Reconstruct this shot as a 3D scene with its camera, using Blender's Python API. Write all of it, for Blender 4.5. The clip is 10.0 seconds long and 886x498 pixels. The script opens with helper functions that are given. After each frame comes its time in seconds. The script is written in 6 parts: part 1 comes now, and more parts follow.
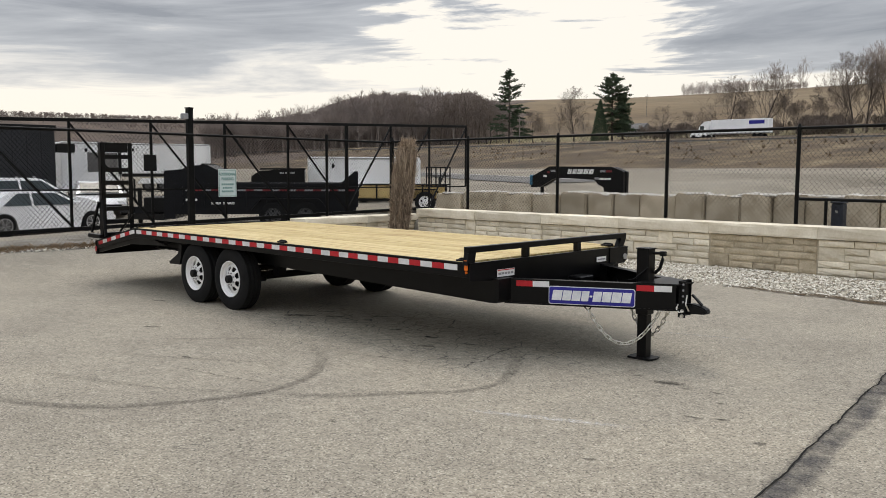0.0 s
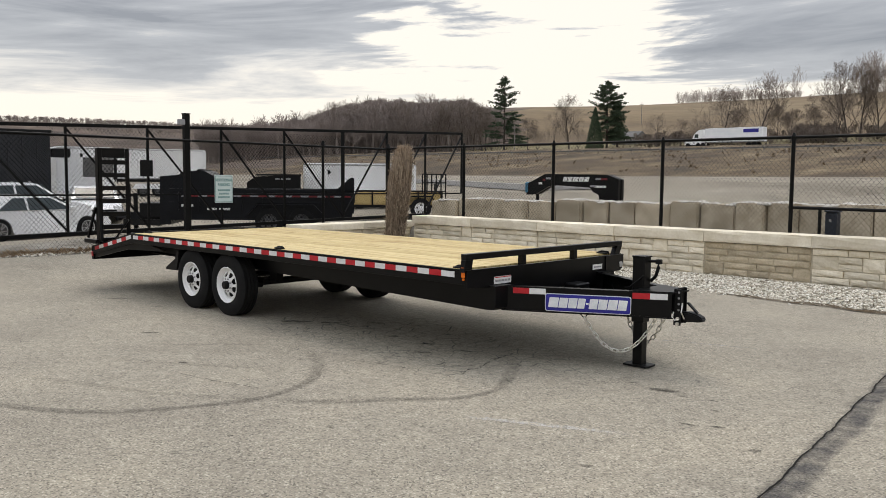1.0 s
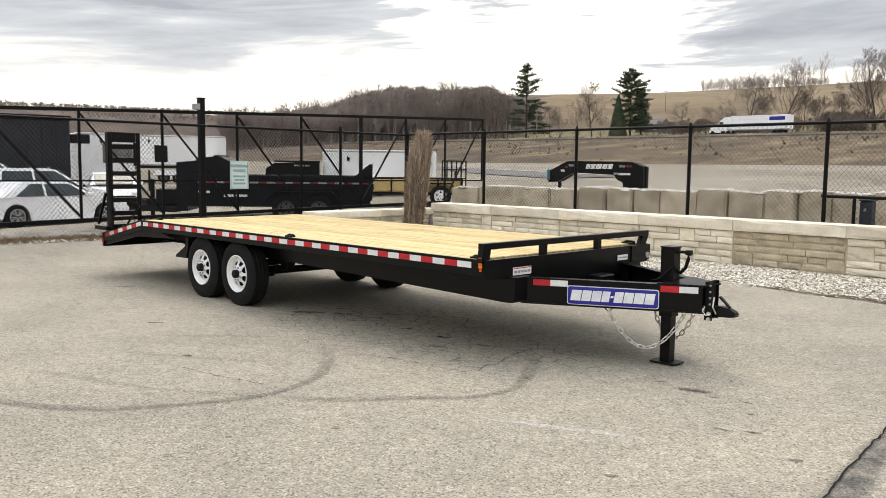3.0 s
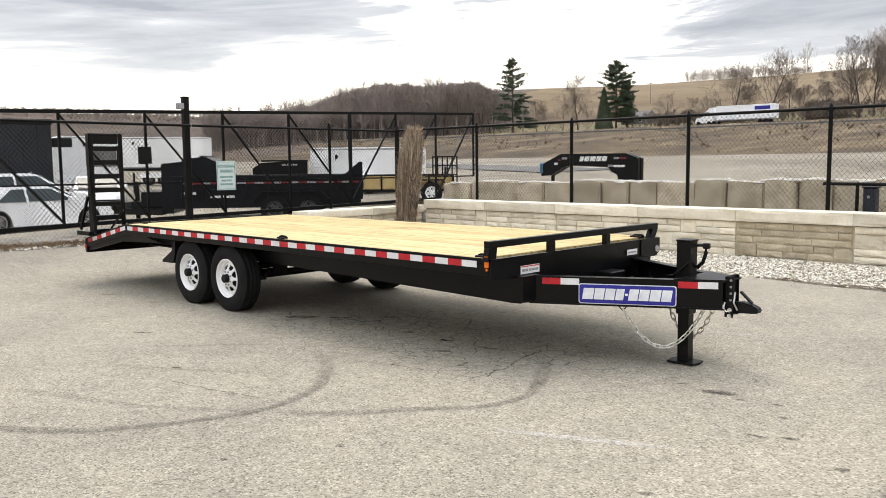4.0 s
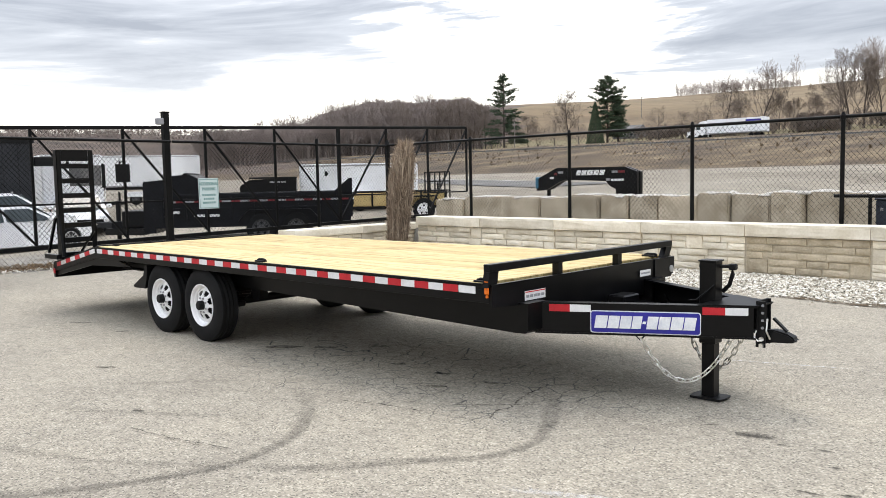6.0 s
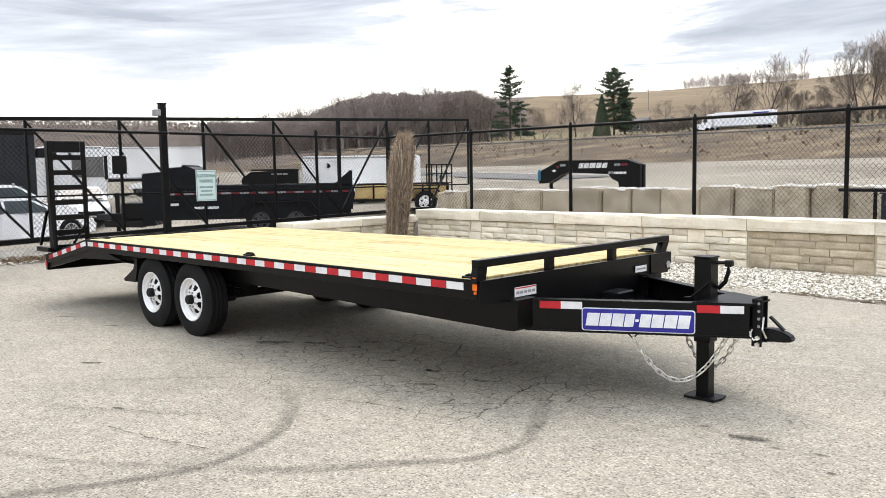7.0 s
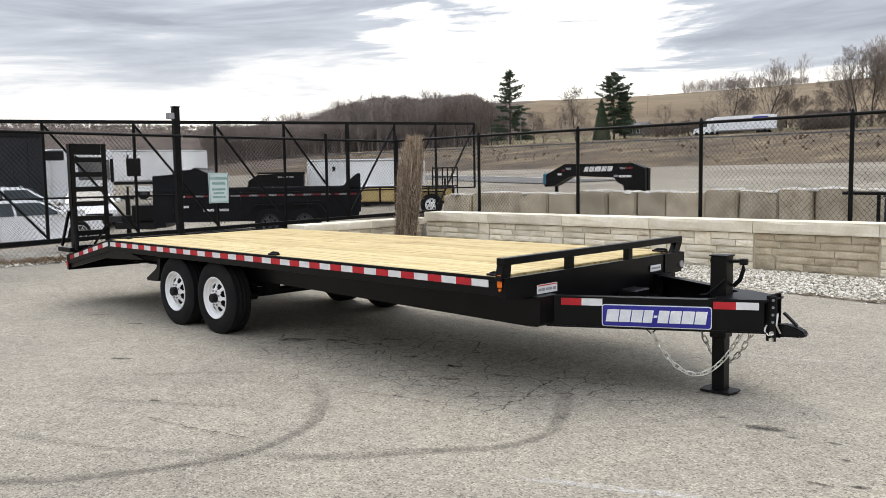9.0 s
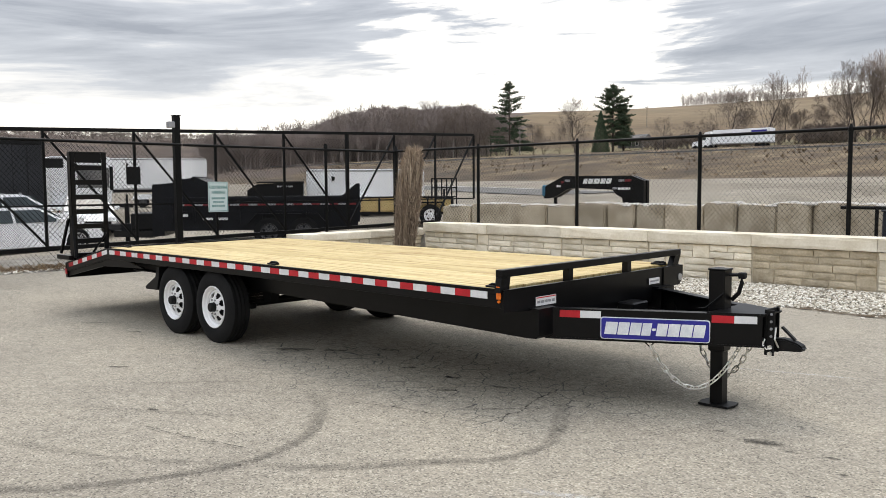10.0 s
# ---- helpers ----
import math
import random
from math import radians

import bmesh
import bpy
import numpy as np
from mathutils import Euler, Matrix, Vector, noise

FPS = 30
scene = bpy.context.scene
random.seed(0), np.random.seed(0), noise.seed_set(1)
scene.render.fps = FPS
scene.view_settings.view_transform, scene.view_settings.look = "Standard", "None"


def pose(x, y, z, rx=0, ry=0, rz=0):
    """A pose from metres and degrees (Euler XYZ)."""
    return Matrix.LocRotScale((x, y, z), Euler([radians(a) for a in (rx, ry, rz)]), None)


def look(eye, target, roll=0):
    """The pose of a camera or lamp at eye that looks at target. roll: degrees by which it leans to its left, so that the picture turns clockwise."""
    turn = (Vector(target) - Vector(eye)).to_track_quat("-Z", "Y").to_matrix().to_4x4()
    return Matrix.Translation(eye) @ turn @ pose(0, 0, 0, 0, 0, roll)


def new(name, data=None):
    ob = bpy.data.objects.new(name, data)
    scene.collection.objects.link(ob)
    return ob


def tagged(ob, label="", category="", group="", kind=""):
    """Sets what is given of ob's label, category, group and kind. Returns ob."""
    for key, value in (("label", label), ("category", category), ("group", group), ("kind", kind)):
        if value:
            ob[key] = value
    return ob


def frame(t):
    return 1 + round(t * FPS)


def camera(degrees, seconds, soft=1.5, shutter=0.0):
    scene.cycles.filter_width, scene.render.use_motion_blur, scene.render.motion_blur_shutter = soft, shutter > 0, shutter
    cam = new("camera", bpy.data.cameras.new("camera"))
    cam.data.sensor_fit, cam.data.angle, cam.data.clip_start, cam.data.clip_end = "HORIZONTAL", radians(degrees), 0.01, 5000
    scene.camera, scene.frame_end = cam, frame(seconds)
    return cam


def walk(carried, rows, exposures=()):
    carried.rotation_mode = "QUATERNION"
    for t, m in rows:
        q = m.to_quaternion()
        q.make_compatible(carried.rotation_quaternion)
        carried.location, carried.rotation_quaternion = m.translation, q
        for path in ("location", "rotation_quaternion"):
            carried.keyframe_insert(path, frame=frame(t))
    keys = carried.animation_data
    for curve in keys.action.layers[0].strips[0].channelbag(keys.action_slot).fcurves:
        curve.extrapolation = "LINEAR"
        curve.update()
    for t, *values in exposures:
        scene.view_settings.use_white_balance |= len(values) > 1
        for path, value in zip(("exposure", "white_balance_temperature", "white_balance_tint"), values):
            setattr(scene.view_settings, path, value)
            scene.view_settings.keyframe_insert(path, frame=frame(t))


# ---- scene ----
cam = camera(55.9, 10.0, soft=0.75)
PATH = [
    (0, (4.977, -5.479, 1.705), (3.59, -4.049, 1.523), 0.2),
    (0.5, (4.984, -5.493, 1.709), (3.596, -4.063, 1.535), 0.3),
    (1, (4.986, -5.523, 1.712), (3.608, -4.084, 1.546), 0.5),
    (1.5, (4.969, -5.53, 1.707), (3.595, -4.086, 1.544), 0.5),
    (2, (4.937, -5.502, 1.704), (3.563, -4.059, 1.532), 0.7),
    (2.5, (4.857, -5.348, 1.694), (3.461, -3.929, 1.506), 1.1),
    (2.7, (4.819, -5.275, 1.693), (3.409, -3.87, 1.501), 1.1),
    (4, (4.355, -4.989, 1.669), (2.962, -3.568, 1.465), -0.6),
    (4.5, (4.218, -4.792, 1.668), (2.823, -3.372, 1.476), -0.3),
    (5, (4.032, -4.671, 1.643), (2.644, -3.241, 1.476), -0.9),
    (5.5, (3.862, -4.592, 1.649), (2.483, -3.153, 1.49), -1.2),
    (7, (3.802, -4.248, 1.655), (2.41, -2.824, 1.471), -1.0),
    (7.5, (3.82, -4.254, 1.656), (2.428, -2.829, 1.477), -1.1),
    (8, (3.827, -4.296, 1.653), (2.441, -2.865, 1.482), -0.6),
    (8.5, (3.828, -4.432, 1.649), (2.446, -2.995, 1.485), -0.9),
    (9, (3.825, -4.549, 1.641), (2.434, -3.123, 1.466), -0.9),
    (9.5, (3.824, -4.558, 1.648), (2.433, -3.131, 1.48), -0.4),
    (10, (3.828, -4.563, 1.648), (2.439, -3.133, 1.498), -0.4),
]
EXPO = [(0.0, -0.02, 7050, 10), (2.0, 0.2, 7100, 10), (2.5, 0.36, 7200, 10), (4.5, 0.63, 7000, 10), (5.5, 0.6, 6750, 10), (7.0, 0.82, 6800, 10), (8.0, 0.84, 6800, 10), (8.5, 0.68, 6800, 10), (9.0, 0.38, 6750, 10), (10.0, 0.34, 6900, 10)]
walk(cam, [(t, look(eye, target, roll)) for t, eye, target, roll in PATH], EXPO)

# ---- world and light ----
GAP = radians(33)   # bearing of the bright gap in the clouds, from +y towards -x
SUN_EL, SUN_AZ = radians(58), radians(62)   # azimuth counted from +y towards -x


def build_world():
    w = bpy.data.worlds.new("overcast_sky")
    scene.world = w
    w.use_nodes = True
    nt = w.node_tree
    nt.nodes.clear()
    N, L = nt.nodes.new, nt.links.new
    out, bg = N("ShaderNodeOutputWorld"), N("ShaderNodeBackground")
    sky = N("ShaderNodeTexSky")
    sky.sky_type = "NISHITA"
    sky.sun_disc = False
    sky.sun_elevation, sky.sun_rotation = SUN_EL, -SUN_AZ
    sky.air_density, sky.dust_density = 1.2, 2.0
    skyb = N("ShaderNodeVectorMath"); skyb.operation = "SCALE"
    skyb.inputs["Scale"].default_value = 0.16
    L(sky.outputs[0], skyb.inputs[0])
    tc = N("ShaderNodeTexCoord")
    sep = N("ShaderNodeSeparateXYZ")
    L(tc.outputs["Generated"], sep.inputs[0])

    def calc(op, a, b=None):
        m = N("ShaderNodeMath"); m.operation = op
        for i, v in enumerate((a, b)):
            if v is None:
                continue
            if isinstance(v, (int, float)):
                m.inputs[i].default_value = v
            else:
                L(v, m.inputs[i])
        return m.outputs[0]
    # long flat cloud streaks low over the land, wider patches higher up
    az = calc("ARCTAN2", calc("MULTIPLY", sep.outputs[0], -1.0), sep.outputs[1])
    el = calc("MAXIMUM", sep.outputs[2], 0.0)

    def layer(su, sv, tilt, shift, detail, distort):
        comb = N("ShaderNodeCombineXYZ")
        L(calc("MULTIPLY", az, su), comb.inputs[0])
        L(calc("MULTIPLY", calc("ADD", calc("POWER", el, 0.8), calc("MULTIPLY", az, tilt)), sv), comb.inputs[1])
        comb.inputs[2].default_value = shift
        n = N("ShaderNodeTexNoise")
        n.inputs["Scale"].default_value, n.inputs["Detail"].default_value = 1.0, detail
        n.inputs["Roughness"].default_value, n.inputs["Distortion"].default_value = 0.58, distort
        L(comb.outputs[0], n.inputs["Vector"])
        return n.outputs["Fac"]

    def between(v, lo, hi, p, q):
        m = N("ShaderNodeMapRange"); m.interpolation_type = "SMOOTHSTEP"
        for key, x in zip(("From Min", "From Max", "To Min", "To Max"), (lo, hi, p, q)):
            m.inputs[key].default_value = x
        L(v, m.inputs["Value"])
        return m.outputs[0]
    streaks = layer(3.1, 21.0, 0.05, 3.3, 7, 0.7)
    fine = layer(7.5, 62.0, 0.05, 8.1, 5, 0.4)
    cloud = calc("ADD", calc("MULTIPLY", streaks, 0.78), calc("MULTIPLY", fine, 0.22))
    # thicker overhead, thin near the horizon, and one wide bright gap
    cloud = calc("ADD", cloud, between(el, 0.05, 0.16, -0.17, 0.12))
    away = calc("ABSOLUTE", calc("SUBTRACT", calc("ADD", az, calc("MULTIPLY", el, -0.35)), GAP))
    edge = calc("ADD", away, calc("ADD", calc("MULTIPLY", calc("SUBTRACT", streaks, 0.5), 0.55), calc("MULTIPLY", calc("SUBTRACT", fine, 0.5), 0.35)))
    cloud = calc("SUBTRACT", cloud, between(edge, 0.03, 0.21, 0.34, 0.0))
    ramp = N("ShaderNodeValToRGB")
    e = ramp.color_ramp.elements
    e[0].position, e[0].color = 0.40, (1.3, 1.28, 1.24, 1)
    e[1].position, e[1].color = 0.76, (0.37, 0.41, 0.495, 1)
    m = e.new(0.47); m.color = (1.0, 1.02, 1.06, 1)
    m = e.new(0.57); m.color = (0.63, 0.68, 0.775, 1)
    L(cloud, ramp.inputs[0])
    # brighter towards the horizon
    mixh = N("ShaderNodeMix"); mixh.data_type = "RGBA"
    L(between(el, 0.0, 0.09, 0.75, 0.0), mixh.inputs["Factor"])
    L(ramp.outputs[0], mixh.inputs["A"]); mixh.inputs["B"].default_value = (1.36, 1.31, 1.2, 1)
    mixs = N("ShaderNodeMix"); mixs.data_type = "RGBA"
    mixs.inputs["Factor"].default_value = 0.92
    L(skyb.outputs[0], mixs.inputs["A"]); L(mixh.outputs["Result"], mixs.inputs["B"])
    # an overcast sky grows brighter towards the zenith
    dome = N("ShaderNodeMapRange")
    dome.inputs["From Min"].default_value, dome.inputs["From Max"].default_value = 0.25, 1.0
    dome.inputs["To Min"].default_value, dome.inputs["To Max"].default_value = 1.0, 3.3
    L(sep.outputs[2], dome.inputs["Value"])
    lit = N("ShaderNodeVectorMath"); lit.operation = "SCALE"
    L(mixs.outputs["Result"], lit.inputs[0]); L(dome.outputs[0], lit.inputs["Scale"])
    L(lit.outputs[0], bg.inputs["Color"])
    bg.inputs["Strength"].default_value = 0.78
    L(bg.outputs[0], out.inputs[0])


build_world()
sun_data = bpy.data.lights.new("sun", "SUN")
sun_data.energy, sun_data.angle, sun_data.color = 0.6, radians(22), (1.0, 0.96, 0.9)
sun = new("sun", sun_data)
sun.matrix_basis = look((-math.sin(SUN_AZ) * 40, math.cos(SUN_AZ) * 40, math.tan(SUN_EL) * 40), (0, 0, 0))

# ---- materials ----
def material(name):
    m = bpy.data.materials.new(name)
    m.use_nodes = True
    nt = m.node_tree
    return m, nt, nt.nodes["Principled BSDF"]


def noise_node(nt, vec, scale, detail=4.0, rough=0.55):
    n = nt.nodes.new("ShaderNodeTexNoise")
    n.inputs["Scale"].default_value, n.inputs["Detail"].default_value = scale, detail
    n.inputs["Roughness"].default_value = rough
    nt.links.new(vec, n.inputs["Vector"])
    return n.outputs["Fac"]


def ramp_node(nt, fac, stops):
    r = nt.nodes.new("ShaderNodeValToRGB")
    e = r.color_ramp.elements
    e[0].position, e[0].color = stops[0][0], (*stops[0][1], 1)
    e[1].position, e[1].color = stops[-1][0], (*stops[-1][1], 1)
    for p, c in stops[1:-1]:
        e.new(p).color = (*c, 1)
    nt.links.new(fac, r.inputs[0])
    return r.outputs[0]


def mix_node(nt, fac, a, b, blend="MIX"):
    m = nt.nodes.new("ShaderNodeMix")
    m.data_type, m.blend_type = "RGBA", blend
    for key, v in (("Factor", fac), ("A", a), ("B", b)):
        if isinstance(v, (int, float)):
            m.inputs[key].default_value = v
        elif isinstance(v, tuple):
            m.inputs[key].default_value = (*v, 1)
        else:
            nt.links.new(v, m.inputs[key])
    return m.outputs["Result"]


def bump_node(nt, height, bsdf, strength, dist=0.01):
    b = nt.nodes.new("ShaderNodeBump")
    b.inputs["Strength"].default_value, b.inputs["Distance"].default_value = strength, dist
    nt.links.new(height, b.inputs["Height"])
    nt.links.new(b.outputs[0], bsdf.inputs["Normal"])


def place_node(nt, scale=(1, 1, 1), rot=0.0):
    g = nt.nodes.new("ShaderNodeNewGeometry")
    mp = nt.nodes.new("ShaderNodeMapping")
    mp.inputs["Scale"].default_value = scale
    mp.inputs["Rotation"].default_value = (0, 0, rot)
    nt.links.new(g.outputs["Position"], mp.inputs[0])
    return mp.outputs[0]


def surface(name, dark, light, big=1.5, fine=40.0, rough=0.6, metal=0.0, bump=0.15, vary=0.0, coat=0.0, spread=0.12, spec=0.35):
    """Two scales of mottling between a dark and a light tone, with fine relief."""
    m, nt, bsdf = material(name)
    p = place_node(nt)
    a = ramp_node(nt, noise_node(nt, p, big), [(0.5 - spread, dark), (0.5 + spread, light)])
    f = noise_node(nt, p, fine, 3.0)
    c = mix_node(nt, 0.35, a, ramp_node(nt, f, [(0.35, dark), (0.65, light)]))
    if vary:
        oi = nt.nodes.new("ShaderNodeObjectInfo")
        v = nt.nodes.new("ShaderNodeMapRange")
        v.inputs["To Min"].default_value, v.inputs["To Max"].default_value = 1 - vary, 1 + vary * 0.6
        nt.links.new(oi.outputs["Random"], v.inputs["Value"])
        hsv = nt.nodes.new("ShaderNodeHueSaturation")
        nt.links.new(v.outputs[0], hsv.inputs["Value"])
        nt.links.new(c, hsv.inputs["Color"])
        c = hsv.outputs[0]
    nt.links.new(c, bsdf.inputs["Base Color"])
    bsdf.inputs["Roughness"].default_value, bsdf.inputs["Metallic"].default_value = rough, metal
    bsdf.inputs["Coat Weight"].default_value = coat
    bsdf.inputs["Specular IOR Level"].default_value = spec
    if bump:
        bump_node(nt, f, bsdf, bump, 0.004)
    return m


M = {}
M["black_paint"] = surface("black_paint", (0.002, 0.002, 0.0022), (0.0045, 0.0045, 0.005), 3, 60, 0.34, 0, 0.03, spec=0.17)
M["dusty_black"] = surface("dusty_black_paint", (0.003, 0.0036, 0.0052), (0.008, 0.009, 0.0125), 2, 30, 0.42, 0, 0.05, spec=0.2)
M["black_steel"] = surface("black_steel", (0.003, 0.003, 0.0033), (0.007, 0.007, 0.007), 3, 60, 0.5, 0, 0.1, spec=0.2)
M["rubber"] = surface("rubber", (0.005, 0.005, 0.0055), (0.011, 0.011, 0.011), 4, 90, 0.8, 0, 0.2, spec=0.2)
M["white_rim"] = surface("white_rim", (0.82, 0.82, 0.82), (0.88, 0.88, 0.88), 4, 60, 0.3, 0, 0.02)
M["red_tape"] = surface("red_tape", (0.42, 0.012, 0.02), (0.55, 0.02, 0.03), 8, 150, 0.35, 0, 0.05)
M["white_tape"] = surface("white_tape", (0.66, 0.66, 0.66), (0.8, 0.8, 0.8), 8, 150, 0.35, 0, 0.05)
M["amber"] = surface("amber_lens", (0.7, 0.13, 0.01), (0.85, 0.2, 0.02), 30, 200, 0.25, 0, 0.02)
M["dull_red"] = surface("dull_red_tape", (0.13, 0.012, 0.016), (0.2, 0.02, 0.024), 8, 150, 0.5, 0, 0.05)
M["zinc"] = surface("zinc_chain", (0.66, 0.64, 0.59), (0.88, 0.86, 0.81), 30, 200, 0.28, 0.85, 0.05)
M["label_white"] = surface("label_white", (0.7, 0.7, 0.69), (0.82, 0.82, 0.8), 10, 100, 0.5, 0, 0.0)
M["label_red"] = surface("label_red", (0.5, 0.03, 0.03), (0.6, 0.04, 0.04), 10, 100, 0.5, 0, 0.0)
M["label_grey"] = surface("label_grey", (0.25, 0.25, 0.26), (0.35, 0.35, 0.36), 10, 100, 0.5, 0, 0.0)
M["badge_blue"] = surface("badge_blue", (0.016, 0.016, 0.20), (0.03, 0.028, 0.30), 6, 80, 0.35, 0, 0.02)
M["badge_silver"] = surface("badge_silver", (0.6, 0.62, 0.68), (0.86, 0.87, 0.88), 9, 90, 0.3, 0.0, 0.02)
M["concrete"] = surface("concrete", (0.68, 0.6, 0.455), (0.87, 0.80, 0.66), 2.6, 34, 0.92, 0, 0.7, 0.2)
M["stained_concrete"] = surface("stained_concrete", (0.38, 0.315, 0.215), (0.62, 0.53, 0.39), 3.0, 30, 0.92, 0, 0.8, 0.18)
M["old_concrete"] = surface("old_concrete", (0.37, 0.31, 0.222), (0.66, 0.575, 0.445), 2.4, 25, 0.92, 0, 0.6, 0.26)
# wall core darker than the stones: joint shadow lines put into the colour
M["shaded_core"] = surface("shaded_joint", (0.45, 0.39, 0.29), (0.6, 0.53, 0.415), 3, 40, 0.95, 0, 0.4)
M["fence_black"] = surface("fence_black", (0.002, 0.002, 0.002), (0.006, 0.006, 0.0055), 4, 60, 0.5, 0, 0.05, spec=0.15)
M["sign_green"] = surface("sign_green", (0.16, 0.3, 0.28), (0.22, 0.36, 0.34), 6, 60, 0.6, 0, 0.02)
M["sign_white"] = surface("sign_face", (0.56, 0.66, 0.65), (0.66, 0.74, 0.72), 5, 60, 0.5, 0, 0.02)
M["white_skin"] = surface("white_aluminium_skin", (0.82, 0.83, 0.84), (0.9, 0.9, 0.9), 0.8, 30, 0.4, 0, 0.02)
M["car_white"] = surface("car_white", (0.83, 0.83, 0.83), (0.9, 0.9, 0.9), 0.8, 30, 0.25, 0, 0.0, 0, 0.5)
M["dark_glass"] = surface("dark_glass", (0.012, 0.02, 0.022), (0.03, 0.045, 0.047), 0.7, 3, 0.08, 0, 0.0, 0, 0.0, spec=0.45)
M["dark_cladding"] = surface("dark_cladding", (0.008, 0.009, 0.011), (0.02, 0.021, 0.025), 0.6, 20, 0.55, 0, 0.05)
M["yellow_wood"] = surface("yellow_board", (0.5, 0.36, 0.14), (0.68, 0.51, 0.24), 2, 30, 0.7, 0, 0.1)
M["blue_paint"] = surface("blue_paint", (0.03, 0.12, 0.2), (0.05, 0.2, 0.3), 2, 40, 0.4, 0, 0.02)
M["bark"] = surface("bark", (0.045, 0.036, 0.03), (0.12, 0.10, 0.085), 3, 20, 0.9, 0, 0.3)
M["twig"] = surface("twig", (0.11, 0.088, 0.072), (0.23, 0.185, 0.155), 0.5, 6, 0.9, 0, 0.0)
M["needles"] = surface("pine_needles", (0.03, 0.05, 0.028), (0.095, 0.13, 0.075), 0.5, 5, 0.8, 0, 0.0)
M["dry_grass"] = surface("dry_grass", (0.15, 0.095, 0.05), (0.36, 0.25, 0.15), 9, 60, 0.85, 0, 0.1)
M["roof_grey"] = surface("roof_grey", (0.1, 0.1, 0.1), (0.2, 0.19, 0.18), 1, 8, 0.9, 0, 0.1)
M["dark_rim"] = surface("dark_rim", (0.05, 0.05, 0.052), (0.09, 0.09, 0.09), 4, 40, 0.5, 0, 0.02)
M["rail_steel"] = surface("galvanised", (0.3, 0.3, 0.3), (0.45, 0.45, 0.45), 0.4, 8, 0.5, 0.6, 0.0)


def wood_material():
    m, nt, bsdf = material("pressure_treated_pine")
    p = place_node(nt, (0.6, 14.0, 6.0))
    oi = nt.nodes.new("ShaderNodeObjectInfo")
    add = nt.nodes.new("ShaderNodeVectorMath")
    sc = nt.nodes.new("ShaderNodeVectorMath"); sc.operation = "SCALE"
    cmb = nt.nodes.new("ShaderNodeCombineXYZ")
    nt.links.new(oi.outputs["Random"], cmb.inputs[0]); nt.links.new(oi.outputs["Random"], cmb.inputs[1])
    nt.links.new(cmb.outputs[0], sc.inputs[0]); sc.inputs["Scale"].default_value = 37.0
    nt.links.new(p, add.inputs[0]); nt.links.new(sc.outputs[0], add.inputs[1])
    grain = noise_node(nt, add.outputs[0], 2.2, 6, 0.6)
    tone = ramp_node(nt, oi.outputs["Random"], [(0.0, (0.53, 0.41, 0.18)), (0.5, (0.605, 0.485, 0.23)), (1.0, (0.675, 0.56, 0.29))])
    streak = ramp_node(nt, grain, [(0.34, (0.5, 0.36, 0.2)), (0.46, (0.84, 0.78, 0.68)), (0.56, (1.0, 0.99, 0.96)), (0.72, (1.08, 1.08, 1.06))])
    c = mix_node(nt, 0.95, tone, streak, "MULTIPLY")
    spots = ramp_node(nt, noise_node(nt, place_node(nt, (0.5, 3, 1)), 2.4, 3), [(0.55, (1, 1, 1)), (0.7, (0.72, 0.57, 0.38))])
    c = mix_node(nt, 0.6, c, spots, "MULTIPLY")
    nt.links.new(c, bsdf.inputs["Base Color"])
    bsdf.inputs["Roughness"].default_value = 0.62
    bump_node(nt, grain, bsdf, 0.2, 0.004)
    return m


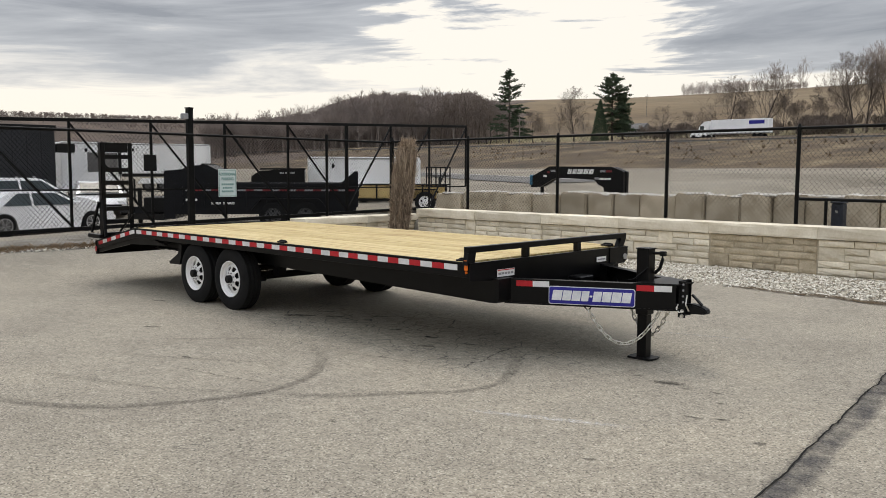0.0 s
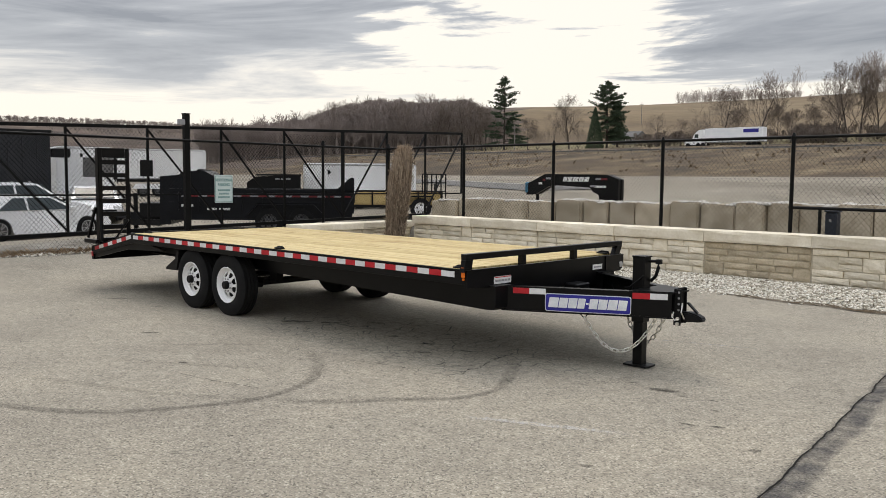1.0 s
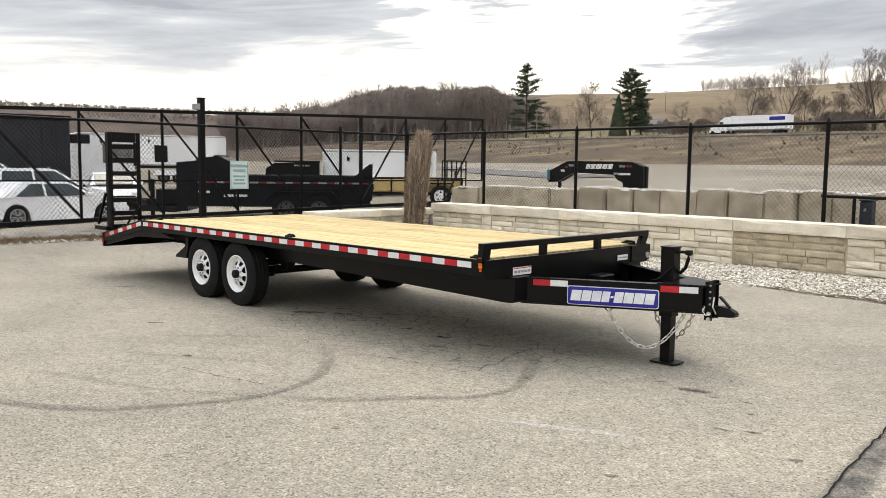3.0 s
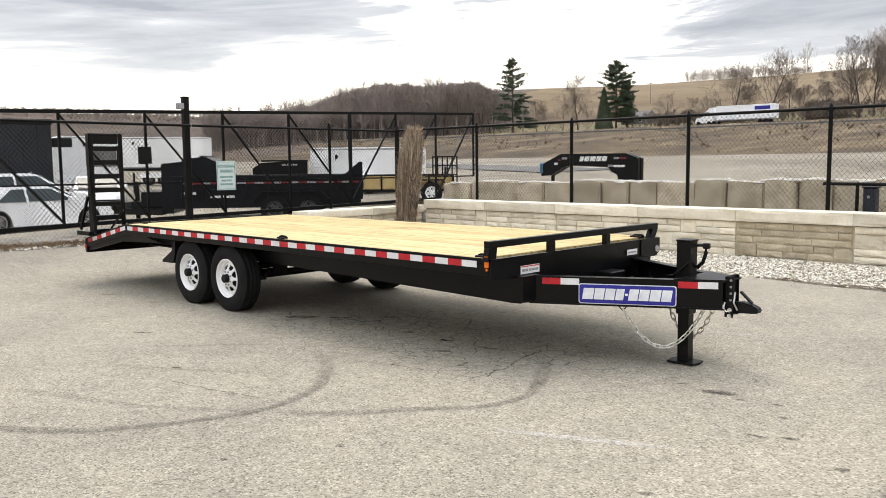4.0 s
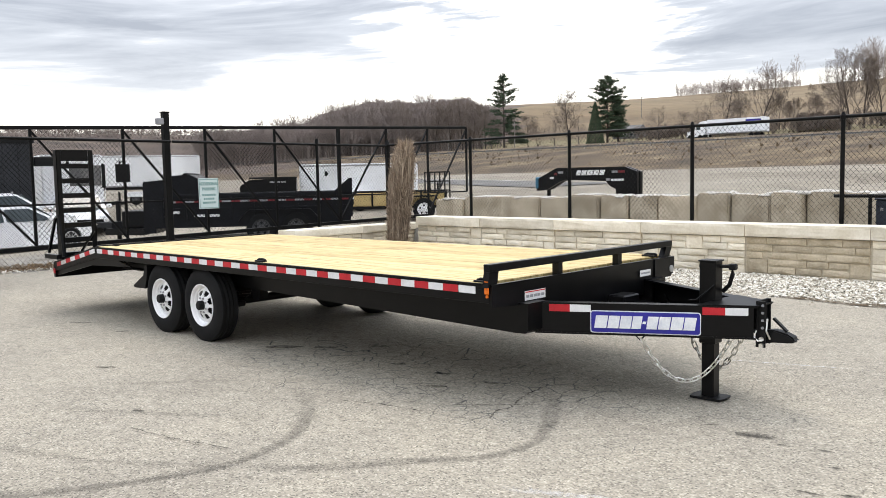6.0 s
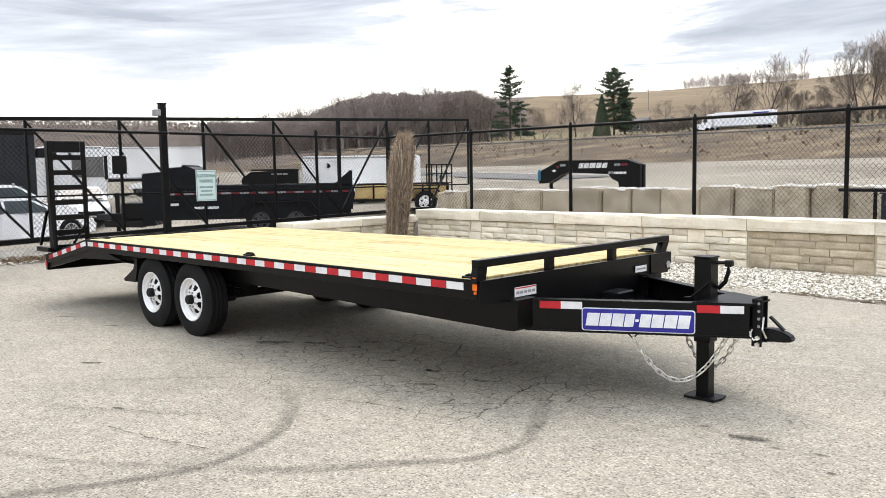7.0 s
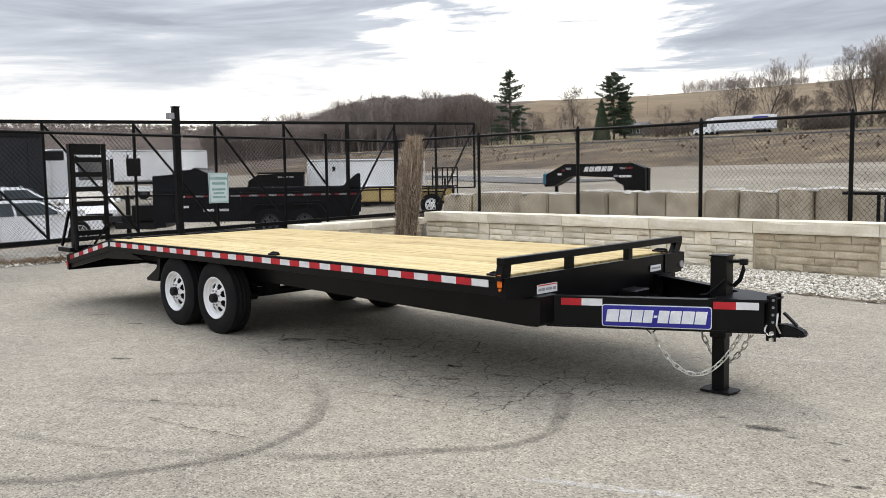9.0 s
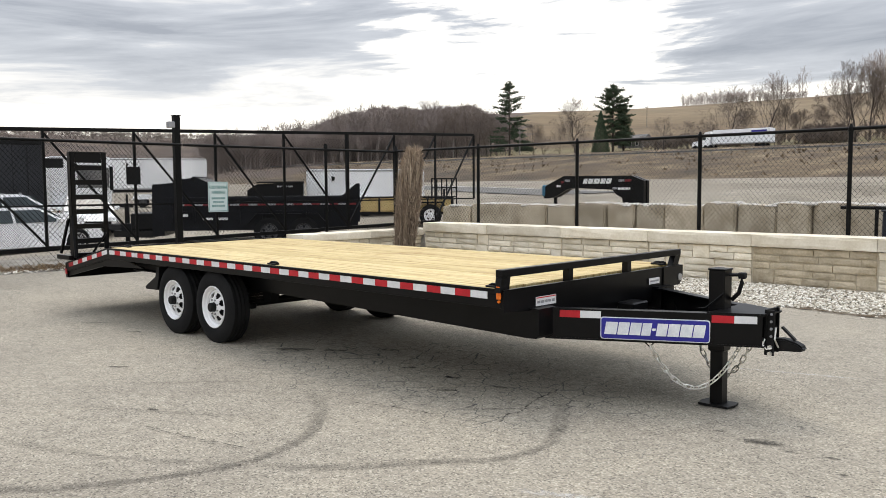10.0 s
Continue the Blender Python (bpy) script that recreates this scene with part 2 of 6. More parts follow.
def asphalt_material():
    m, nt, bsdf = material("weathered_asphalt")
    p = place_node(nt)
    stones = nt.nodes.new("ShaderNodeTexVoronoi")
    stones.inputs["Scale"].default_value = 95
    nt.links.new(p, stones.inputs["Vector"])
    sep = nt.nodes.new("ShaderNodeSeparateColor")
    nt.links.new(stones.outputs["Color"], sep.inputs[0])
    agg = ramp_node(nt, sep.outputs[0], [(0.0, (0.12, 0.107, 0.086)), (0.16, (0.25, 0.226, 0.182)), (0.5, (0.32, 0.289, 0.233)), (0.85, (0.385, 0.348, 0.283)), (1.0, (0.52, 0.475, 0.40))])
    blotch = ramp_node(nt, noise_node(nt, p, 0.55, 5, 0.6), [(0.30, (0.77, 0.76, 0.75)), (0.48, (0.95, 0.945, 0.93)), (0.68, (1.10, 1.085, 1.05))])
    c = mix_node(nt, 1.0, agg, blotch, "MULTIPLY")
    fine = noise_node(nt, p, 9, 5, 0.65)
    c = mix_node(nt, 0.6, c, ramp_node(nt, fine, [(0.3, (0.74, 0.73, 0.72)), (0.62, (1.06, 1.05, 1.03))]), "MULTIPLY")
    # alligator cracking in a worn patch
    dist = nt.nodes.new("ShaderNodeTexVoronoi"); dist.feature = "DISTANCE_TO_EDGE"
    dist.inputs["Scale"].default_value = 5.2
    warp = nt.nodes.new("ShaderNodeTexNoise"); warp.inputs["Scale"].default_value = 7; warp.inputs["Detail"].default_value = 4
    nt.links.new(p, warp.inputs["Vector"])
    va = nt.nodes.new("ShaderNodeVectorMath"); va.operation = "MULTIPLY_ADD"
    nt.links.new(warp.outputs["Color"], va.inputs[0]); va.inputs[1].default_value = (0.10, 0.10, 0)
    nt.links.new(p, va.inputs[2]); nt.links.new(va.outputs[0], dist.inputs["Vector"])
    line = ramp_node(nt, dist.outputs["Distance"], [(0.006, (1, 1, 1)), (0.021, (0, 0, 0))])
    ctr = nt.nodes.new("ShaderNodeVectorMath"); ctr.operation = "DISTANCE"
    flat = nt.nodes.new("ShaderNodeVectorMath"); flat.operation = "MULTIPLY"
    nt.links.new(p, flat.inputs[0]); flat.inputs[1].default_value = (0.5, 1, 0)
    nt.links.new(flat.outputs[0], ctr.inputs[0]); ctr.inputs[1].default_value = (-0.78, 0.58, 0)
    near = nt.nodes.new("ShaderNodeMapRange")
    near.inputs["From Min"].default_value, near.inputs["From Max"].default_value = 0.55, 1.5
    near.inputs["To Min"].default_value, near.inputs["To Max"].default_value = 0.3, -0.06
    nt.links.new(ctr.outputs["Value"], near.inputs["Value"])
    msk = nt.nodes.new("ShaderNodeMath"); msk.operation = "ADD"
    nt.links.new(near.outputs[0], msk.inputs[0]); nt.links.new(noise_node(nt, p, 1.3, 3), msk.inputs[1])
    crack = mix_node(nt, 1.0, line, ramp_node(nt, msk.outputs[0], [(0.54, (0, 0, 0)), (0.66, (1, 1, 1))]), "MULTIPLY")
    c = mix_node(nt, crack, c, (0.06, 0.056, 0.05))
    # oil spots
    spot = ramp_node(nt, noise_node(nt, place_node(nt, (1.4, 2.2, 1)), 1.9, 3, 0.5), [(0.68, (1, 1, 1)), (0.77, (0.58, 0.57, 0.55))])
    c = mix_node(nt, 0.8, c, spot, "MULTIPLY")
    nt.links.new(c, bsdf.inputs["Base Color"])
    bsdf.inputs["Roughness"].default_value = 0.88
    h = mix_node(nt, crack, sep.outputs[1], (0, 0, 0))
    bump_node(nt, h, bsdf, 0.5, 0.006)
    return m


def land_material(name, tones, s1, s2, s3, stretch=(1, 1, 1)):
    """Ground cover in four tones, mixed at three scales."""
    m, nt, bsdf = material(name)
    p = place_node(nt, stretch)
    a = ramp_node(nt, noise_node(nt, p, s1, 6, 0.6), [(0.32, tones[0]), (0.45, tones[1]), (0.56, tones[2]), (0.7, tones[3])])
    b = ramp_node(nt, noise_node(nt, p, s2, 4, 0.6), [(0.3, (0.7, 0.7, 0.7)), (0.7, (1.15, 1.15, 1.15))])
    f = noise_node(nt, p, s3, 3, 0.6)
    d = ramp_node(nt, f, [(0.3, (0.72, 0.72, 0.72)), (0.7, (1.15, 1.15, 1.15))])
    c = mix_node(nt, 0.8, mix_node(nt, 0.9, a, b, "MULTIPLY"), d, "MULTIPLY")
    nt.links.new(c, bsdf.inputs["Base Color"])
    bsdf.inputs["Roughness"].default_value = 0.95
    bump_node(nt, f, bsdf, 0.4, 0.02)
    return m


def straw_material(name, stops):
    """Dry stalks, each in a tone of its own."""
    m, nt, bsdf = material(name)
    g = nt.nodes.new("ShaderNodeNewGeometry")
    c = ramp_node(nt, g.outputs["Random Per Island"], stops)
    f = noise_node(nt, place_node(nt), 14, 3)
    c = mix_node(nt, 0.5, c, ramp_node(nt, f, [(0.3, (0.65, 0.63, 0.6)), (0.7, (1.15, 1.15, 1.15))]), "MULTIPLY")
    nt.links.new(c, bsdf.inputs["Base Color"])
    bsdf.inputs["Roughness"].default_value = 0.85
    return m


M["straw"] = straw_material("dry_straw", [(0.0, (0.05, 0.033, 0.022)), (0.35, (0.15, 0.105, 0.07)), (0.7, (0.29, 0.215, 0.15)), (1.0, (0.5, 0.40, 0.29))])
M["dry_plume"] = straw_material("dry_plume", [(0.0, (0.17, 0.12, 0.085)), (0.5, (0.35, 0.265, 0.19)), (1.0, (0.56, 0.45, 0.335))])
M["wood"] = wood_material()
M["asphalt"] = asphalt_material()
M["gravel"] = land_material("gravel", [(0.11, 0.095, 0.072), (0.18, 0.16, 0.13), (0.24, 0.22, 0.185), (0.33, 0.31, 0.27)], 1.2, 9, 40)
M["lot"] = land_material("gravel_lot", [(0.17, 0.143, 0.105), (0.235, 0.202, 0.152), (0.29, 0.255, 0.197), (0.36, 0.32, 0.255)], 0.08, 0.7, 6)
M["bank"] = land_material("dry_bank", [(0.04, 0.028, 0.014), (0.088, 0.058, 0.029), (0.135, 0.093, 0.047), (0.245, 0.185, 0.11)], 0.13, 0.6, 2.6, (1, 0.6, 1))
M["field"] = land_material("stubble_field", [(0.125, 0.085, 0.042), (0.165, 0.113, 0.058), (0.19, 0.134, 0.072), (0.215, 0.16, 0.09)], 0.012, 0.06, 0.4, (0.4, 1.6, 1))
M["meadow"] = land_material("winter_meadow", [(0.13, 0.108, 0.046), (0.165, 0.134, 0.06), (0.2, 0.164, 0.08), (0.24, 0.2, 0.105)], 0.04, 0.2, 1.0)
M["wood_floor"] = land_material("woodland_floor", [(0.06, 0.042, 0.032), (0.09, 0.064, 0.048), (0.125, 0.089, 0.066), (0.16, 0.116, 0.086)], 0.03, 0.2, 1.0)
M["road"] = land_material("road_asphalt", [(0.11, 0.105, 0.1), (0.14, 0.135, 0.125), (0.17, 0.16, 0.15), (0.2, 0.19, 0.18)], 0.1, 1, 8)
M["stone"] = land_material("pale_limestone", [(0.4, 0.38, 0.33), (0.5, 0.47, 0.42), (0.6, 0.57, 0.52), (0.72, 0.7, 0.65)], 8, 20, 70)


def film_material(name, colour, lo, hi, scale, most, soft=False):
    """A thin worn film on the ground: patchy, with the ground showing through."""
    m, nt, bsdf = material(name)
    bsdf.inputs["Base Color"].default_value = (*colour, 1)
    bsdf.inputs["Roughness"].default_value = 0.95
    bsdf.inputs["Specular IOR Level"].default_value = 0.08
    p = place_node(nt)
    a = ramp_node(nt, noise_node(nt, p, scale, 6, 0.7), [(lo, (0, 0, 0)), (hi, (most, most, most))])
    if soft:
        at = nt.nodes.new("ShaderNodeAttribute")
        at.attribute_name = "soft"
        a = mix_node(nt, 1.0, a, at.outputs["Color"], "MULTIPLY")
    nt.links.new(a, bsdf.inputs["Alpha"])
    return m


M["tyre_mark"] = film_material("tyre_mark", (0.035, 0.034, 0.033), 0.28, 0.7, 16, 0.40, True)
M["faint_mark"] = film_material("faint_tyre_mark", (0.04, 0.039, 0.038), 0.3, 0.75, 16, 0.25, True)
M["tar_thin"] = film_material("thin_crack", (0.03, 0.028, 0.026), 0.35, 0.6, 25, 0.75)
M["faded_line"] = film_material("faded_line", (0.7, 0.68, 0.64), 0.4, 0.7, 26, 0.75, True)
M["tar"] = film_material("tar_seam", (0.018, 0.017, 0.016), 0.2, 0.4, 12, 0.97)
M["soil"] = film_material("loose_soil", (0.10, 0.072, 0.045), 0.32, 0.6, 5, 0.9)
M["damp"] = film_material("damp_edge", (0.09, 0.088, 0.092), 0.26, 0.66, 5, 0.72, True)
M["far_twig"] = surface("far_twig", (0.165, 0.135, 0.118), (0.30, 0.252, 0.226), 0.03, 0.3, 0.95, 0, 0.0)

# ---- building helpers ----
def thing(name, label, category, group="", kind="", at=(0, 0, 0)):
    ob = new(name)
    ob.location = at
    return tagged(ob, label, category, group, kind)


def finish(name, bm, mat, smooth=False):
    me = bpy.data.meshes.new(name)
    bm.to_mesh(me)
    bm.free()
    for mm in (mat if isinstance(mat, (list, tuple)) else [mat]):
        me.materials.append(mm)
    if smooth:
        me.polygons.foreach_set("use_smooth", [True] * len(me.polygons))
        me.set_sharp_from_angle(angle=radians(38))
    return me


def part(name, bm, mat, parent, label="", smooth=False):
    ob = new(name, finish(name, bm, mat, smooth) if isinstance(bm, bmesh.types.BMesh) else bm)
    ob.parent = parent
    if parent.parent is None:
        ob.matrix_parent_inverse = parent.matrix_basis.inverted()
    if label:
        ob["label"] = label
    return ob


def solid(name, bm, mat, label, category, group="", kind="", smooth=False):
    return tagged(new(name, finish(name, bm, mat, smooth)), label, category, group, kind)


def box(bm, x0, x1, y0, y1, z0, z1, bevel=0.0, m=None):
    got = bmesh.ops.create_cube(bm, size=1)["verts"]
    bmesh.ops.transform(bm, matrix=Matrix.LocRotScale(((x0 + x1) / 2, (y0 + y1) / 2, (z0 + z1) / 2), None, (x1 - x0, y1 - y0, z1 - z0)), verts=got)
    if m is not None:
        bmesh.ops.transform(bm, matrix=m, verts=got)
    if bevel:
        es = list({e for v in got for e in v.link_edges})
        bmesh.ops.bevel(bm, geom=es, offset=bevel, segments=1, affect="EDGES")
    return bm


def beam(bm, a, b, w, h, up=(0, 0, 1), bevel=0.0):
    """A bar of section w by h from a to b."""
    a, b = Vector(a), Vector(b)
    d = b - a
    x = d.normalized()
    y = Vector(up).cross(x)
    if y.length < 1e-4:
        y = Vector((0, 1, 0)).cross(x)
    y.normalize()
    z = x.cross(y)
    rot = Matrix((x, y, z)).transposed().to_4x4()
    m = Matrix.Translation((a + b) / 2) @ rot
    return box(bm, -d.length / 2, d.length / 2, -w / 2, w / 2, -h / 2, h / 2, bevel, m)


def tube(bm, a, b, r, seg=10, r2=None):
    a, b = Vector(a), Vector(b)
    d = b - a
    m = Matrix.Translation((a + b) / 2) @ d.to_track_quat("Z", "Y").to_matrix().to_4x4()
    bmesh.ops.create_cone(bm, cap_ends=True, segments=seg, radius1=r, radius2=r if r2 is None else r2, depth=d.length, matrix=m)
    return bm


def prism(bm, outline, a, b, axis="y"):
    """A flat outline, drawn out from a to b along an axis. The outline lies in the other two axes."""
    def at(p, v):
        return {"y": (p[0], v, p[1]), "x": (v, p[0], p[1]), "z": (p[0], p[1], v)}[axis]
    lo, hi = [bm.verts.new(at(p, a)) for p in outline], [bm.verts.new(at(p, b)) for p in outline]
    n = len(outline)
    bm.faces.new(lo)
    bm.faces.new(hi[::-1])
    for i in range(n):
        bm.faces.new((lo[i], hi[i], hi[(i + 1) % n], lo[(i + 1) % n]))
    bmesh.ops.recalc_face_normals(bm, faces=bm.faces[:])
    return bm


def lathe(bm, profile, seg=32, m=None):
    """A ring of (radius, height) turned about z; closed when the profile closes."""
    rings = []
    for r, h in profile:
        rings.append([bm.verts.new((r * math.cos(2 * math.pi * k / seg), r * math.sin(2 * math.pi * k / seg), h)) for k in range(seg)])
    for p, q in zip(rings, rings[1:]):
        for k in range(seg):
            bm.faces.new((p[k], p[(k + 1) % seg], q[(k + 1) % seg], q[k]))
    if m is not None:
        bmesh.ops.transform(bm, matrix=m, verts=[v for ring in rings for v in ring])
    return bm


def pipe(bm, pts, r, seg=8):
    """A bent round bar through the points."""
    pts = [Vector(p) for p in pts]
    rings = []
    for i, p in enumerate(pts):
        d = (pts[min(i + 1, len(pts) - 1)] - pts[max(i - 1, 0)]).normalized()
        q = d.to_track_quat("Z", "Y").to_matrix()
        rings.append([bm.verts.new(p + q @ Vector((r * math.cos(2 * math.pi * k / seg), r * math.sin(2 * math.pi * k / seg), 0))) for k in range(seg)])
    for p, q in zip(rings, rings[1:]):
        for k in range(seg):
            bm.faces.new((p[k], p[(k + 1) % seg], q[(k + 1) % seg], q[k]))
    bm.faces.new(rings[0][::-1])
    bm.faces.new(rings[-1])
    return bm


def lerp_table(v, table):
    for (a, p), (b, q) in zip(table, table[1:]):
        if v <= b:
            return p + (q - p) * max(0.0, (v - a)) / (b - a)
    return table[-1][1]


def smooth(a, b, v):
    v = max(0.0, min(1.0, (v - a) / (b - a)))
    return v * v * (3 - 2 * v)

# ---- land ----
def highway_z(x):
    return 9.2


def land_z(x, y):
    """Height of the ground: a level lot, a raised yard behind the walls, a bank, a highway and hills."""
    west = 0.27 * smooth(-7, -11.5, x)
    lot = lerp_table(y, [(1, 0.06), (7, 0.3), (15, 0.5), (40, 1.0), (97, 2.4)])
    if y > 8.45 and x > -9.85:
        near = lerp_table(y, [(8.45, 0.6), (15, 0.65), (40, 1.0), (97, 2.4)])
    elif x > -9.45:
        near = west + 0.1 * smooth(6.4, 8.1, y) * (1 - smooth(-8, -9.5, x))
    else:
        near = west + (lot - west) * smooth(-11.4, -14.5, x)
        near -= (near + 0.2) * smooth(-17, -20, x) * smooth(9.5, 7.0, y) * smooth(-45, -36, x)
    if y < 97:
        z = near
    else:
        hw = highway_z(x)
        z = lerp_table(y, [(97, 2.4), (104, 3.2), (145, 7.5), (150, 7.6), (159, hw), (180, hw)])
        if y > 180:
            ridge = 48.5 - 4 * smooth(-90, -330, x) - 24 * smooth(-330, -480, x) + 4 * noise.noise((x * 0.006, 3.1, 0))
            up = smooth(180, 460, y) * 0.35 + 0.65 * max(0, min(1, (y - 180) / 280))
            z = hw + (ridge - hw) * up
            if y > 460:
                z -= (y - 460) * 0.03
            z += 11 * math.exp(-((x + 300) / 95) ** 2 - ((y - 300) / 90) ** 2)
    if x < -430:
        far = smooth(-430, -800, x)
        z = z + (52 + 8 * noise.noise((y * 0.004, 1.7, 0)) - z) * far
    return z


def spaced(points):
    out = []
    for a, b, step in points:
        n = max(1, round((b - a) / step))
        out += [a + (b - a) * i / n for i in range(n)]
    return out + [points[-1][1]]


def build_ground():
    xs = spaced([(-1600, -700, 60), (-700, -200, 16), (-200, -40, 8), (-40, -12, 2), (-12, -9.9, 0.7), (-9.9, -9.45, 0.225), (-9.45, 6, 1.0), (6, 40, 4), (40, 300, 16), (300, 1200, 60)])
    ys = spaced([(-900, -100, 80), (-100, -10, 9), (-10, 6.2, 1.0), (6.2, 8.3, 0.3), (8.3, 8.5, 0.1), (8.5, 20, 1.5), (20, 97, 6), (97, 180, 3), (180, 520, 9), (520, 1500, 60)])
    verts = [(x, y, land_z(x, y) - 0.006) for y in ys for x in xs]
    n = len(xs)
    faces, slots = [], []
    for j in range(len(ys) - 1):
        for i in range(n - 1):
            faces.append((j * n + i, j * n + i + 1, (j + 1) * n + i + 1, (j + 1) * n + i))
            x, y = (xs[i] + xs[i + 1]) / 2, (ys[j] + ys[j + 1]) / 2
            if y < 97 and x > -430:
                s = 0 if (y > 6 and x > -9.6 and y < 8.5) or (x < -10.8 and x > -16 and y < 9) else 1
            elif x < -430:
                s = 4
            elif y < 160:
                s = 4 if x < -60 - 0.9 * y and y > 112 else 2
            elif y < 179:
                s = 5
            elif y < 212 and x > -175:
                s = 6
            elif x < 0.2 - 0.805 * y:
                s = 4
            else:
                s = 3
            slots.append(s)
    me = bpy.data.meshes.new("ground")
    me.from_pydata(verts, [], faces)
    for k in ("gravel", "lot", "bank", "field", "wood_floor", "road", "meadow"):
        me.materials.append(M[k])
    me.polygons.foreach_set("material_index", slots)
    me.polygons.foreach_set("use_smooth", [True] * len(faces))
    tagged(new("ground", me), "gravel yard, dry grass bank, highway and brown winter hills", "ground", kind="structure")


build_ground()


def build_pavement():
    """The weathered asphalt lot, with an uneven edge against the gravel."""
    bm = bmesh.new()
    xs = spaced([(-60, -12, 6), (-12, 6, 0.35), (6, 60, 6)])
    rows = []
    for x in xs:
        edge = 6.72 + 0.08 * noise.noise((x * 1.3, 0, 0)) + 0.05 * noise.noise((x * 5, 2, 0)) - 0.2 * smooth(-1.5, 1.5, x)
        col = []
        for y in spaced([(-60, -9, 6), (-9, 5, 0.9), (5, edge, 0.25)]):
            xx = max(x, -10.75 + 0.12 * noise.noise((y * 1.1, 5, 0))) if x < -10.5 and x > -12.1 else x
            col.append(bm.verts.new((xx, y, land_z(xx, y) + 0.006)))
        rows.append(col)
    xw = [i for i, x in enumerate(xs) if x >= -11.2]
    for i in range(xw[0], len(xs) - 1):
        a, b = rows[i], rows[i + 1]
        for j in range(min(len(a), len(b)) - 1):
            bm.faces.new((a[j], b[j], b[j + 1], a[j + 1]))
    for v in [v for v in bm.verts if not v.link_faces]:
        bm.verts.remove(v)
    ob = solid("pavement", bm, M["asphalt"], "weathered grey asphalt with cracks and tyre marks", "pavement", kind="structure")
    ob.data.polygons.foreach_set("use_smooth", [True] * len(ob.data.polygons))


build_pavement()


def ribbon(name, pts, widths, mat, label, category, lift=0.011):
    """A flat strip on the asphalt along the points, thinning out towards its edges and ends."""
    bm = bmesh.new()
    soft = bm.verts.layers.float.new("soft")
    pts = [Vector((x, y, 0)) for x, y in pts]
    rows = []
    for i, p in enumerate(pts):
        d = (pts[min(i + 1, len(pts) - 1)] - pts[max(i - 1, 0)]).normalized()
        n = Vector((-d.y, d.x, 0))
        s = i / (len(pts) - 1)
        w = widths(s) / 2
        row = []
        for k in (-1, -0.45, 0, 0.45, 1):
            q = p + n * w * k
            v = bm.verts.new((q.x, q.y, land_z(q.x, q.y) + lift))
            v[soft] = (1.0 if abs(k) < 0.5 else 0.0) * min(1.0, 0.1 + 6 * s, 0.1 + 3.2 * (1 - s))
            row.append(v)
        rows.append(row)
    for a, b in zip(rows, rows[1:]):
        for k in range(4):
            bm.faces.new((a[k + 1], a[k], b[k], b[k + 1]))
    return solid(name, bm, mat, label, category, kind="structure")


def bend(pts, n=12):
    """A smooth curve through a few places."""
    P = [Vector(p) for p in pts]
    P = [P[0] * 2 - P[1]] + P + [P[-1] * 2 - P[-2]]
    out = []
    for a, b, c, d in zip(P, P[1:], P[2:], P[3:]):
        for k in range(n):
            s = k / n
            out.append(tuple(0.5 * (2 * b + (c - a) * s + (2 * a - 5 * b + 4 * c - d) * s * s + (3 * b - a - 3 * c + d) * s ** 3)))
    return out + [tuple(P[-2])]

# ---- marks on the asphalt ----
MARKS = (
    ("curved dark rubber mark on the asphalt", 0.135, [(-2.3, -3.6), (-1.59, -3.38), (-1.1, -3.12), (-0.78, -2.78), (-0.51, -2.24), (-0.43, -1.8), (-0.59, -1.33), (-1.0, -0.89), (-1.41, -0.65), (-1.9, -0.5)]),
    ("curved dark rubber mark on the asphalt", 0.135, [(-0.3, -1.85), (0.0, -1.62), (0.37, -1.14), (0.66, -0.78), (0.69, -0.47), (0.6, -0.19), (0.25, 0.36), (-0.15, 0.8)]),
    ("faint curved rubber mark on the asphalt", 0.11, [(-2.6, -3.0), (-1.6, -2.61), (-1.11, -2.4), (-0.56, -2.04), (-0.2, -1.78)]),
    ("faint curved rubber mark on the asphalt", 0.12, [(-2.6, -2.1), (-2.05, -1.82), (-1.53, -1.49), (-0.95, -1.09)]),
    ("faint curved rubber mark on the asphalt", 0.10, [(-2.9, -1.5), (-2.45, -1.0), (-2.16, -0.7), (-1.81, -0.39)]),
)
for k, (text, wide, places) in enumerate(MARKS):
    ribbon("tyre_mark", bend(places), lambda s: wide * (1 + 0.18 * math.sin(s * 9)), M["tyre_mark"] if k < 2 else M["faint_mark"], text, "tyre mark", 0.011 + 0.001 * k)
for k, places in enumerate((((-1.57, -1.95), (-1.12, -1.87), (-0.645, -1.74)), ((-1.0, -0.565), (-0.68, -0.45), (-0.34, -0.385)), ((0.15, -0.225), (0.06, -0.02), (0.09, 0.075), (-0.02, 0.35), (-0.09, 0.68)), ((-0.27, -0.12), (0.0, 0.11), (0.19, 0.27)))):
    pts = [(x + 0.02 * noise.noise((i * 0.5, k, 0)), y + 0.02 * noise.noise((i * 0.5, k, 5))) for i, (x, y) in enumerate(bend(places))]
    ribbon("asphalt_crack", pts, lambda s: 0.013 + 0.006 * math.sin(s * 30), M["tar_thin"], "thin crack in the asphalt", "crack", 0.0175)


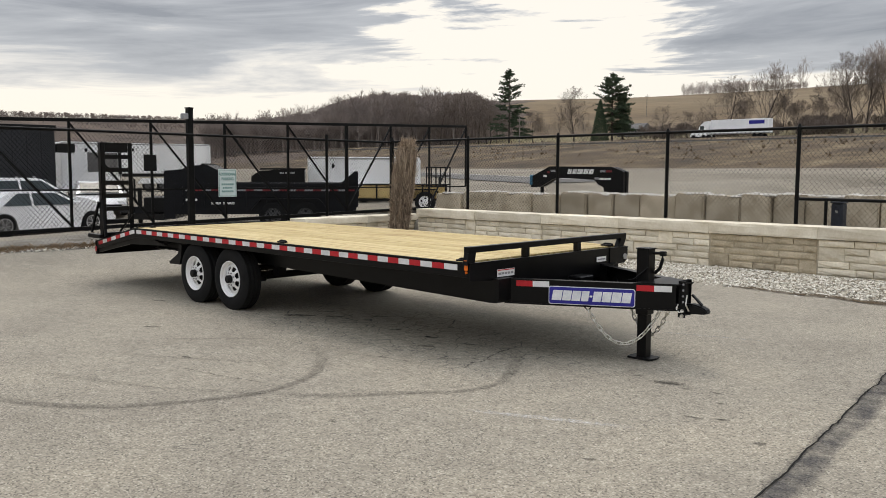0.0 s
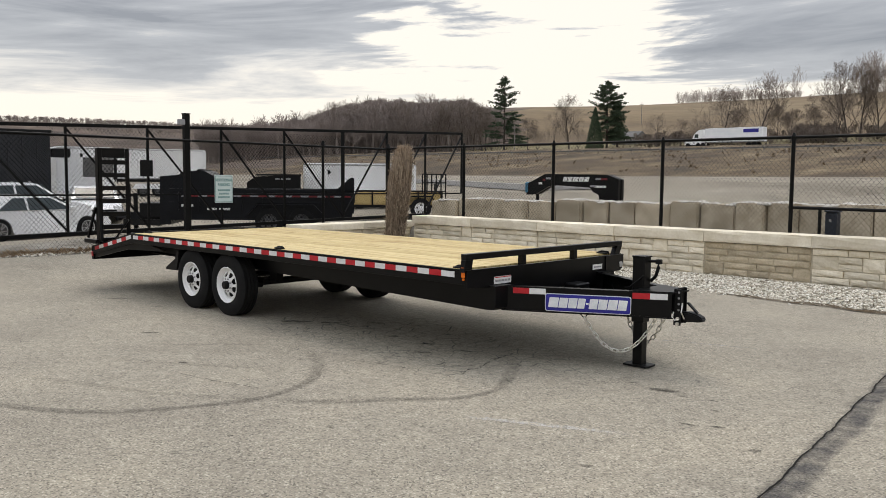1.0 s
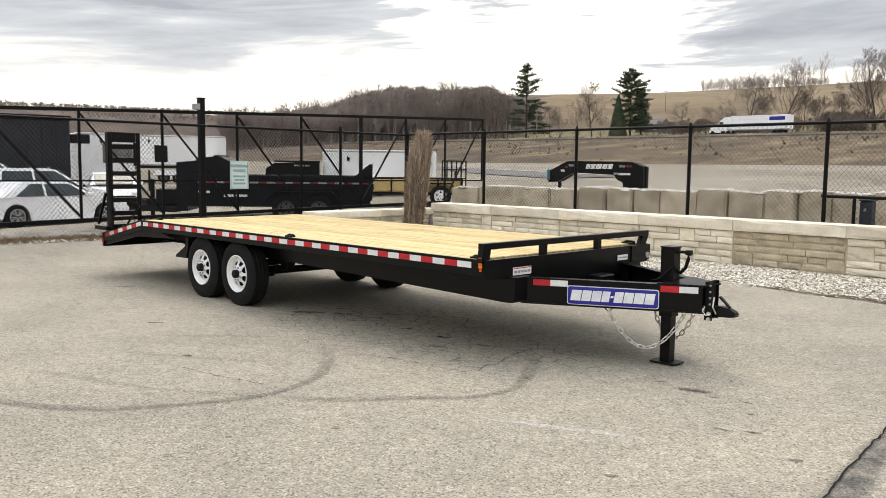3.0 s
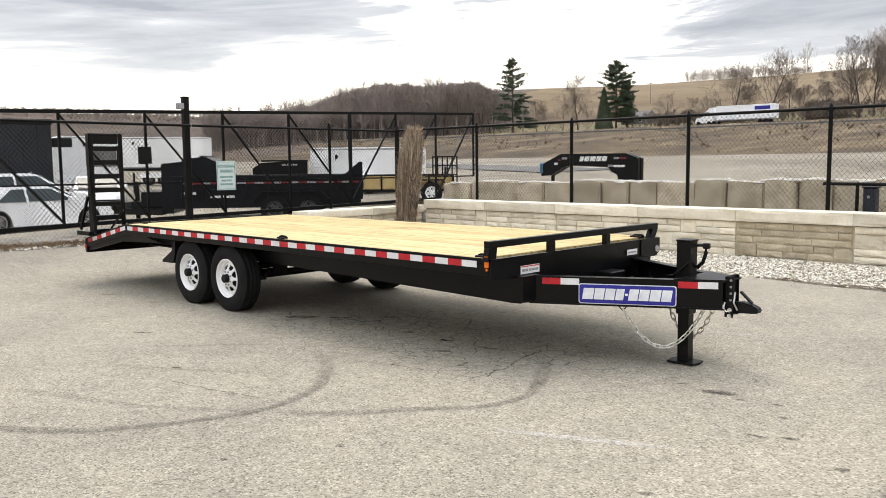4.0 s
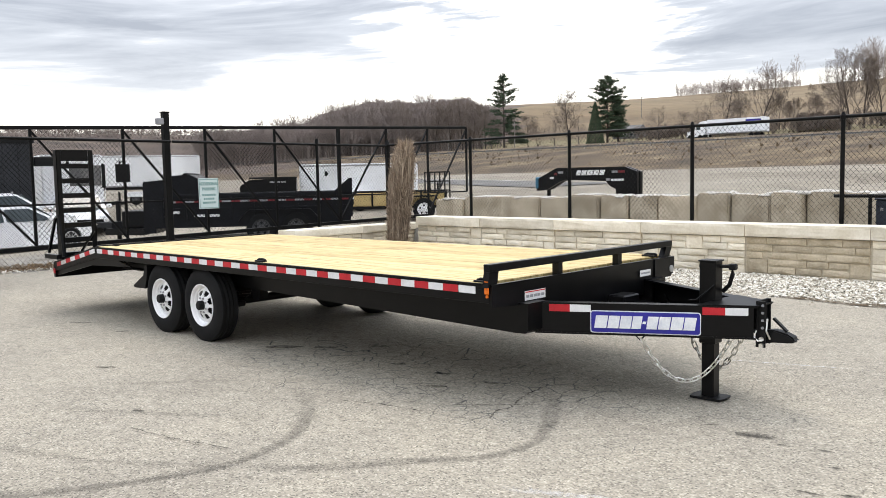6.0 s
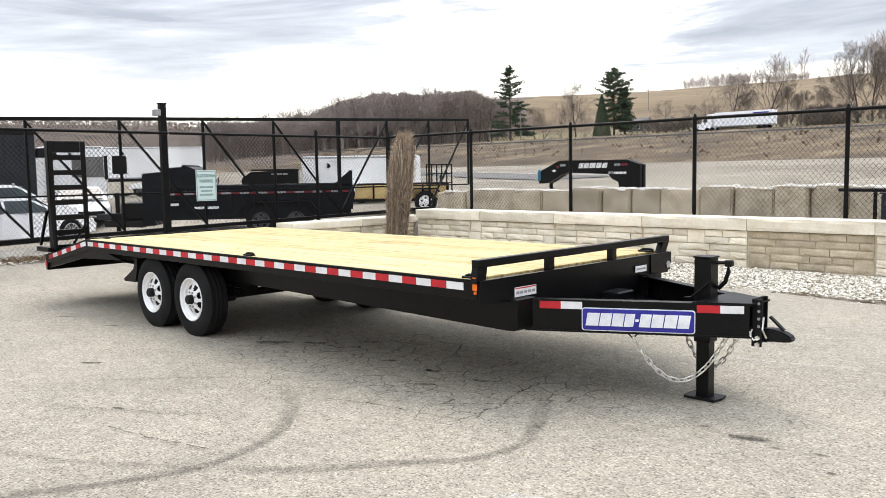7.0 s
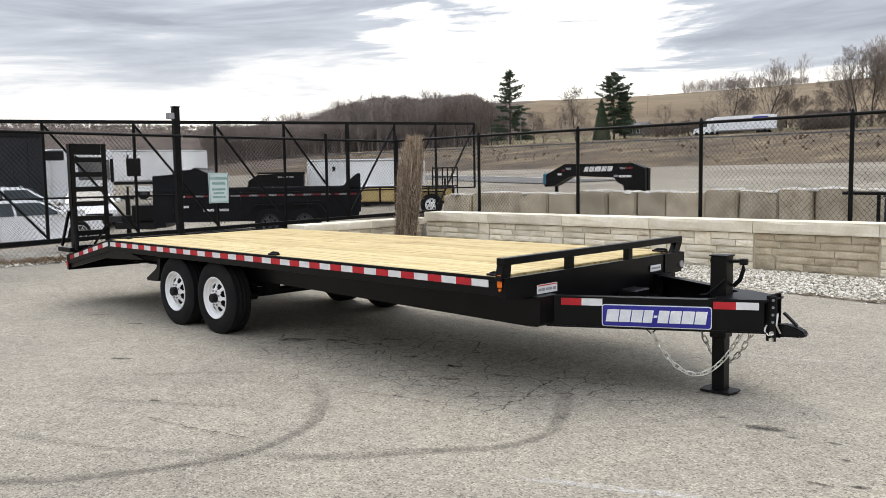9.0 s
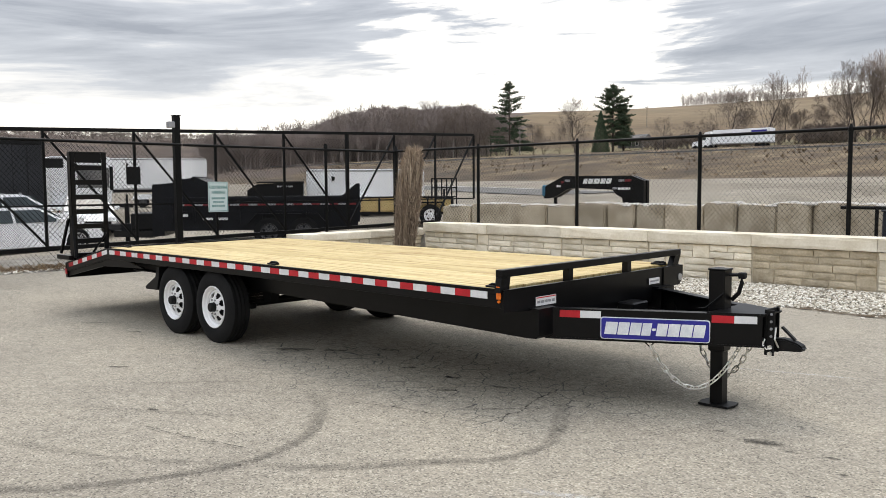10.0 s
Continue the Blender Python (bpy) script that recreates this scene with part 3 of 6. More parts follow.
def seam():
    """A sharp ragged crack between two slabs, with a grey damp strip on one side of it."""
    pts, damp = [], []
    for i in range(140):
        s = i / 139
        y = -3.2 + 8.6 * s
        x = 3.07 - 0.113 * y
        x += 0.035 * noise.noise((s * 20, 0, 0)) + 0.02 * noise.noise((s * 90, 4, 0)) + 0.01 * noise.noise((s * 260, 7, 0))
        pts.append((x, y))
        damp.append((x + 0.07 + 0.03 * noise.noise((s * 12, 9, 0)), y))
    ribbon("asphalt_seam", damp, lambda s: 0.24 + 0.1 * noise.noise((s * 24, 2, 0)), M["damp"], "grey damp stain along a seam in the asphalt", "stain", 0.011)
    ribbon("asphalt_seam", pts, lambda s: 0.0125 + 0.008 * noise.noise((s * 80, 1, 0)), M["tar"], "ragged dark crack between two asphalt slabs", "crack", 0.0165)


seam()
ribbon("faded_line", [(1.0 + 0.11 * i, -1.16 + 0.05 * i) for i in range(11)], lambda s: 0.1, M["faded_line"], "worn white parking line on the asphalt", "parking line")
ribbon("faded_line", [(0.35 + 0.13 * i, 2.46 + 0.04 * i) for i in range(12)], lambda s: 0.05, M["faded_line"], "worn white parking line on the asphalt", "parking line")

ribbon("soil_strip", [(-0.6 + 0.3 * i, 6.5 + 0.06 * math.sin(i * 1.7) - 0.02 * i) for i in range(22)], lambda s: 0.1 + 0.5 * s + 0.08 * math.sin(s * 40), M["soil"], "dark loose soil along the edge of the gravel", "soil", 0.02)


def stain(x, y, rx, ry, turn):
    bm = bmesh.new()
    ring = []
    for k in range(22):
        a = 2 * math.pi * k / 22
        r = 1 + 0.35 * noise.noise((math.cos(a) * 1.7 + x, math.sin(a) * 1.7 + y, 0))
        p = Matrix.Rotation(turn, 2) @ Vector((rx * r * math.cos(a), ry * r * math.sin(a)))
        ring.append(bm.verts.new((x + p.x, y + p.y, land_z(x + p.x, y + p.y) + 0.012)))
    bm.faces.new(ring)
    solid("oil_stain", bm, M["tar_spot"], "small dark oil stain on the asphalt", "oil stain", "oil stains", kind="structure")


M["tar_spot"] = film_material("oil_spot", (0.03, 0.029, 0.028), 0.3, 0.62, 18, 0.72)
for s in ((1.66, 0.58, 0.12, 0.05, 0.4), (-3.08, 0.37, 0.2, 0.07, 0.7), (-2.73, 0.62, 0.13, 0.04, 0.6), (-1.6, 0.57, 0.07, 0.035, 0.4), (-1.04, 0.55, 0.07, 0.035, 0.3),
          (-0.5, 0.56, 0.07, 0.03, 0.2), (-0.77, 0.2, 0.09, 0.035, 0.5), (-2.34, 1.0, 0.1, 0.04, 0.6), (-3.6, -1.2, 0.12, 0.03, 0.6), (-1.97, -1.7, 0.05, 0.02, 0.4), (-5.3, -0.25, 0.09, 0.03, 0.8), (-6.3, -0.3, 0.2, 0.025, 0.8),
          (1.86, 0.5, 0.035, 0.014, 0.3), (2.09, 0.55, 0.04, 0.015, 0.2), (2.24, 0.29, 0.03, 0.02, 0.5), (2.44, -0.08, 0.05, 0.018, 0.4), (2.27, -0.17, 0.07, 0.012, 0.1), (2.84, -0.4, 0.05, 0.02, 0.6), (0.55, -2.0, 0.025, 0.015, 0.2),
          (0.24, -2.59, 0.025, 0.015, 0.4), (2.24, -1.4, 0.04, 0.02, 0.5), (1.34, 0.61, 0.035, 0.012, 0.4)):
    stain(*s)


# ---- retaining walls of large moulded blocks ----
def stone_mesh(name, mat, seed, rough=0.05, pillow=0.0, wear=(0.99, 0.93, 0.955)):
    """A unit stone with worn edges: 1 x 1 x 1 about its middle, face towards -y."""
    bm = bmesh.new()
    bmesh.ops.create_cube(bm, size=1)
    bmesh.ops.subdivide_edges(bm, edges=bm.edges[:], cuts=3, use_grid_fill=True)
    for v in bm.verts:
        edge = [abs(c) > 0.49 for c in v.co]
        if v.co.y < -0.4:
            v.co.y *= 1 + pillow * (1 - 4 * v.co.x ** 2) * (1 - 4 * v.co.z ** 2)
        if sum(edge) > 1:
            v.co = Vector([c * w for c, w in zip(v.co, wear)])
        n = [noise.noise((v.co.x * 4 + seed, v.co.y * 4, v.co.z * 4 + k * 7)) for k in range(3)]
        v.co += Vector((n[0] * rough * 0.12, n[1] * rough * 1.3, n[2] * rough * 0.5))
    return finish(name, bm, mat)


STONES = [stone_mesh("stone", M["concrete"], 3.7 * k, 0.07, 0.2) for k in range(8)]
CAPS = [stone_mesh("coping", M["concrete"], 50 + 3.7 * k, 0.02, 0.0, (0.998, 0.96, 0.9)) for k in range(3)]
FIELDSTONES = [stone_mesh("stone", M["stained_concrete"], 90 + k, 0.06, 0.14) for k in range(5)]


def put_piece(name, mesh, parent, centre, size, turn=0.0):
    ob = new(name, mesh)
    ob.parent = parent
    ob.matrix_parent_inverse = parent.matrix_basis.inverted()
    ob.matrix_basis = Matrix.LocRotScale(centre, Euler((0, 0, turn)), size)
    return ob


def block_wall(name, label, start, end, face_normal, z0, z1, cap, unit, seed):
    """A wall of big blocks, each moulded as courses of small stones, with copings."""
    rnd = random.Random(seed)
    a, b, nrm = Vector((*start, 0)), Vector((*end, 0)), Vector((*face_normal, 0))
    u = (b - a).normalized()
    total = (b - a).length
    turn = math.atan2(u.y, u.x)
    bm = bmesh.new()
    mid = (a + b) / 2 - nrm * 0.232
    box(bm, -total / 2, total / 2, -0.2, 0.2, z0, z1 - cap, 0, Matrix.Translation((mid.x, mid.y, 0)) @ Matrix.Rotation(turn, 4, "Z"))
    wall = solid(name, bm, M["shaded_core"], label, "retaining wall", kind="structure")
    s = 0.0
    rows = 6
    h = (z1 - cap - z0) / rows
    while s < total - 0.05:
        w = min(unit, total - s)
        c = a + u * (s + w / 2) - nrm * 0.24
        put_piece("coping", rnd.choice(CAPS), wall, (c.x, c.y, z1 - cap / 2), (w - 0.005, 0.58, cap), turn + rnd.uniform(-0.004, 0.004))
        # courses of moulded stones, some two courses high
        pool = FIELDSTONES if 7.2 < s < 8.9 and name == "wall_north" else STONES
        taken = [[] for _ in range(rows + 1)]
        for row in range(rows):
            free, p = [], 0.013
            for lo, hi in sorted(taken[row]) + [(w - 0.013, w)]:
                if lo - p > 0.05:
                    free.append((p, lo))
                p = hi
            for lo, hi in free:
                p = lo
                while p < hi - 0.02:
                    lw = rnd.uniform(0.2, 0.62)
                    if hi - p - lw < 0.17:
                        lw = hi - p
                    tall = row < rows - 1 and rnd.random() < 0.16 and lw < 0.4
                    if tall:
                        taken[row + 1].append((p, p + lw))
                    hh = h * (2 if tall else 1)
                    c = a + u * (s + p + lw / 2) - nrm * (0.08 + rnd.uniform(-0.012, 0.012))
                    put_piece("stone", rnd.choice(pool), wall, (c.x, c.y, z0 + h * row + hh / 2), (lw - 0.008, 0.145 + rnd.uniform(-0.01, 0.012), hh - 0.008), turn + rnd.uniform(-0.012, 0.012))
                    p += lw
        s += unit
    return wall


# ---- chain-link fence and gate ----
def chain_link(name, parent, origin, u, length, low, high, pitch=0.082, r=0.0024):
    """Woven wire as two sets of slanting wires. low and high give the panel's lower and upper edge along its length."""
    u = Vector(u)
    nrm = u.cross(Vector((0, 0, 1)))
    verts, faces = [], []
    o = Vector(origin)
    slope = 1.15

    def add(p, q, off):
        d = (q - p).normalized()
        n2 = d.cross(nrm)
        base = len(verts)
        for e in (p, q):
            for k in range(3):
                a = 2 * math.pi * k / 3 + 0.5
                verts.append(tuple(e + nrm * (off + r * math.cos(a)) + n2 * r * math.sin(a)))
        for k in range(3):
            j = (k + 1) % 3
            faces.append((base + k, base + j, base + 3 + j, base + 3 + k))
    for sign in (1, -1):
        top = max(high(0), high(length)) - min(low(0), low(length))
        s = -top / slope
        while s < length + top / slope:
            # clip the slanting wire to the panel
            pts = []
            n = 24
            for i in range(n + 1):
                q = s + sign * (i / n) * top / slope
                z = min(low(0), low(length)) + top * i / n
                if 0 <= q <= length and low(q) <= z <= high(q):
                    pts.append((q, z))
            if len(pts) > 1:
                (q0, z0), (q1, z1) = pts[0], pts[-1]
                add(o + u * q0 + Vector((0, 0, z0)), o + u * q1 + Vector((0, 0, z1)), sign * 0.0015)
            s += pitch
    me = bpy.data.meshes.new(name)
    me.from_pydata(verts, [], faces)
    me.materials.append(M["fence_black"])
    ob = part(name, me, None, parent, "black coated woven wire")
    ob["kind"] = "stuff"
    return ob


def fence_right():
    f = thing("chain_link_fence", "black chain-link fence above the retaining wall", "fence", kind="structure", at=(-3, 9.05, 0.6))
    for x in (-10.92, -8.31, -5.72, -3.14, -0.66, 2.0, 4.6, 7.2):
        bm = bmesh.new()
        tube(bm, (x, 9.05, 0.5), (x, 9.05, 2.5), 0.034, 12)
        tube(bm, (x, 9.05, 2.5), (x, 9.05, 2.56), 0.04, 12, 0.016)
        tube(bm, (x, 9.05, 2.44), (x, 9.05, 2.5), 0.044, 12)
        part("post", bm, M["fence_black"], f, smooth=True)
    bm = tube(bmesh.new(), (-10.92, 9.05, 2.485), (7.2, 9.05, 2.485), 0.027, 10)
    part("top_rail", bm, M["fence_black"], f, smooth=True)
    bm = tube(bmesh.new(), (-10.92, 9.05, 0.66), (7.2, 9.05, 0.66), 0.004, 6)
    part("tension_wire", bm, M["fence_black"], f)
    chain_link("wire_mesh", f, (-10.92, 9.05, 0), (1, 0, 0), 18.1, lambda s: 0.64, lambda s: 2.47)


def fence_left():
    f = thing("chain_link_fence", "black chain-link fence beside a sliding gate", "fence", kind="structure", at=(-10.95, 3, 0.3))
    for y in (9.05, 6.95):
        bm = bmesh.new()
        tube(bm, (-10.95, y, 0.2), (-10.95, y, 2.5), 0.033, 12)
        tube(bm, (-10.95, y, 2.5), (-10.95, y, 2.6), 0.06 if y > 9 else 0.045, 12, 0.03)
        part("post", bm, M["fence_black"], f, smooth=True)
    for y0, y1, z0, z1 in ((3.53, 9.05, 2.47, 2.47), (-12.0, 3.49, 2.47, 2.5)):
        part("top_rail", tube(bmesh.new(), (-10.95, y0, z1), (-10.95, y1, z0), 0.026, 10), M["fence_black"], f, smooth=True)
    chain_link("wire_mesh", f, (-10.95, -12.0, 0), (0, 1, 0), 15.4, lambda s: 0.3, lambda s: 2.47)
    chain_link("wire_mesh", f, (-10.95, 3.7, 0), (0, 1, 0), 5.35, lambda s: 0.4, lambda s: 2.46)


def sliding_gate():
    g = thing("sliding_gate", "long black chain-link cantilever gate standing along the fence", "gate", at=(-11.6, 4, 0.3))
    X = -11.6

    def top(y):
        return 2.70 + 0.030 * (y - 1.18)

    def low(y):
        return 0.58 + 0.015 * (y - 1.2)

    def mid(y):
        return 1.345 - 0.003 * (y - 1.2)
    posts = [-12.7, -10.97, -9.24, -7.51, -5.78, -4.05, -2.28, -0.55, 1.18, 2.86, 4.6, 6.3, 8.09, 9.6, 11.05, 12.55]
    for i, y in enumerate(posts):
        w = 0.07 if abs(y - 8.09) < 0.1 else 0.047
        end = mid(y) if i == len(posts) - 1 else low(y)
        part("upright", beam(bmesh.new(), (X, y, end), (X, y, top(y)), w, w, (1, 0, 0), 0.004), M["fence_black"], g)
    for nm, fn, w in (("top_rail", top, 0.066), ("bottom_rail", low, 0.075), ("middle_rail", mid, 0.034)):
        y1 = 11.05 if nm == "bottom_rail" else 12.55
        part(nm, beam(bmesh.new(), (X, -12.7, fn(-12.7)), (X, y1, fn(y1)), w, w, (1, 0, 0), 0.005), M["fence_black"], g)
    for a, b in zip(posts, posts[1:]):
        p, q = ((X, a, top(a) - 0.05), (X, b, low(b) + 0.05)) if b < 8.5 else ((X, b, top(b) - 0.05), (X, a, low(a) + 0.05))
        part("brace", beam(bmesh.new(), p, q, 0.035, 0.035, (1, 0, 0)), M["fence_black"], g)
    chain_link("wire_mesh", g, (X + 0.035, -12.7, 0), (0, 1, 0), 20.8, lambda s: low(s - 12.7) + 0.04, lambda s: top(s - 12.7) - 0.04)


def gate_post():
    g = thing("gate_post", "tall square black steel gate post with a grey box", "gate post", at=(-11.2, 3.52, 0.25))
    part("post", box(bmesh.new(), -11.25, -11.13, 3.46, 3.58, 0.2, 3.03, 0.008), M["fence_black"], g)
    part("cap", box(bmesh.new(), -11.26, -11.12, 3.45, 3.59, 3.03, 3.05, 0.004), M["fence_black"], g)
    part("receiver_box", box(bmesh.new(), -11.22, -11.10, 3.33, 3.455, 2.80, 2.92, 0.01), M["label_grey"], g, "small grey metal box")
    b = thing("mounted_panel", "small black square panel fixed to the gate", "panel", at=(-11.5, 2.86, 1.8))
    part("plate", box(bmesh.new(), -11.53, -11.515, 2.65, 2.93, 1.72, 2.06, 0.004), M["black_steel"], b)


def text_lines(parent, lines, x, mat):
    for word, y, z, size in lines:
        cu = bpy.data.curves.new("lettering", "FONT")
        cu.body, cu.size, cu.align_x, cu.align_y, cu.extrude = word, size, "CENTER", "CENTER", 0.0015
        cu.offset = 0.0035
        tmp = bpy.data.objects.new("tmp", cu)
        me = bpy.data.meshes.new_from_object(tmp)
        bpy.data.objects.remove(tmp)
        me.transform(Matrix.Translation((x, y, z)) @ Matrix.Rotation(radians(90), 4, "Z") @ Matrix.Rotation(radians(90), 4, "X") @ Matrix.Scale(0.85, 4, (1, 0, 0)))
        me.materials.append(mat)
        part("lettering", me, None, parent)


def parking_sign():
    s = thing("parking_sign", "pale green and white parking sign wired to the fence", "sign", at=(-10.87, 4.22, 1.18))
    bm = box(bmesh.new(), -10.9, -10.893, 4.0, 4.44, 1.17, 1.765, 0.003)
    part("plate", bm, M["sign_white"], s)
    for y0, y1, z0, z1 in ((4.012, 4.428, 1.738, 1.75), (4.012, 4.428, 1.185, 1.197), (4.012, 4.024, 1.197, 1.738), (4.416, 4.428, 1.197, 1.738)):
        part("border", box(bmesh.new(), -10.8925, -10.888, y0, y1, z0, z1), M["sign_green"], s)
    text_lines(s, [("ADDITIONAL", 4.22, 1.655, 0.082), ("PARKING", 4.22, 1.555, 0.082)], -10.889, M["sign_green"])
    for z, w in ((1.44, 0.30), (1.365, 0.24), (1.29, 0.29)):
        n = 6
        for k in range(n):
            y0 = 4.22 - w / 2 + w * k / n
            part("text_bar", box(bmesh.new(), -10.8925, -10.888, y0 + 0.004, y0 + w / n - 0.006, z - 0.02, z + 0.02), M["sign_green"], s)


fence_right()
fence_left()
sliding_gate()
gate_post()
parking_sign()
block_wall("wall_north", "pale cast-concrete block wall with moulded stone courses and copings", (-9.08, 8.15), (9.2, 8.15), (0, -1), 0.0, 0.875, 0.205, 1.825, 5)
block_wall("wall_west", "low cast-concrete block wall with moulded stone courses", (-9.5, 5.2), (-9.5, 8.7), (1, 0), 0.0, 0.72, 0.16, 1.75, 8)

# ---- the flatbed trailer ----
WID = 2.59
MIDY = WID / 2
TAPE = 0.1524


def tyre_mesh():
    bm = bmesh.new()
    R, W = 0.39, 0.112
    prof = [(0.214, -W + 0.012), (0.232, -W), (0.31, -W - 0.004), (0.352, -W + 0.004), (0.376, -W + 0.016)]
    for k in range(9):
        # ribbed tread with three grooves
        y = -W + 0.022 + (2 * W - 0.044) * k / 8
        prof.append((R - (0.009 if k in (2, 4, 6) else 0.0) - 0.004 * abs(k - 4) / 4, y))
    prof += [(0.376, W - 0.016), (0.352, W - 0.004), (0.31, W + 0.004), (0.232, W), (0.214, W - 0.012), (0.2, 0), (0.214, -W + 0.012)]
    lathe(bm, prof, 40, Matrix.Rotation(radians(90), 4, "X"))
    bmesh.ops.recalc_face_normals(bm, faces=bm.faces[:])
    return finish("tyre", bm, M["rubber"], True)


def rim_mesh():
    bm = bmesh.new()
    rot = Matrix.Rotation(radians(90), 4, "X")
    lathe(bm, [(0.220, -0.1), (0.240, -0.1), (0.242, -0.092), (0.238, -0.085), (0.224, -0.08), (0.224, 0.02), (0.229, 0.095), (0.245, 0.104), (0.246, 0.115), (0.238, 0.118), (0.226, 0.106), (0.222, 0.085), (0.206, 0.076), (0.198, 0.05), (0.198, -0.07), (0.220, -0.1)], 40, rot)
    # disc with eight triangular openings
    n = 48
    radii = [0.055, 0.106, 0.118, 0.158, 0.168, 0.199]
    lift = [0.104, 0.102, 0.097, 0.080, 0.073, 0.060]
    for back in (0.0, -0.009):
        ring = [[bm.verts.new(rot @ Vector((r * math.cos(2 * math.pi * k / n), r * math.sin(2 * math.pi * k / n), h + back))) for k in range(n)] for r, h in zip(radii, lift)]
        for a in range(5):
            for k in range(n):
                hole = (a == 2 and k % 6 in (1, 2, 3, 4)) or (a == 1 and k % 6 in (2, 3)) or (a == 3 and k % 6 in (1, 2, 3, 4))
                if not hole:
                    f = (ring[a][k], ring[a][(k + 1) % n], ring[a + 1][(k + 1) % n], ring[a + 1][k])
                    bm.faces.new(f if back == 0 else f[::-1])
    for v in bm.verts:
        v.co.x *= 0.912
        v.co.z *= 0.912
    return finish("rim", bm, M["white_rim"], True)


def wheel_meshes():
    hub = bmesh.new()
    rot = Matrix.Rotation(radians(90), 4, "X")
    lathe(hub, [(0.0, 0.158), (0.038, 0.158), (0.048, 0.15), (0.05, 0.105), (0.058, 0.1), (0.058, 0.05)], 20, rot)
    nuts = tube(bmesh.new(), (0.078, -0.09, 0), (0.078, -0.116, 0), 0.0105, 6)
    drum = tube(bmesh.new(), (0, -0.052, 0), (0, 0.09, 0), 0.15, 24)
    return tyre_mesh(), rim_mesh(), finish("hub", hub, M["black_steel"], True), finish("wheel_nut", nuts, M["rail_steel"]), finish("brake_drum", drum, M["black_steel"], True)


def trailer():
    t = thing("flatbed_trailer", "black steel deckover flatbed trailer with new pine deck boards", "trailer", at=(-3.2, MIDY, 0))
    BP = M["black_paint"]
    x_break, x_rear = -6.47, -7.78
    deck = 0.905
    # main side rails and rub rails
    for y0, y1 in ((0.0, 0.05), (WID - 0.05, WID)):
        part("side_rail", box(bmesh.new(), x_break, -0.02, y0, y1, 0.765, 0.864, 0.004), BP, t)
        part("rail_lip", box(bmesh.new(), x_break, -0.02, y0 + (0 if y0 < 1 else 0.032), y1 - (0.032 if y0 < 1 else 0), 0.896, 0.9045, 0.002), BP, t)
        part("rub_rail", box(bmesh.new(), x_break, -0.02, y0 + (0 if y0 < 1 else 0.034), y1 - (0.034 if y0 < 1 else 0), 0.8645, 0.8955), BP, t)
        bm = bmesh.new()
        prism(bm, [(x_break, 0.765), (x_break, 0.905), (x_rear, 0.65), (x_rear, 0.52)], y0, y1)
        part("tail_rail", bm, BP, t)
    # deep front beams and the long frame rails behind them
    for ya, yb in ((0.30, 0.52), (WID - 0.52, WID - 0.30)):
        bm = bmesh.new()
        prism(bm, [(-5.75, 0.78), (-0.031, 0.78), (-0.031, 0.51), (-3.2, 0.572), (-5.6, 0.6)], ya, yb)
        part("main_beam", bm, BP, t)
        part("beam_end", prism(bmesh.new(), [(-0.0305, 0.51), (-0.0305, 0.738), (0.085, 0.738), (0.085, 0.535), (0.06, 0.515)], ya - 0.002, yb + 0.002), BP, t)
    for y in (0.72, WID - 0.72):
        bm = bmesh.new()
        box(bm, -7.2, -0.04, y - 0.006, y + 0.006, 0.54, 0.79)
        box(bm, -7.2, -0.04, y - 0.055, y + 0.055, 0.53, 0.542)
        box(bm, -7.2, -0.04, y - 0.055, y + 0.055, 0.785, 0.797)
        part("frame_rail", bm, BP, t)
    for k in range(17):
        x = -0.25 - k * 0.4
        part("crossmember", box(bmesh.new(), x - 0.03, x + 0.03, 0.05, WID - 0.05, 0.8, 0.872, 0.003), BP, t)
    # front crossmember and headboard rail
    part("front_panel", prism(bmesh.new(), [(0, 0.9), (WID, 0.9), (WID, 0.74), (WID - 0.3, 0.72), (WID - 0.3, 0.6), (0.3, 0.6), (0.3, 0.72), (0, 0.74)], -0.03, 0.0, "x"), BP, t)
    bm = bmesh.new()
    box(bm, -0.075, -0.012, -0.005, WID + 0.005, 0.99, 1.045, 0.004)
    part("headboard_rail", bm, BP, t)
    for y, w in ((0.045, 0.10), (0.84, 0.06), (1.70, 0.06), (WID - 0.045, 0.10)):
        part("headboard_post", prism(bmesh.new(), [(y - w / 2, 0.99), (y + w / 2, 0.99), (y + w / 2 - (0.02 if y < 0.1 else 0.06 if y > 2.4 else 0.0), 0.88), (y - w / 2 - (0.02 if y < 0.1 else 0.06 if y > 2.4 else 0.0), 0.88)], -0.07, -0.015, "x"), BP, t)
    part("end_gusset", prism(bmesh.new(), [(WID - 0.35, 0.9), (WID + 0.0, 0.9), (WID + 0.0, 0.8), (WID - 0.06, 0.72), (WID - 0.35, 0.72)], 0.001, 0.012, "x"), BP, t)
    bm = tube(bmesh.new(), (0.012, WID - 0.06, 0.79), (0.022, WID - 0.06, 0.79), 0.032, 20)
    part("side_lamp", bm, M["rail_steel"], t, "round steel boss")
    part("marker_lamp", box(bmesh.new(), -0.062, -0.018, -0.018, -0.004, 0.83, 0.93, 0.006), M["amber"], t, "amber side marker lamp")
    part("reflector", tube(bmesh.new(), (-0.04, -0.012, 0.815), (-0.04, 0.002, 0.815), 0.011, 12), M["amber"], t, "small amber reflector")
    # deck boards
    n = 14
    w = (WID - 0.04) / n
    bm = box(bmesh.new(), -(6.41 - 0.09) / 2, (6.41 - 0.09) / 2, -(w - 0.005) / 2, (w - 0.005) / 2, -0.02, 0.02, 0.004)
    plank = finish("plank", bm, M["wood"])
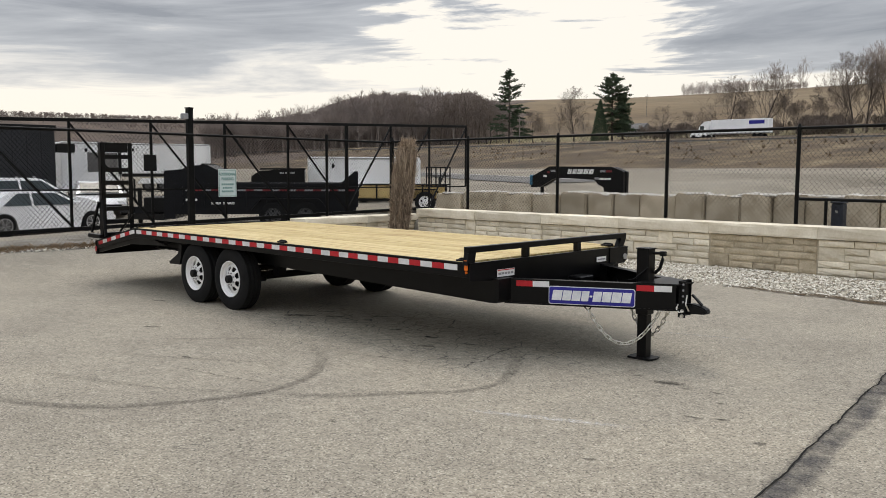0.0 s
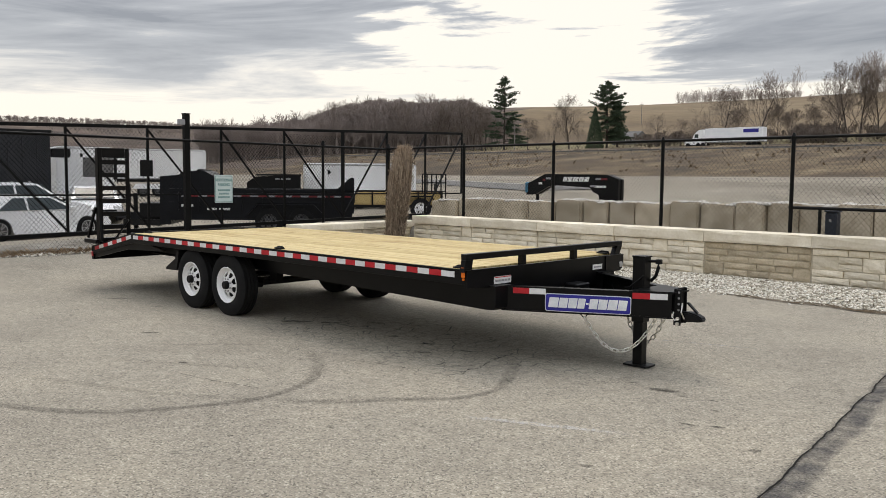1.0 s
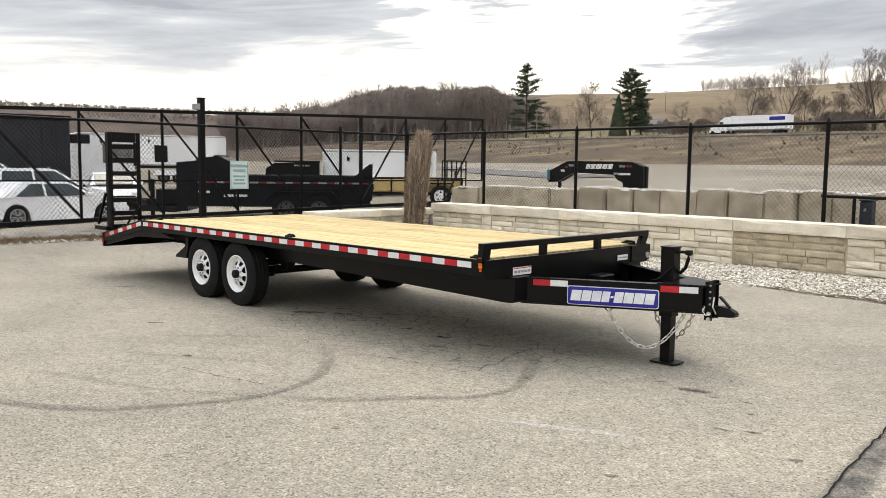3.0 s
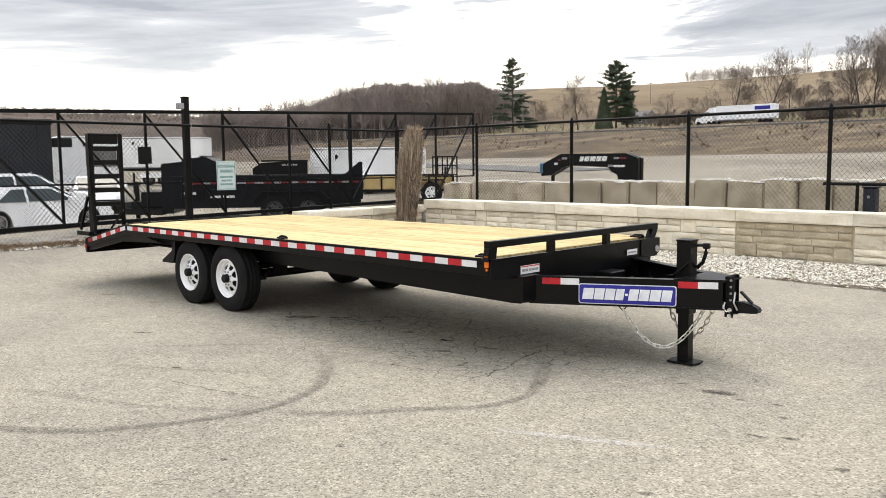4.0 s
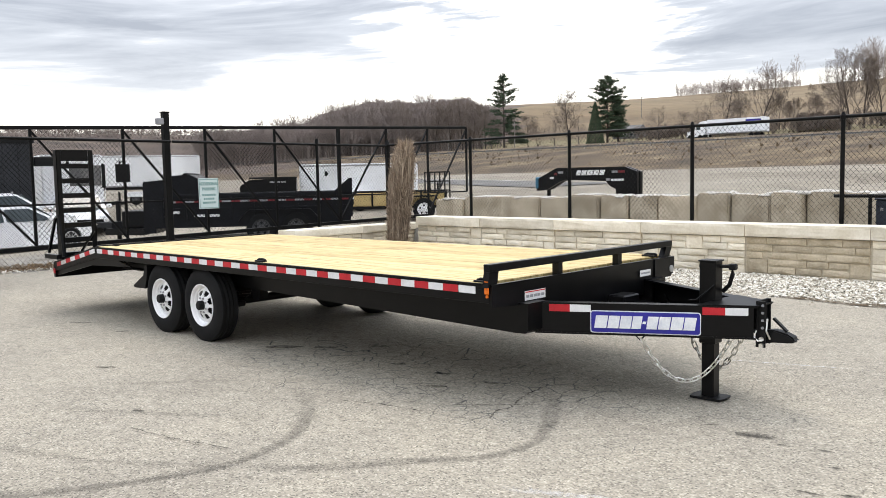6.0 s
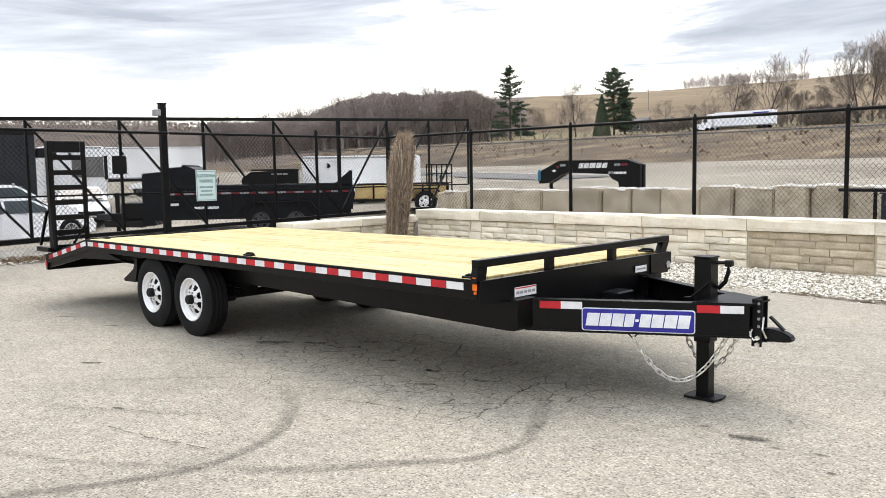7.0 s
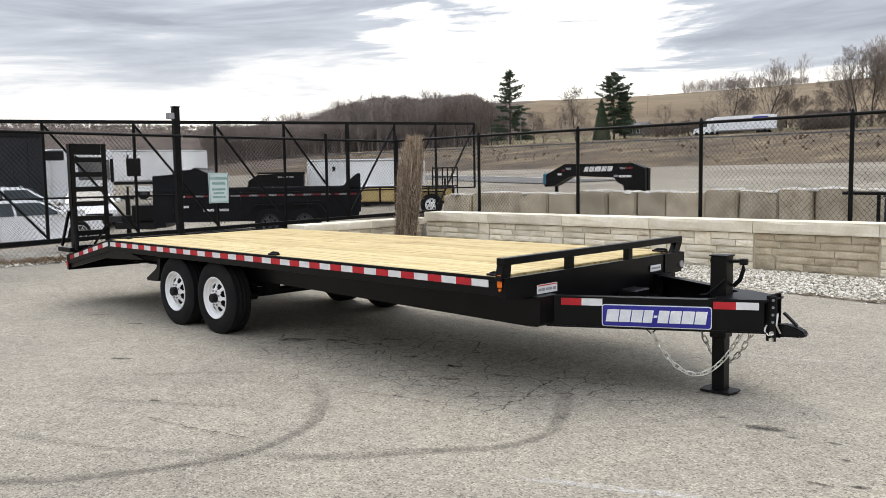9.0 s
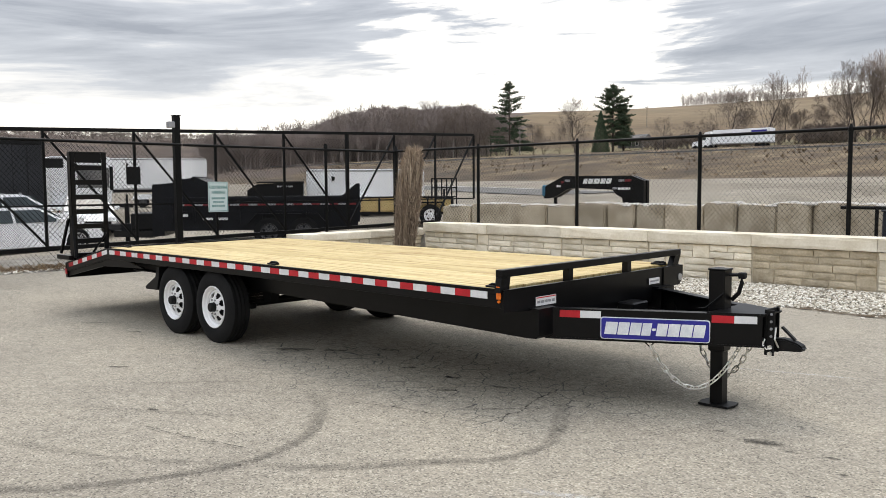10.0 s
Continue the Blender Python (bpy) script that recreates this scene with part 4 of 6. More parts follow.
    for k in range(n):
        ob = part("plank", plank, None, t)
        ob.location = ((-6.45 - 0.09) / 2, 0.02 + w * (k + 0.5), 0.886 + random.uniform(-0.0015, 0.0015))
    # dovetail floor
    bm = bmesh.new()
    prism(bm, [(x_break, 0.86), (x_break, 0.9), (x_rear, 0.645), (x_rear, 0.605)], 0.05, WID - 0.05)
    part("dovetail_floor", bm, BP, t)
    for k in range(9):
        x = x_break - 0.08 - k * 0.135
        z = 0.9 - (x_break - x) * 0.195
        part("traction_bar", beam(bmesh.new(), (x, 0.06, z + 0.012), (x, WID - 0.06, z + 0.012), 0.03, 0.03), BP, t)
    part("rear_bumper", box(bmesh.new(), x_rear - 0.03, x_rear + 0.03, 0.0, WID, 0.44, 0.645, 0.004), BP, t)
    part("tail_skirt", prism(bmesh.new(), [(x_break + 0.5, 0.765), (x_break, 0.765), (x_rear, 0.53), (x_rear, 0.46), (x_break - 0.2, 0.66), (x_break + 0.9, 0.7)], 0.02, 0.04), BP, t)
    # reflective tape
    seg = finish("reflective_tape", box(bmesh.new(), -TAPE / 2, TAPE / 2, -0.002, 0.002, -0.0265, 0.0265), M["red_tape"])
    segw = finish("reflective_tape", box(bmesh.new(), -TAPE / 2, TAPE / 2, -0.002, 0.002, -0.0265, 0.0265), M["white_tape"])
    for side, y in ((0, -0.0025), (1, WID + 0.0025)):
        for k in range(41):
            x = -0.16 - TAPE * (k + 0.5) - (0.012 if k else 0.0)
            ob = part("reflective_tape", segw if k % 2 == 0 else seg, None, t, "white reflective tape" if k % 2 == 0 else "red reflective tape")
            ob.location = (x, y, 0.853)
            ob.scale = ((1.08 if k == 0 else 1.0), 1, 1)
        for k in range(8):
            s = TAPE * (k + 0.5) + 0.02
            ob = part("reflective_tape", segw if k % 2 == 0 else seg, None, t, "white reflective tape" if k % 2 == 0 else "red reflective tape")
            ob.matrix_basis = Matrix.Translation((x_break - s * 0.981, y, 0.858 - s * 0.195)) @ Matrix.Rotation(-math.atan(0.195), 4, "Y")
    part("reflective_tape", box(bmesh.new(), x_rear - 0.034, x_rear - 0.0305, 0.02, 0.12, 0.48, 0.62), M["red_tape"], t, "red reflective tape")
    part("tail_lamp", box(bmesh.new(), x_rear - 0.02, x_rear + 0.03, -0.012, -0.001, 0.49, 0.56, 0.003), M["red_tape"], t, "red tail marker lamp")
    # tongue
    for side in (1, -1):
        def q(x, off=0.0):
            y = 0.49 + (x - 0.11) * 0.524
            y += off
            return y if side == 1 else WID - y
        bm = bmesh.new()
        beam(bm, (0.03, q(0.03), 0.615), (1.39, q(1.39), 0.615), 0.012, 0.23)
        beam(bm, (0.03, q(0.03, 0.035), 0.725), (1.39, q(1.39, 0.035), 0.725), 0.08, 0.012)
        beam(bm, (0.03, q(0.03, 0.035), 0.505), (1.39, q(1.39, 0.035), 0.505), 0.08, 0.012)
        part("tongue_channel", bm, BP, t)
        ang = math.atan2(0.524 * side, 1)
        for x0, mesh, lab in ((0.20, seg, "red reflective tape"), (0.335, segw, "white reflective tape"), (1.16, seg, "red reflective tape"), (1.295, segw, "white reflective tape")):
            ob = part("reflective_tape", mesh, None, t, lab)
            ob.matrix_basis = Matrix.Translation((x0, q(x0, -0.0095), 0.692)) @ Matrix.Rotation(ang, 4, "Z")
    part("tongue_plate", prism(bmesh.new(), [(1.06, 0.985), (1.42, 1.17), (1.42, WID - 1.17), (1.06, WID - 0.985)], 0.728, 0.738, "z"), BP, t)
    part("tongue_tray", prism(bmesh.new(), [(0.04, 0.56), (1.04, 1.02), (1.04, WID - 1.02), (0.04, WID - 0.56)], 0.52, 0.56, "z"), BP, t)
    part("winch_box", box(bmesh.new(), 0.04, 0.2, 1.42, 1.66, 0.6, 0.675, 0.012), BP, t)
    # badge on the near channel: plain bars in place of a brand name
    bx0, bx1 = 0.40, 1.085
    mid = (bx0 + bx1) / 2
    place = Matrix.Translation((mid, 0.49 + (mid - 0.11) * 0.524 - 0.0095, 0.598)) @ Matrix.Rotation(math.atan(0.524), 4, "Z")
    L = (bx1 - bx0) / math.cos(math.atan(0.524))

    def plate(w, h, y0, y1, r):
        ring = []
        for sx, sz, a0 in ((1, 1, 0), (-1, 1, 90), (-1, -1, 180), (1, -1, 270)):
            ring += [(sx * (w / 2 - r) + r * math.cos(radians(a0 + 30 * k)), sz * (h / 2 - r) + r * math.sin(radians(a0 + 30 * k))) for k in range(4)]
        bm = prism(bmesh.new(), ring, y0, y1)
        bmesh.ops.transform(bm, matrix=place, verts=bm.verts[:])
        return bm
    badge = part("badge", plate(L, 0.164, -0.005, 0.001, 0.02), M["badge_silver"], t, "blue badge with a silver border")
    part("badge_field", plate(L - 0.014, 0.15, -0.010, -0.0055, 0.016), M["badge_blue"], badge)
    slots = [0.10, 0.09, 0.09, 0.075, 0.028, 0.085, 0.09, 0.095, 0.09]
    x = -L / 2 + 0.035
    k = (L - 0.07) / (sum(slots) + 0.008 * 8)
    for i, wv in enumerate(slots):
        z0, z1 = (-0.008, 0.01) if i == 4 else (-0.045, 0.047)
        bmb = box(bmesh.new(), x, x + wv * k, -0.0145, -0.0105, z0, z1, 0.0012)
        for v in bmb.verts:
            v.co.x += 0.16 * v.co.z
        bmesh.ops.transform(bmb, matrix=place, verts=bmb.verts[:])
        part("badge_bar", bmb, M["badge_silver"], badge)
        x += (wv + 0.008) * k
    # jack
    jx, jy = 1.03, 1.25
    jack = part("drop_leg_jack", box(bmesh.new(), jx - 0.062, jx + 0.062, jy - 0.062, jy + 0.062, 0.42, 1.025, 0.008), BP, t)
    part("inner_leg", box(bmesh.new(), jx - 0.048, jx + 0.048, jy - 0.048, jy + 0.048, 0.02, 0.5, 0.006), BP, jack)
    part("jack_cap", box(bmesh.new(), jx - 0.068, jx + 0.068, jy - 0.068, jy + 0.068, 1.02, 1.032, 0.003), BP, jack)
    part("foot_plate", prism(bmesh.new(), [(jx - 0.115, jy - 0.09), (jx + 0.115, jy - 0.09), (jx + 0.13, jy), (jx + 0.115, jy + 0.09), (jx - 0.115, jy + 0.09), (jx - 0.13, jy)], 0.012, 0.028, "z"), M["black_steel"], jack)
    bm = bmesh.new()
    pipe(bm, [(jx - 0.08, jy - 0.02, 0.985), (jx + 0.06, jy + 0.02, 0.985), (jx + 0.17, jy + 0.05, 0.99)], 0.013, 8)
    pipe(bm, [(jx + 0.14, jy + 0.045, 1.0), (jx + 0.145, jy + 0.045, 0.93), (jx + 0.12, jy + 0.045, 0.85), (jx + 0.07, jy + 0.045, 0.80)], 0.016, 8)
    box(bm, jx + 0.12, jx + 0.17, jy + 0.025, jy + 0.075, 0.96, 1.005, 0.006)
    tube(bm, (jx + 0.02, jy + 0.0, 0.99), (jx + 0.02, jy + 0.0, 1.0), 0.02, 10)
    part("crank", bm, M["black_steel"], jack, smooth=True)
    bm = pipe(bmesh.new(), [(jx + 0.06, jy - 0.06, 0.86), (jx, jy - 0.09, 0.80), (jx - 0.06, jy - 0.11, 0.745), (jx - 0.12, jy - 0.09, 0.735)], 0.006, 6)
    part("breakaway_cable", bm, M["black_steel"], t)
    bm = pipe(bmesh.new(), [(0.015, 2.25, 0.70), (0.08, 2.2, 0.72), (0.18, 2.08, 0.66), (0.3, 1.96, 0.56)], 0.007, 6)
    part("brake_cable", bm, M["black_steel"], t)
    # coupler
    bm = box(bmesh.new(), 1.385, 1.40, 1.205, 1.385, 0.44, 0.765, 0.003)
    box(bm, 1.40, 1.455, 1.205, 1.215, 0.44, 0.765, 0.003)
    box(bm, 1.40, 1.42, 1.375, 1.385, 0.44, 0.765, 0.003)
    chan = part("coupler_channel", bm, M["black_steel"], t)
    for k in range(4):
        part("bolt_hole", tube(bmesh.new(), (1.435, 1.200, 0.735 - k * 0.052), (1.435, 1.2045, 0.735 - k * 0.052), 0.010, 12), M["label_grey"], chan, "bright rim of a bolt hole")
    for z in (0.50, 0.455):
        part("bolt", tube(bmesh.new(), (1.43, 1.188, z), (1.43, 1.206, z), 0.017, 6), M["zinc"], chan, "zinc bolt head")
    bm = bmesh.new()
    prism(bm, [(1.40, 0.46), (1.40, 0.55), (1.50, 0.565), (1.60, 0.54), (1.635, 0.515), (1.64, 0.49), (1.60, 0.48), (1.5, 0.475)], MIDY - 0.045, MIDY + 0.045)
    bmesh.ops.bevel(bm, geom=bm.edges[:], offset=0.012, segments=2, affect="EDGES")
    coupler = part("coupler", bm, M["black_steel"], t, smooth=True)
    part("latch_lever", beam(bmesh.new(), (1.475, MIDY, 0.64), (1.57, MIDY, 0.555), 0.03, 0.014), M["black_steel"], coupler)
    part("latch_pin", pipe(bmesh.new(), [(1.455, MIDY - 0.06, 0.64), (1.46, MIDY - 0.09, 0.56), (1.475, MIDY - 0.06, 0.5)], 0.007, 6), M["zinc"], coupler, "zinc safety pin")
    part("pin_ring", pipe(bmesh.new(), [(1.40, MIDY - 0.11, 0.56), (1.39, MIDY - 0.13, 0.52), (1.42, MIDY - 0.13, 0.49), (1.45, MIDY - 0.11, 0.5)], 0.005, 6), M["zinc"], coupler, "zinc wire ring")
    # labels as plain bars
    lab = part("warning_label", box(bmesh.new(), 0.001, 0.004, 0.37, 0.62, 0.745, 0.815), M["label_white"], t, "white warning label with a red stripe")
    part("label_stripe", box(bmesh.new(), 0.004, 0.006, 0.375, 0.615, 0.803, 0.811), M["label_red"], lab)
    for k in range(5):
        part("label_bar", box(bmesh.new(), 0.004, 0.006, 0.385 + k * 0.045, 0.42 + k * 0.045, 0.765, 0.785), M["label_grey"], lab)
    lab = part("warning_label", box(bmesh.new(), 0.013, 0.015, 1.98, 2.16, 0.765, 0.82), M["label_white"], t, "white warning label")
    part("label_bar", box(bmesh.new(), 0.015, 0.017, 2.0, 2.14, 0.785, 0.8), M["label_grey"], lab)
    # tie-downs along the deck edge
    for x, y in ((-2.93, 0.045), (-0.13, 0.05), (-0.13, WID - 0.2), (-6.35, 0.2)):
        bm = box(bmesh.new(), x - 0.07, x + 0.07, y - 0.025, y + 0.025, 0.905, 0.922, 0.004)
        pipe(bm, [(x - 0.05, y, 0.92), (x - 0.02, y, 0.932), (x + 0.05, y, 0.932), (x + 0.075, y, 0.925)], 0.010, 6)
        part("stake_tie_down", bm, M["black_steel"], t)
    # axles, springs and wheels
    tyre, rim, hub, nuts, drum = wheel_meshes()
    for x in (-4.035, -4.885):
        part("axle", tube(bmesh.new(), (x, 0.3, 0.385), (x, WID - 0.3, 0.385), 0.045, 16), M["black_steel"], t, smooth=True)
        for side, y in ((1, 0.145), (-1, WID - 0.145)):
            turn = Matrix.Translation((x, y, 0.388)) @ Matrix.Rotation(0 if side == 1 else math.pi, 4, "Z")
            w = part("wheel", tyre, None, t, "black tyre on a white spoked steel rim")
            w.name = "wheel"
            w.matrix_basis = turn
            for nm, me, lab in (("rim", rim, "white steel rim"), ("hub", hub, "black hub"), ("brake_drum", drum, "")):
                o = part(nm, me, None, w, lab)
            for k in range(8):
                part("wheel_nut", nuts, None, w).matrix_basis = Matrix.Rotation(2 * math.pi * (k + 0.5) / 8, 4, "Y")
            mid = y + side * 0.32
            spring = part("spring_pack", box(bmesh.new(), x - 0.09, x + 0.09, mid - 0.05, mid + 0.05, 0.33, 0.392, 0.01), M["black_steel"], t)
            for sag, reach in ((0.0, 0.42), (-0.03, 0.32), (-0.06, 0.2)):
                z0, z1 = 0.455 + sag, 0.455 + sag + 0.14 * reach
                part("spring_leaf", prism(bmesh.new(), [(x - reach, z1), (x, z0), (x + reach, z1), (x + reach, z1 + 0.028), (x, z0 + 0.028), (x - reach, z1 + 0.028)], mid - 0.03, mid + 0.03), M["black_steel"], spring)
            part("backing_plate", tube(bmesh.new(), (x, y + side * 0.12, 0.388), (x, y + side * 0.15, 0.388), 0.19, 24), M["black_steel"], t)
    for x in (-3.6, -4.46, -5.5):
        for y in (0.47, WID - 0.47):
            part("spring_hanger", prism(bmesh.new(), [(x - 0.13, 0.74), (x + 0.13, 0.74), (x + 0.05, 0.44), (x - 0.06, 0.44)], y - 0.05, y + 0.05), M["black_steel"], t)
    for y in (0.56, WID - 0.56):
        part("spring_beam", box(bmesh.new(), -5.7, -3.2, y - 0.04, y + 0.04, 0.68, 0.78, 0.004), M["black_steel"], t)
    for y0, y1 in ((0.03, 0.26), (WID - 0.26, WID - 0.03)):
        part("fender_flap", prism(bmesh.new(), [(-5.25, 0.74), (-5.3, 0.62), (-5.55, 0.49), (-5.53, 0.465), (-5.27, 0.47), (-5.22, 0.6), (-5.2, 0.74)], y0, y1), M["black_steel"], t)
    # safety chains
    link = bmesh.new()
    pts = [(0.025 * math.cos(a) + (0.014 if math.cos(a) > 0 else -0.014), 0.016 * math.sin(a), 0) for a in [2 * math.pi * k / 10 for k in range(11)]]
    pipe(link, pts, 0.0052, 6)
    link = finish("chain_link", link, M["zinc"], True)

    def chain(a, b, sag):
        a, b = Vector(a), Vector(b)
        pts = [a.lerp(b, s) - Vector((0, 0, sag * 4 * s * (1 - s))) for s in [i / 60 for i in range(61)]]
        run = [0.0]
        for p, q in zip(pts, pts[1:]):
            run.append(run[-1] + (q - p).length)
        n = int(run[-1] / 0.055)
        for i in range(n):
            s = (i + 0.5) / n * run[-1]
            j = max(k for k in range(60) if run[k] <= s)
            d = (pts[j + 1] - pts[j]).normalized()
            p = pts[j].lerp(pts[j + 1], (s - run[j]) / (run[j + 1] - run[j]))
            ob = part("chain_link", link, None, t)
            ob.matrix_basis = Matrix.Translation(p) @ d.to_track_quat("X", "Z").to_matrix().to_4x4() @ Matrix.Rotation(radians(90 * (i % 2) + 25), 4, "X")
    chain((0.71, 0.82, 0.47), (1.20, 1.25, 0.49), 0.315)
    chain((0.72, 1.5, 0.46), (1.25, 1.30, 0.49), 0.27)
    part("chain_hook", pipe(bmesh.new(), [(0.66, 0.80, 0.51), (0.69, 0.84, 0.46), (0.73, 0.86, 0.51)], 0.006, 6), M["black_steel"], t)
    return t


trailer()


def ramp_ladder(y0, y1):
    """A stand-up loading ramp: two side channels with angle-iron rungs."""
    r = thing("loading_ramp", "black steel ladder ramp standing upright on the trailer tail", "loading ramp", at=(-7.5, (y0 + y1) / 2, 0.7))
    zb, zt, x = 0.70, 2.13, -7.5
    for y in (y0, y1):
        s = 1 if y == y0 else -1
        bm = box(bmesh.new(), x - 0.05, x + 0.05, min(y, y + s * 0.012), max(y, y + s * 0.012), zb, zt, 0.003)
        box(bm, x + 0.038, x + 0.05, min(y, y + s * 0.065), max(y, y + s * 0.065), zb, zt, 0.003)
        part("side_channel", bm, M["black_paint"], r)
    part("top_plate", box(bmesh.new(), x + 0.0, x + 0.045, y0 + 0.066, y1 - 0.066, 1.995, zt, 0.004), M["black_paint"], r)
    part("top_cap", box(bmesh.new(), x - 0.05, x + 0.05, y0, y1, zt, zt + 0.012, 0.003), M["black_paint"], r)
    for k in range(7):
        z = 1.955 - k * 0.196
        bm = box(bmesh.new(), x - 0.045, x + 0.05, y0 + 0.013, y1 - 0.013, z - 0.006, z + 0.006, 0.002)
        box(bm, x + 0.036, x + 0.046, y0 + 0.066, y1 - 0.066, z - 0.06, z - 0.006, 0.002)
        part("rung", bm, M["black_paint"], r)
    part("prop", beam(bmesh.new(), (x + 0.07, y0 - 0.015, 1.29), (x + 0.16, y0 - 0.015, 0.74), 0.03, 0.03), M["black_paint"], r)
    part("prop", beam(bmesh.new(), (x - 0.03, y0 - 0.015, 1.25), (x - 0.28, y0 - 0.03, 0.78), 0.03, 0.03), M["black_paint"], r)
    part("foot_bar", box(bmesh.new(), x - 0.36, x + 0.05, y0 - 0.06, y0 - 0.005, 0.70, 0.76, 0.004), M["black_paint"], r)
    part("spring_arm", beam(bmesh.new(), (x + 0.1, y1 - 0.06, 1.05), (x - 0.05, y1 - 0.2, 0.75), 0.025, 0.025), M["black_paint"], r)


ramp_ladder(-0.03, 0.46)

# ---- the yard behind the fences ----
def from_lists(name, verts, faces, mat):
    me = bpy.data.meshes.new(name)
    me.from_pydata(verts, [], faces)
    me.materials.append(mat)
    return me


def settle(ob, x, y, turn, lift=0.0):
    ob.matrix_basis = Matrix.Translation((x, y, land_z(x, y) + lift)) @ Matrix.Rotation(turn, 4, "Z")
    return ob


def plain_wheel(parent, x, y, r, w, rim, side=-1, openings=True):
    """A road wheel whose axle lies along y."""
    bm = bmesh.new()
    rot = Matrix.Rotation(radians(90), 4, "X")
    lathe(bm, [(r * 0.6, -w / 2), (r * 0.9, -w / 2 - 0.004), (r, -w / 2 + 0.03), (r, w / 2 - 0.03), (r * 0.9, w / 2 + 0.004), (r * 0.6, w / 2), (r * 0.6, -w / 2)], 28, Matrix.Translation((x, y, r)) @ rot)
    wheel = part("wheel", bm, M["rubber"], parent, smooth=True)
    bm = bmesh.new()
    lathe(bm, [(0.0, 0.05), (r * 0.16, 0.05), (r * 0.2, 0.02), (r * 0.5, 0.0), (r * 0.58, 0.03), (r * 0.62, 0.03)], 24, Matrix.Translation((x, y + side * (w / 2 - 0.03), r)) @ Matrix.Rotation(radians(90 if side < 0 else -90), 4, "X"))
    part("rim", bm, rim, wheel, smooth=True)
    for k in range(5 if openings else 0):
        a = 2 * math.pi * k / 5 + 0.3
        c = (x + r * 0.36 * math.cos(a), y + side * (w / 2 - 0.02), r + r * 0.36 * math.sin(a))
        part("rim_opening", tube(bmesh.new(), (c[0], c[1] - 0.004, c[2]), (c[0], c[1] + 0.004, c[2]), r * 0.09, 8), M["rubber"], wheel)
    return wheel


def dump_trailer():
    t = thing("dump_trailer", "black steel dump trailer with twin axles and a tarp roll", "dump trailer")
    K = M["dusty_black"]
    L, W = 4.75, 2.0
    # body: ribbed sides, floor and ends
    part("side_wall", box(bmesh.new(), 0, L, -0.03, 0.03, 0.42, 1.2, 0.005), K, t)
    part("side_wall", box(bmesh.new(), 0, L, W - 0.03, W + 0.03, 0.62, 1.2, 0.005), K, t)
    part("floor_plate", box(bmesh.new(), 0, L, 0.03, W - 0.03, 0.62, 0.68), K, t)
    for y in (-0.05, W - 0.03):
        part("top_rail", box(bmesh.new(), -0.02, L + 0.02, y, y + 0.08, 1.16, 1.24, 0.006), K, t)
        part("lower_rail", box(bmesh.new(), -0.02, L, y, y + 0.08, 0.86, 0.9, 0.004), K, t)
    for k in range(9):
        x = 0.2 + k * 0.54
        part("rib", box(bmesh.new(), x - 0.03, x + 0.03, -0.075, -0.03, 0.64, 1.16, 0.004), K, t)
    part("bulkhead", prism(bmesh.new(), [(0.02, 0.3), (0.02, 1.2), (1.3, 1.24), (1.12, 1.58), (0.85, 1.72), (0.35, 1.69), (0.22, 1.6), (-0.25, 1.56), (-0.27, 0.3)], 0.0, W), K, t)
    part("tarp_roll", tube(bmesh.new(), (0.75, -0.02, 1.7), (0.75, W, 1.7), 0.06, 12), M["rubber"], t, smooth=True)
    part("tool_box", box(bmesh.new(), -0.85, -0.28, 0.3, W - 0.3, 0.45, 0.85, 0.02), M["black_steel"], t)
    part("rear_post", prism(bmesh.new(), [(L - 0.45, 1.2), (L - 0.02, 1.56), (L + 0.05, 1.56), (L + 0.05, 0.6), (L - 0.05, 0.6), (L - 0.05, 1.1)], -0.05, 0.03), K, t)
    part("rear_post", prism(bmesh.new(), [(L - 0.45, 1.2), (L - 0.02, 1.56), (L + 0.05, 1.56), (L + 0.05, 0.6), (L - 0.05, 0.6), (L - 0.05, 1.1)], W - 0.03, W + 0.05), K, t)
    part("tail_gate", box(bmesh.new(), L, L + 0.05, 0.04, W - 0.04, 0.62, 1.15, 0.005), K, t)
    for y in (0.45, W - 0.45):
        part("frame_rail", box(bmesh.new(), -1.1, L, y - 0.05, y + 0.05, 0.42, 0.6, 0.005), K, t)
    part("tongue", beam(bmesh.new(), (-1.1, 0.45, 0.5), (-1.6, W / 2, 0.5), 0.07, 0.14), K, t)
    part("tongue", beam(bmesh.new(), (-1.1, W - 0.45, 0.5), (-1.6, W / 2, 0.5), 0.07, 0.14), K, t)
    part("tongue_deck", prism(bmesh.new(), [(-0.27, 0.0), (-0.27, W), (-1.35, W / 2 + 0.35), (-1.35, W / 2 - 0.35)], 0.26, 0.42, "z"), M["black_steel"], t)
    part("jack", box(bmesh.new(), -1.15, -1.05, W / 2 - 0.05, W / 2 + 0.05, 0.02, 1.1, 0.008), M["black_steel"], t)
    for x in (2.55, 3.4):
        plain_wheel(t, x, -0.02, 0.37, 0.23, M["dark_rim"])
        plain_wheel(t, x, W + 0.02, 0.37, 0.23, M["label_grey"], 1)
    part("fender", prism(bmesh.new(), [(1.95, 0.55), (2.2, 0.83), (3.75, 0.83), (4.0, 0.55), (3.96, 0.55), (3.73, 0.80), (2.22, 0.80), (1.99, 0.55)], -0.16, 0.02), K, t)
    for k in range(20):
        x = 0.3 + k * 0.22
        part("reflective_tape", box(bmesh.new(), x, x + 0.22, -0.079, -0.0755, 1.03, 1.075), M["dull_red"] if k % 2 else M["label_grey"], t)
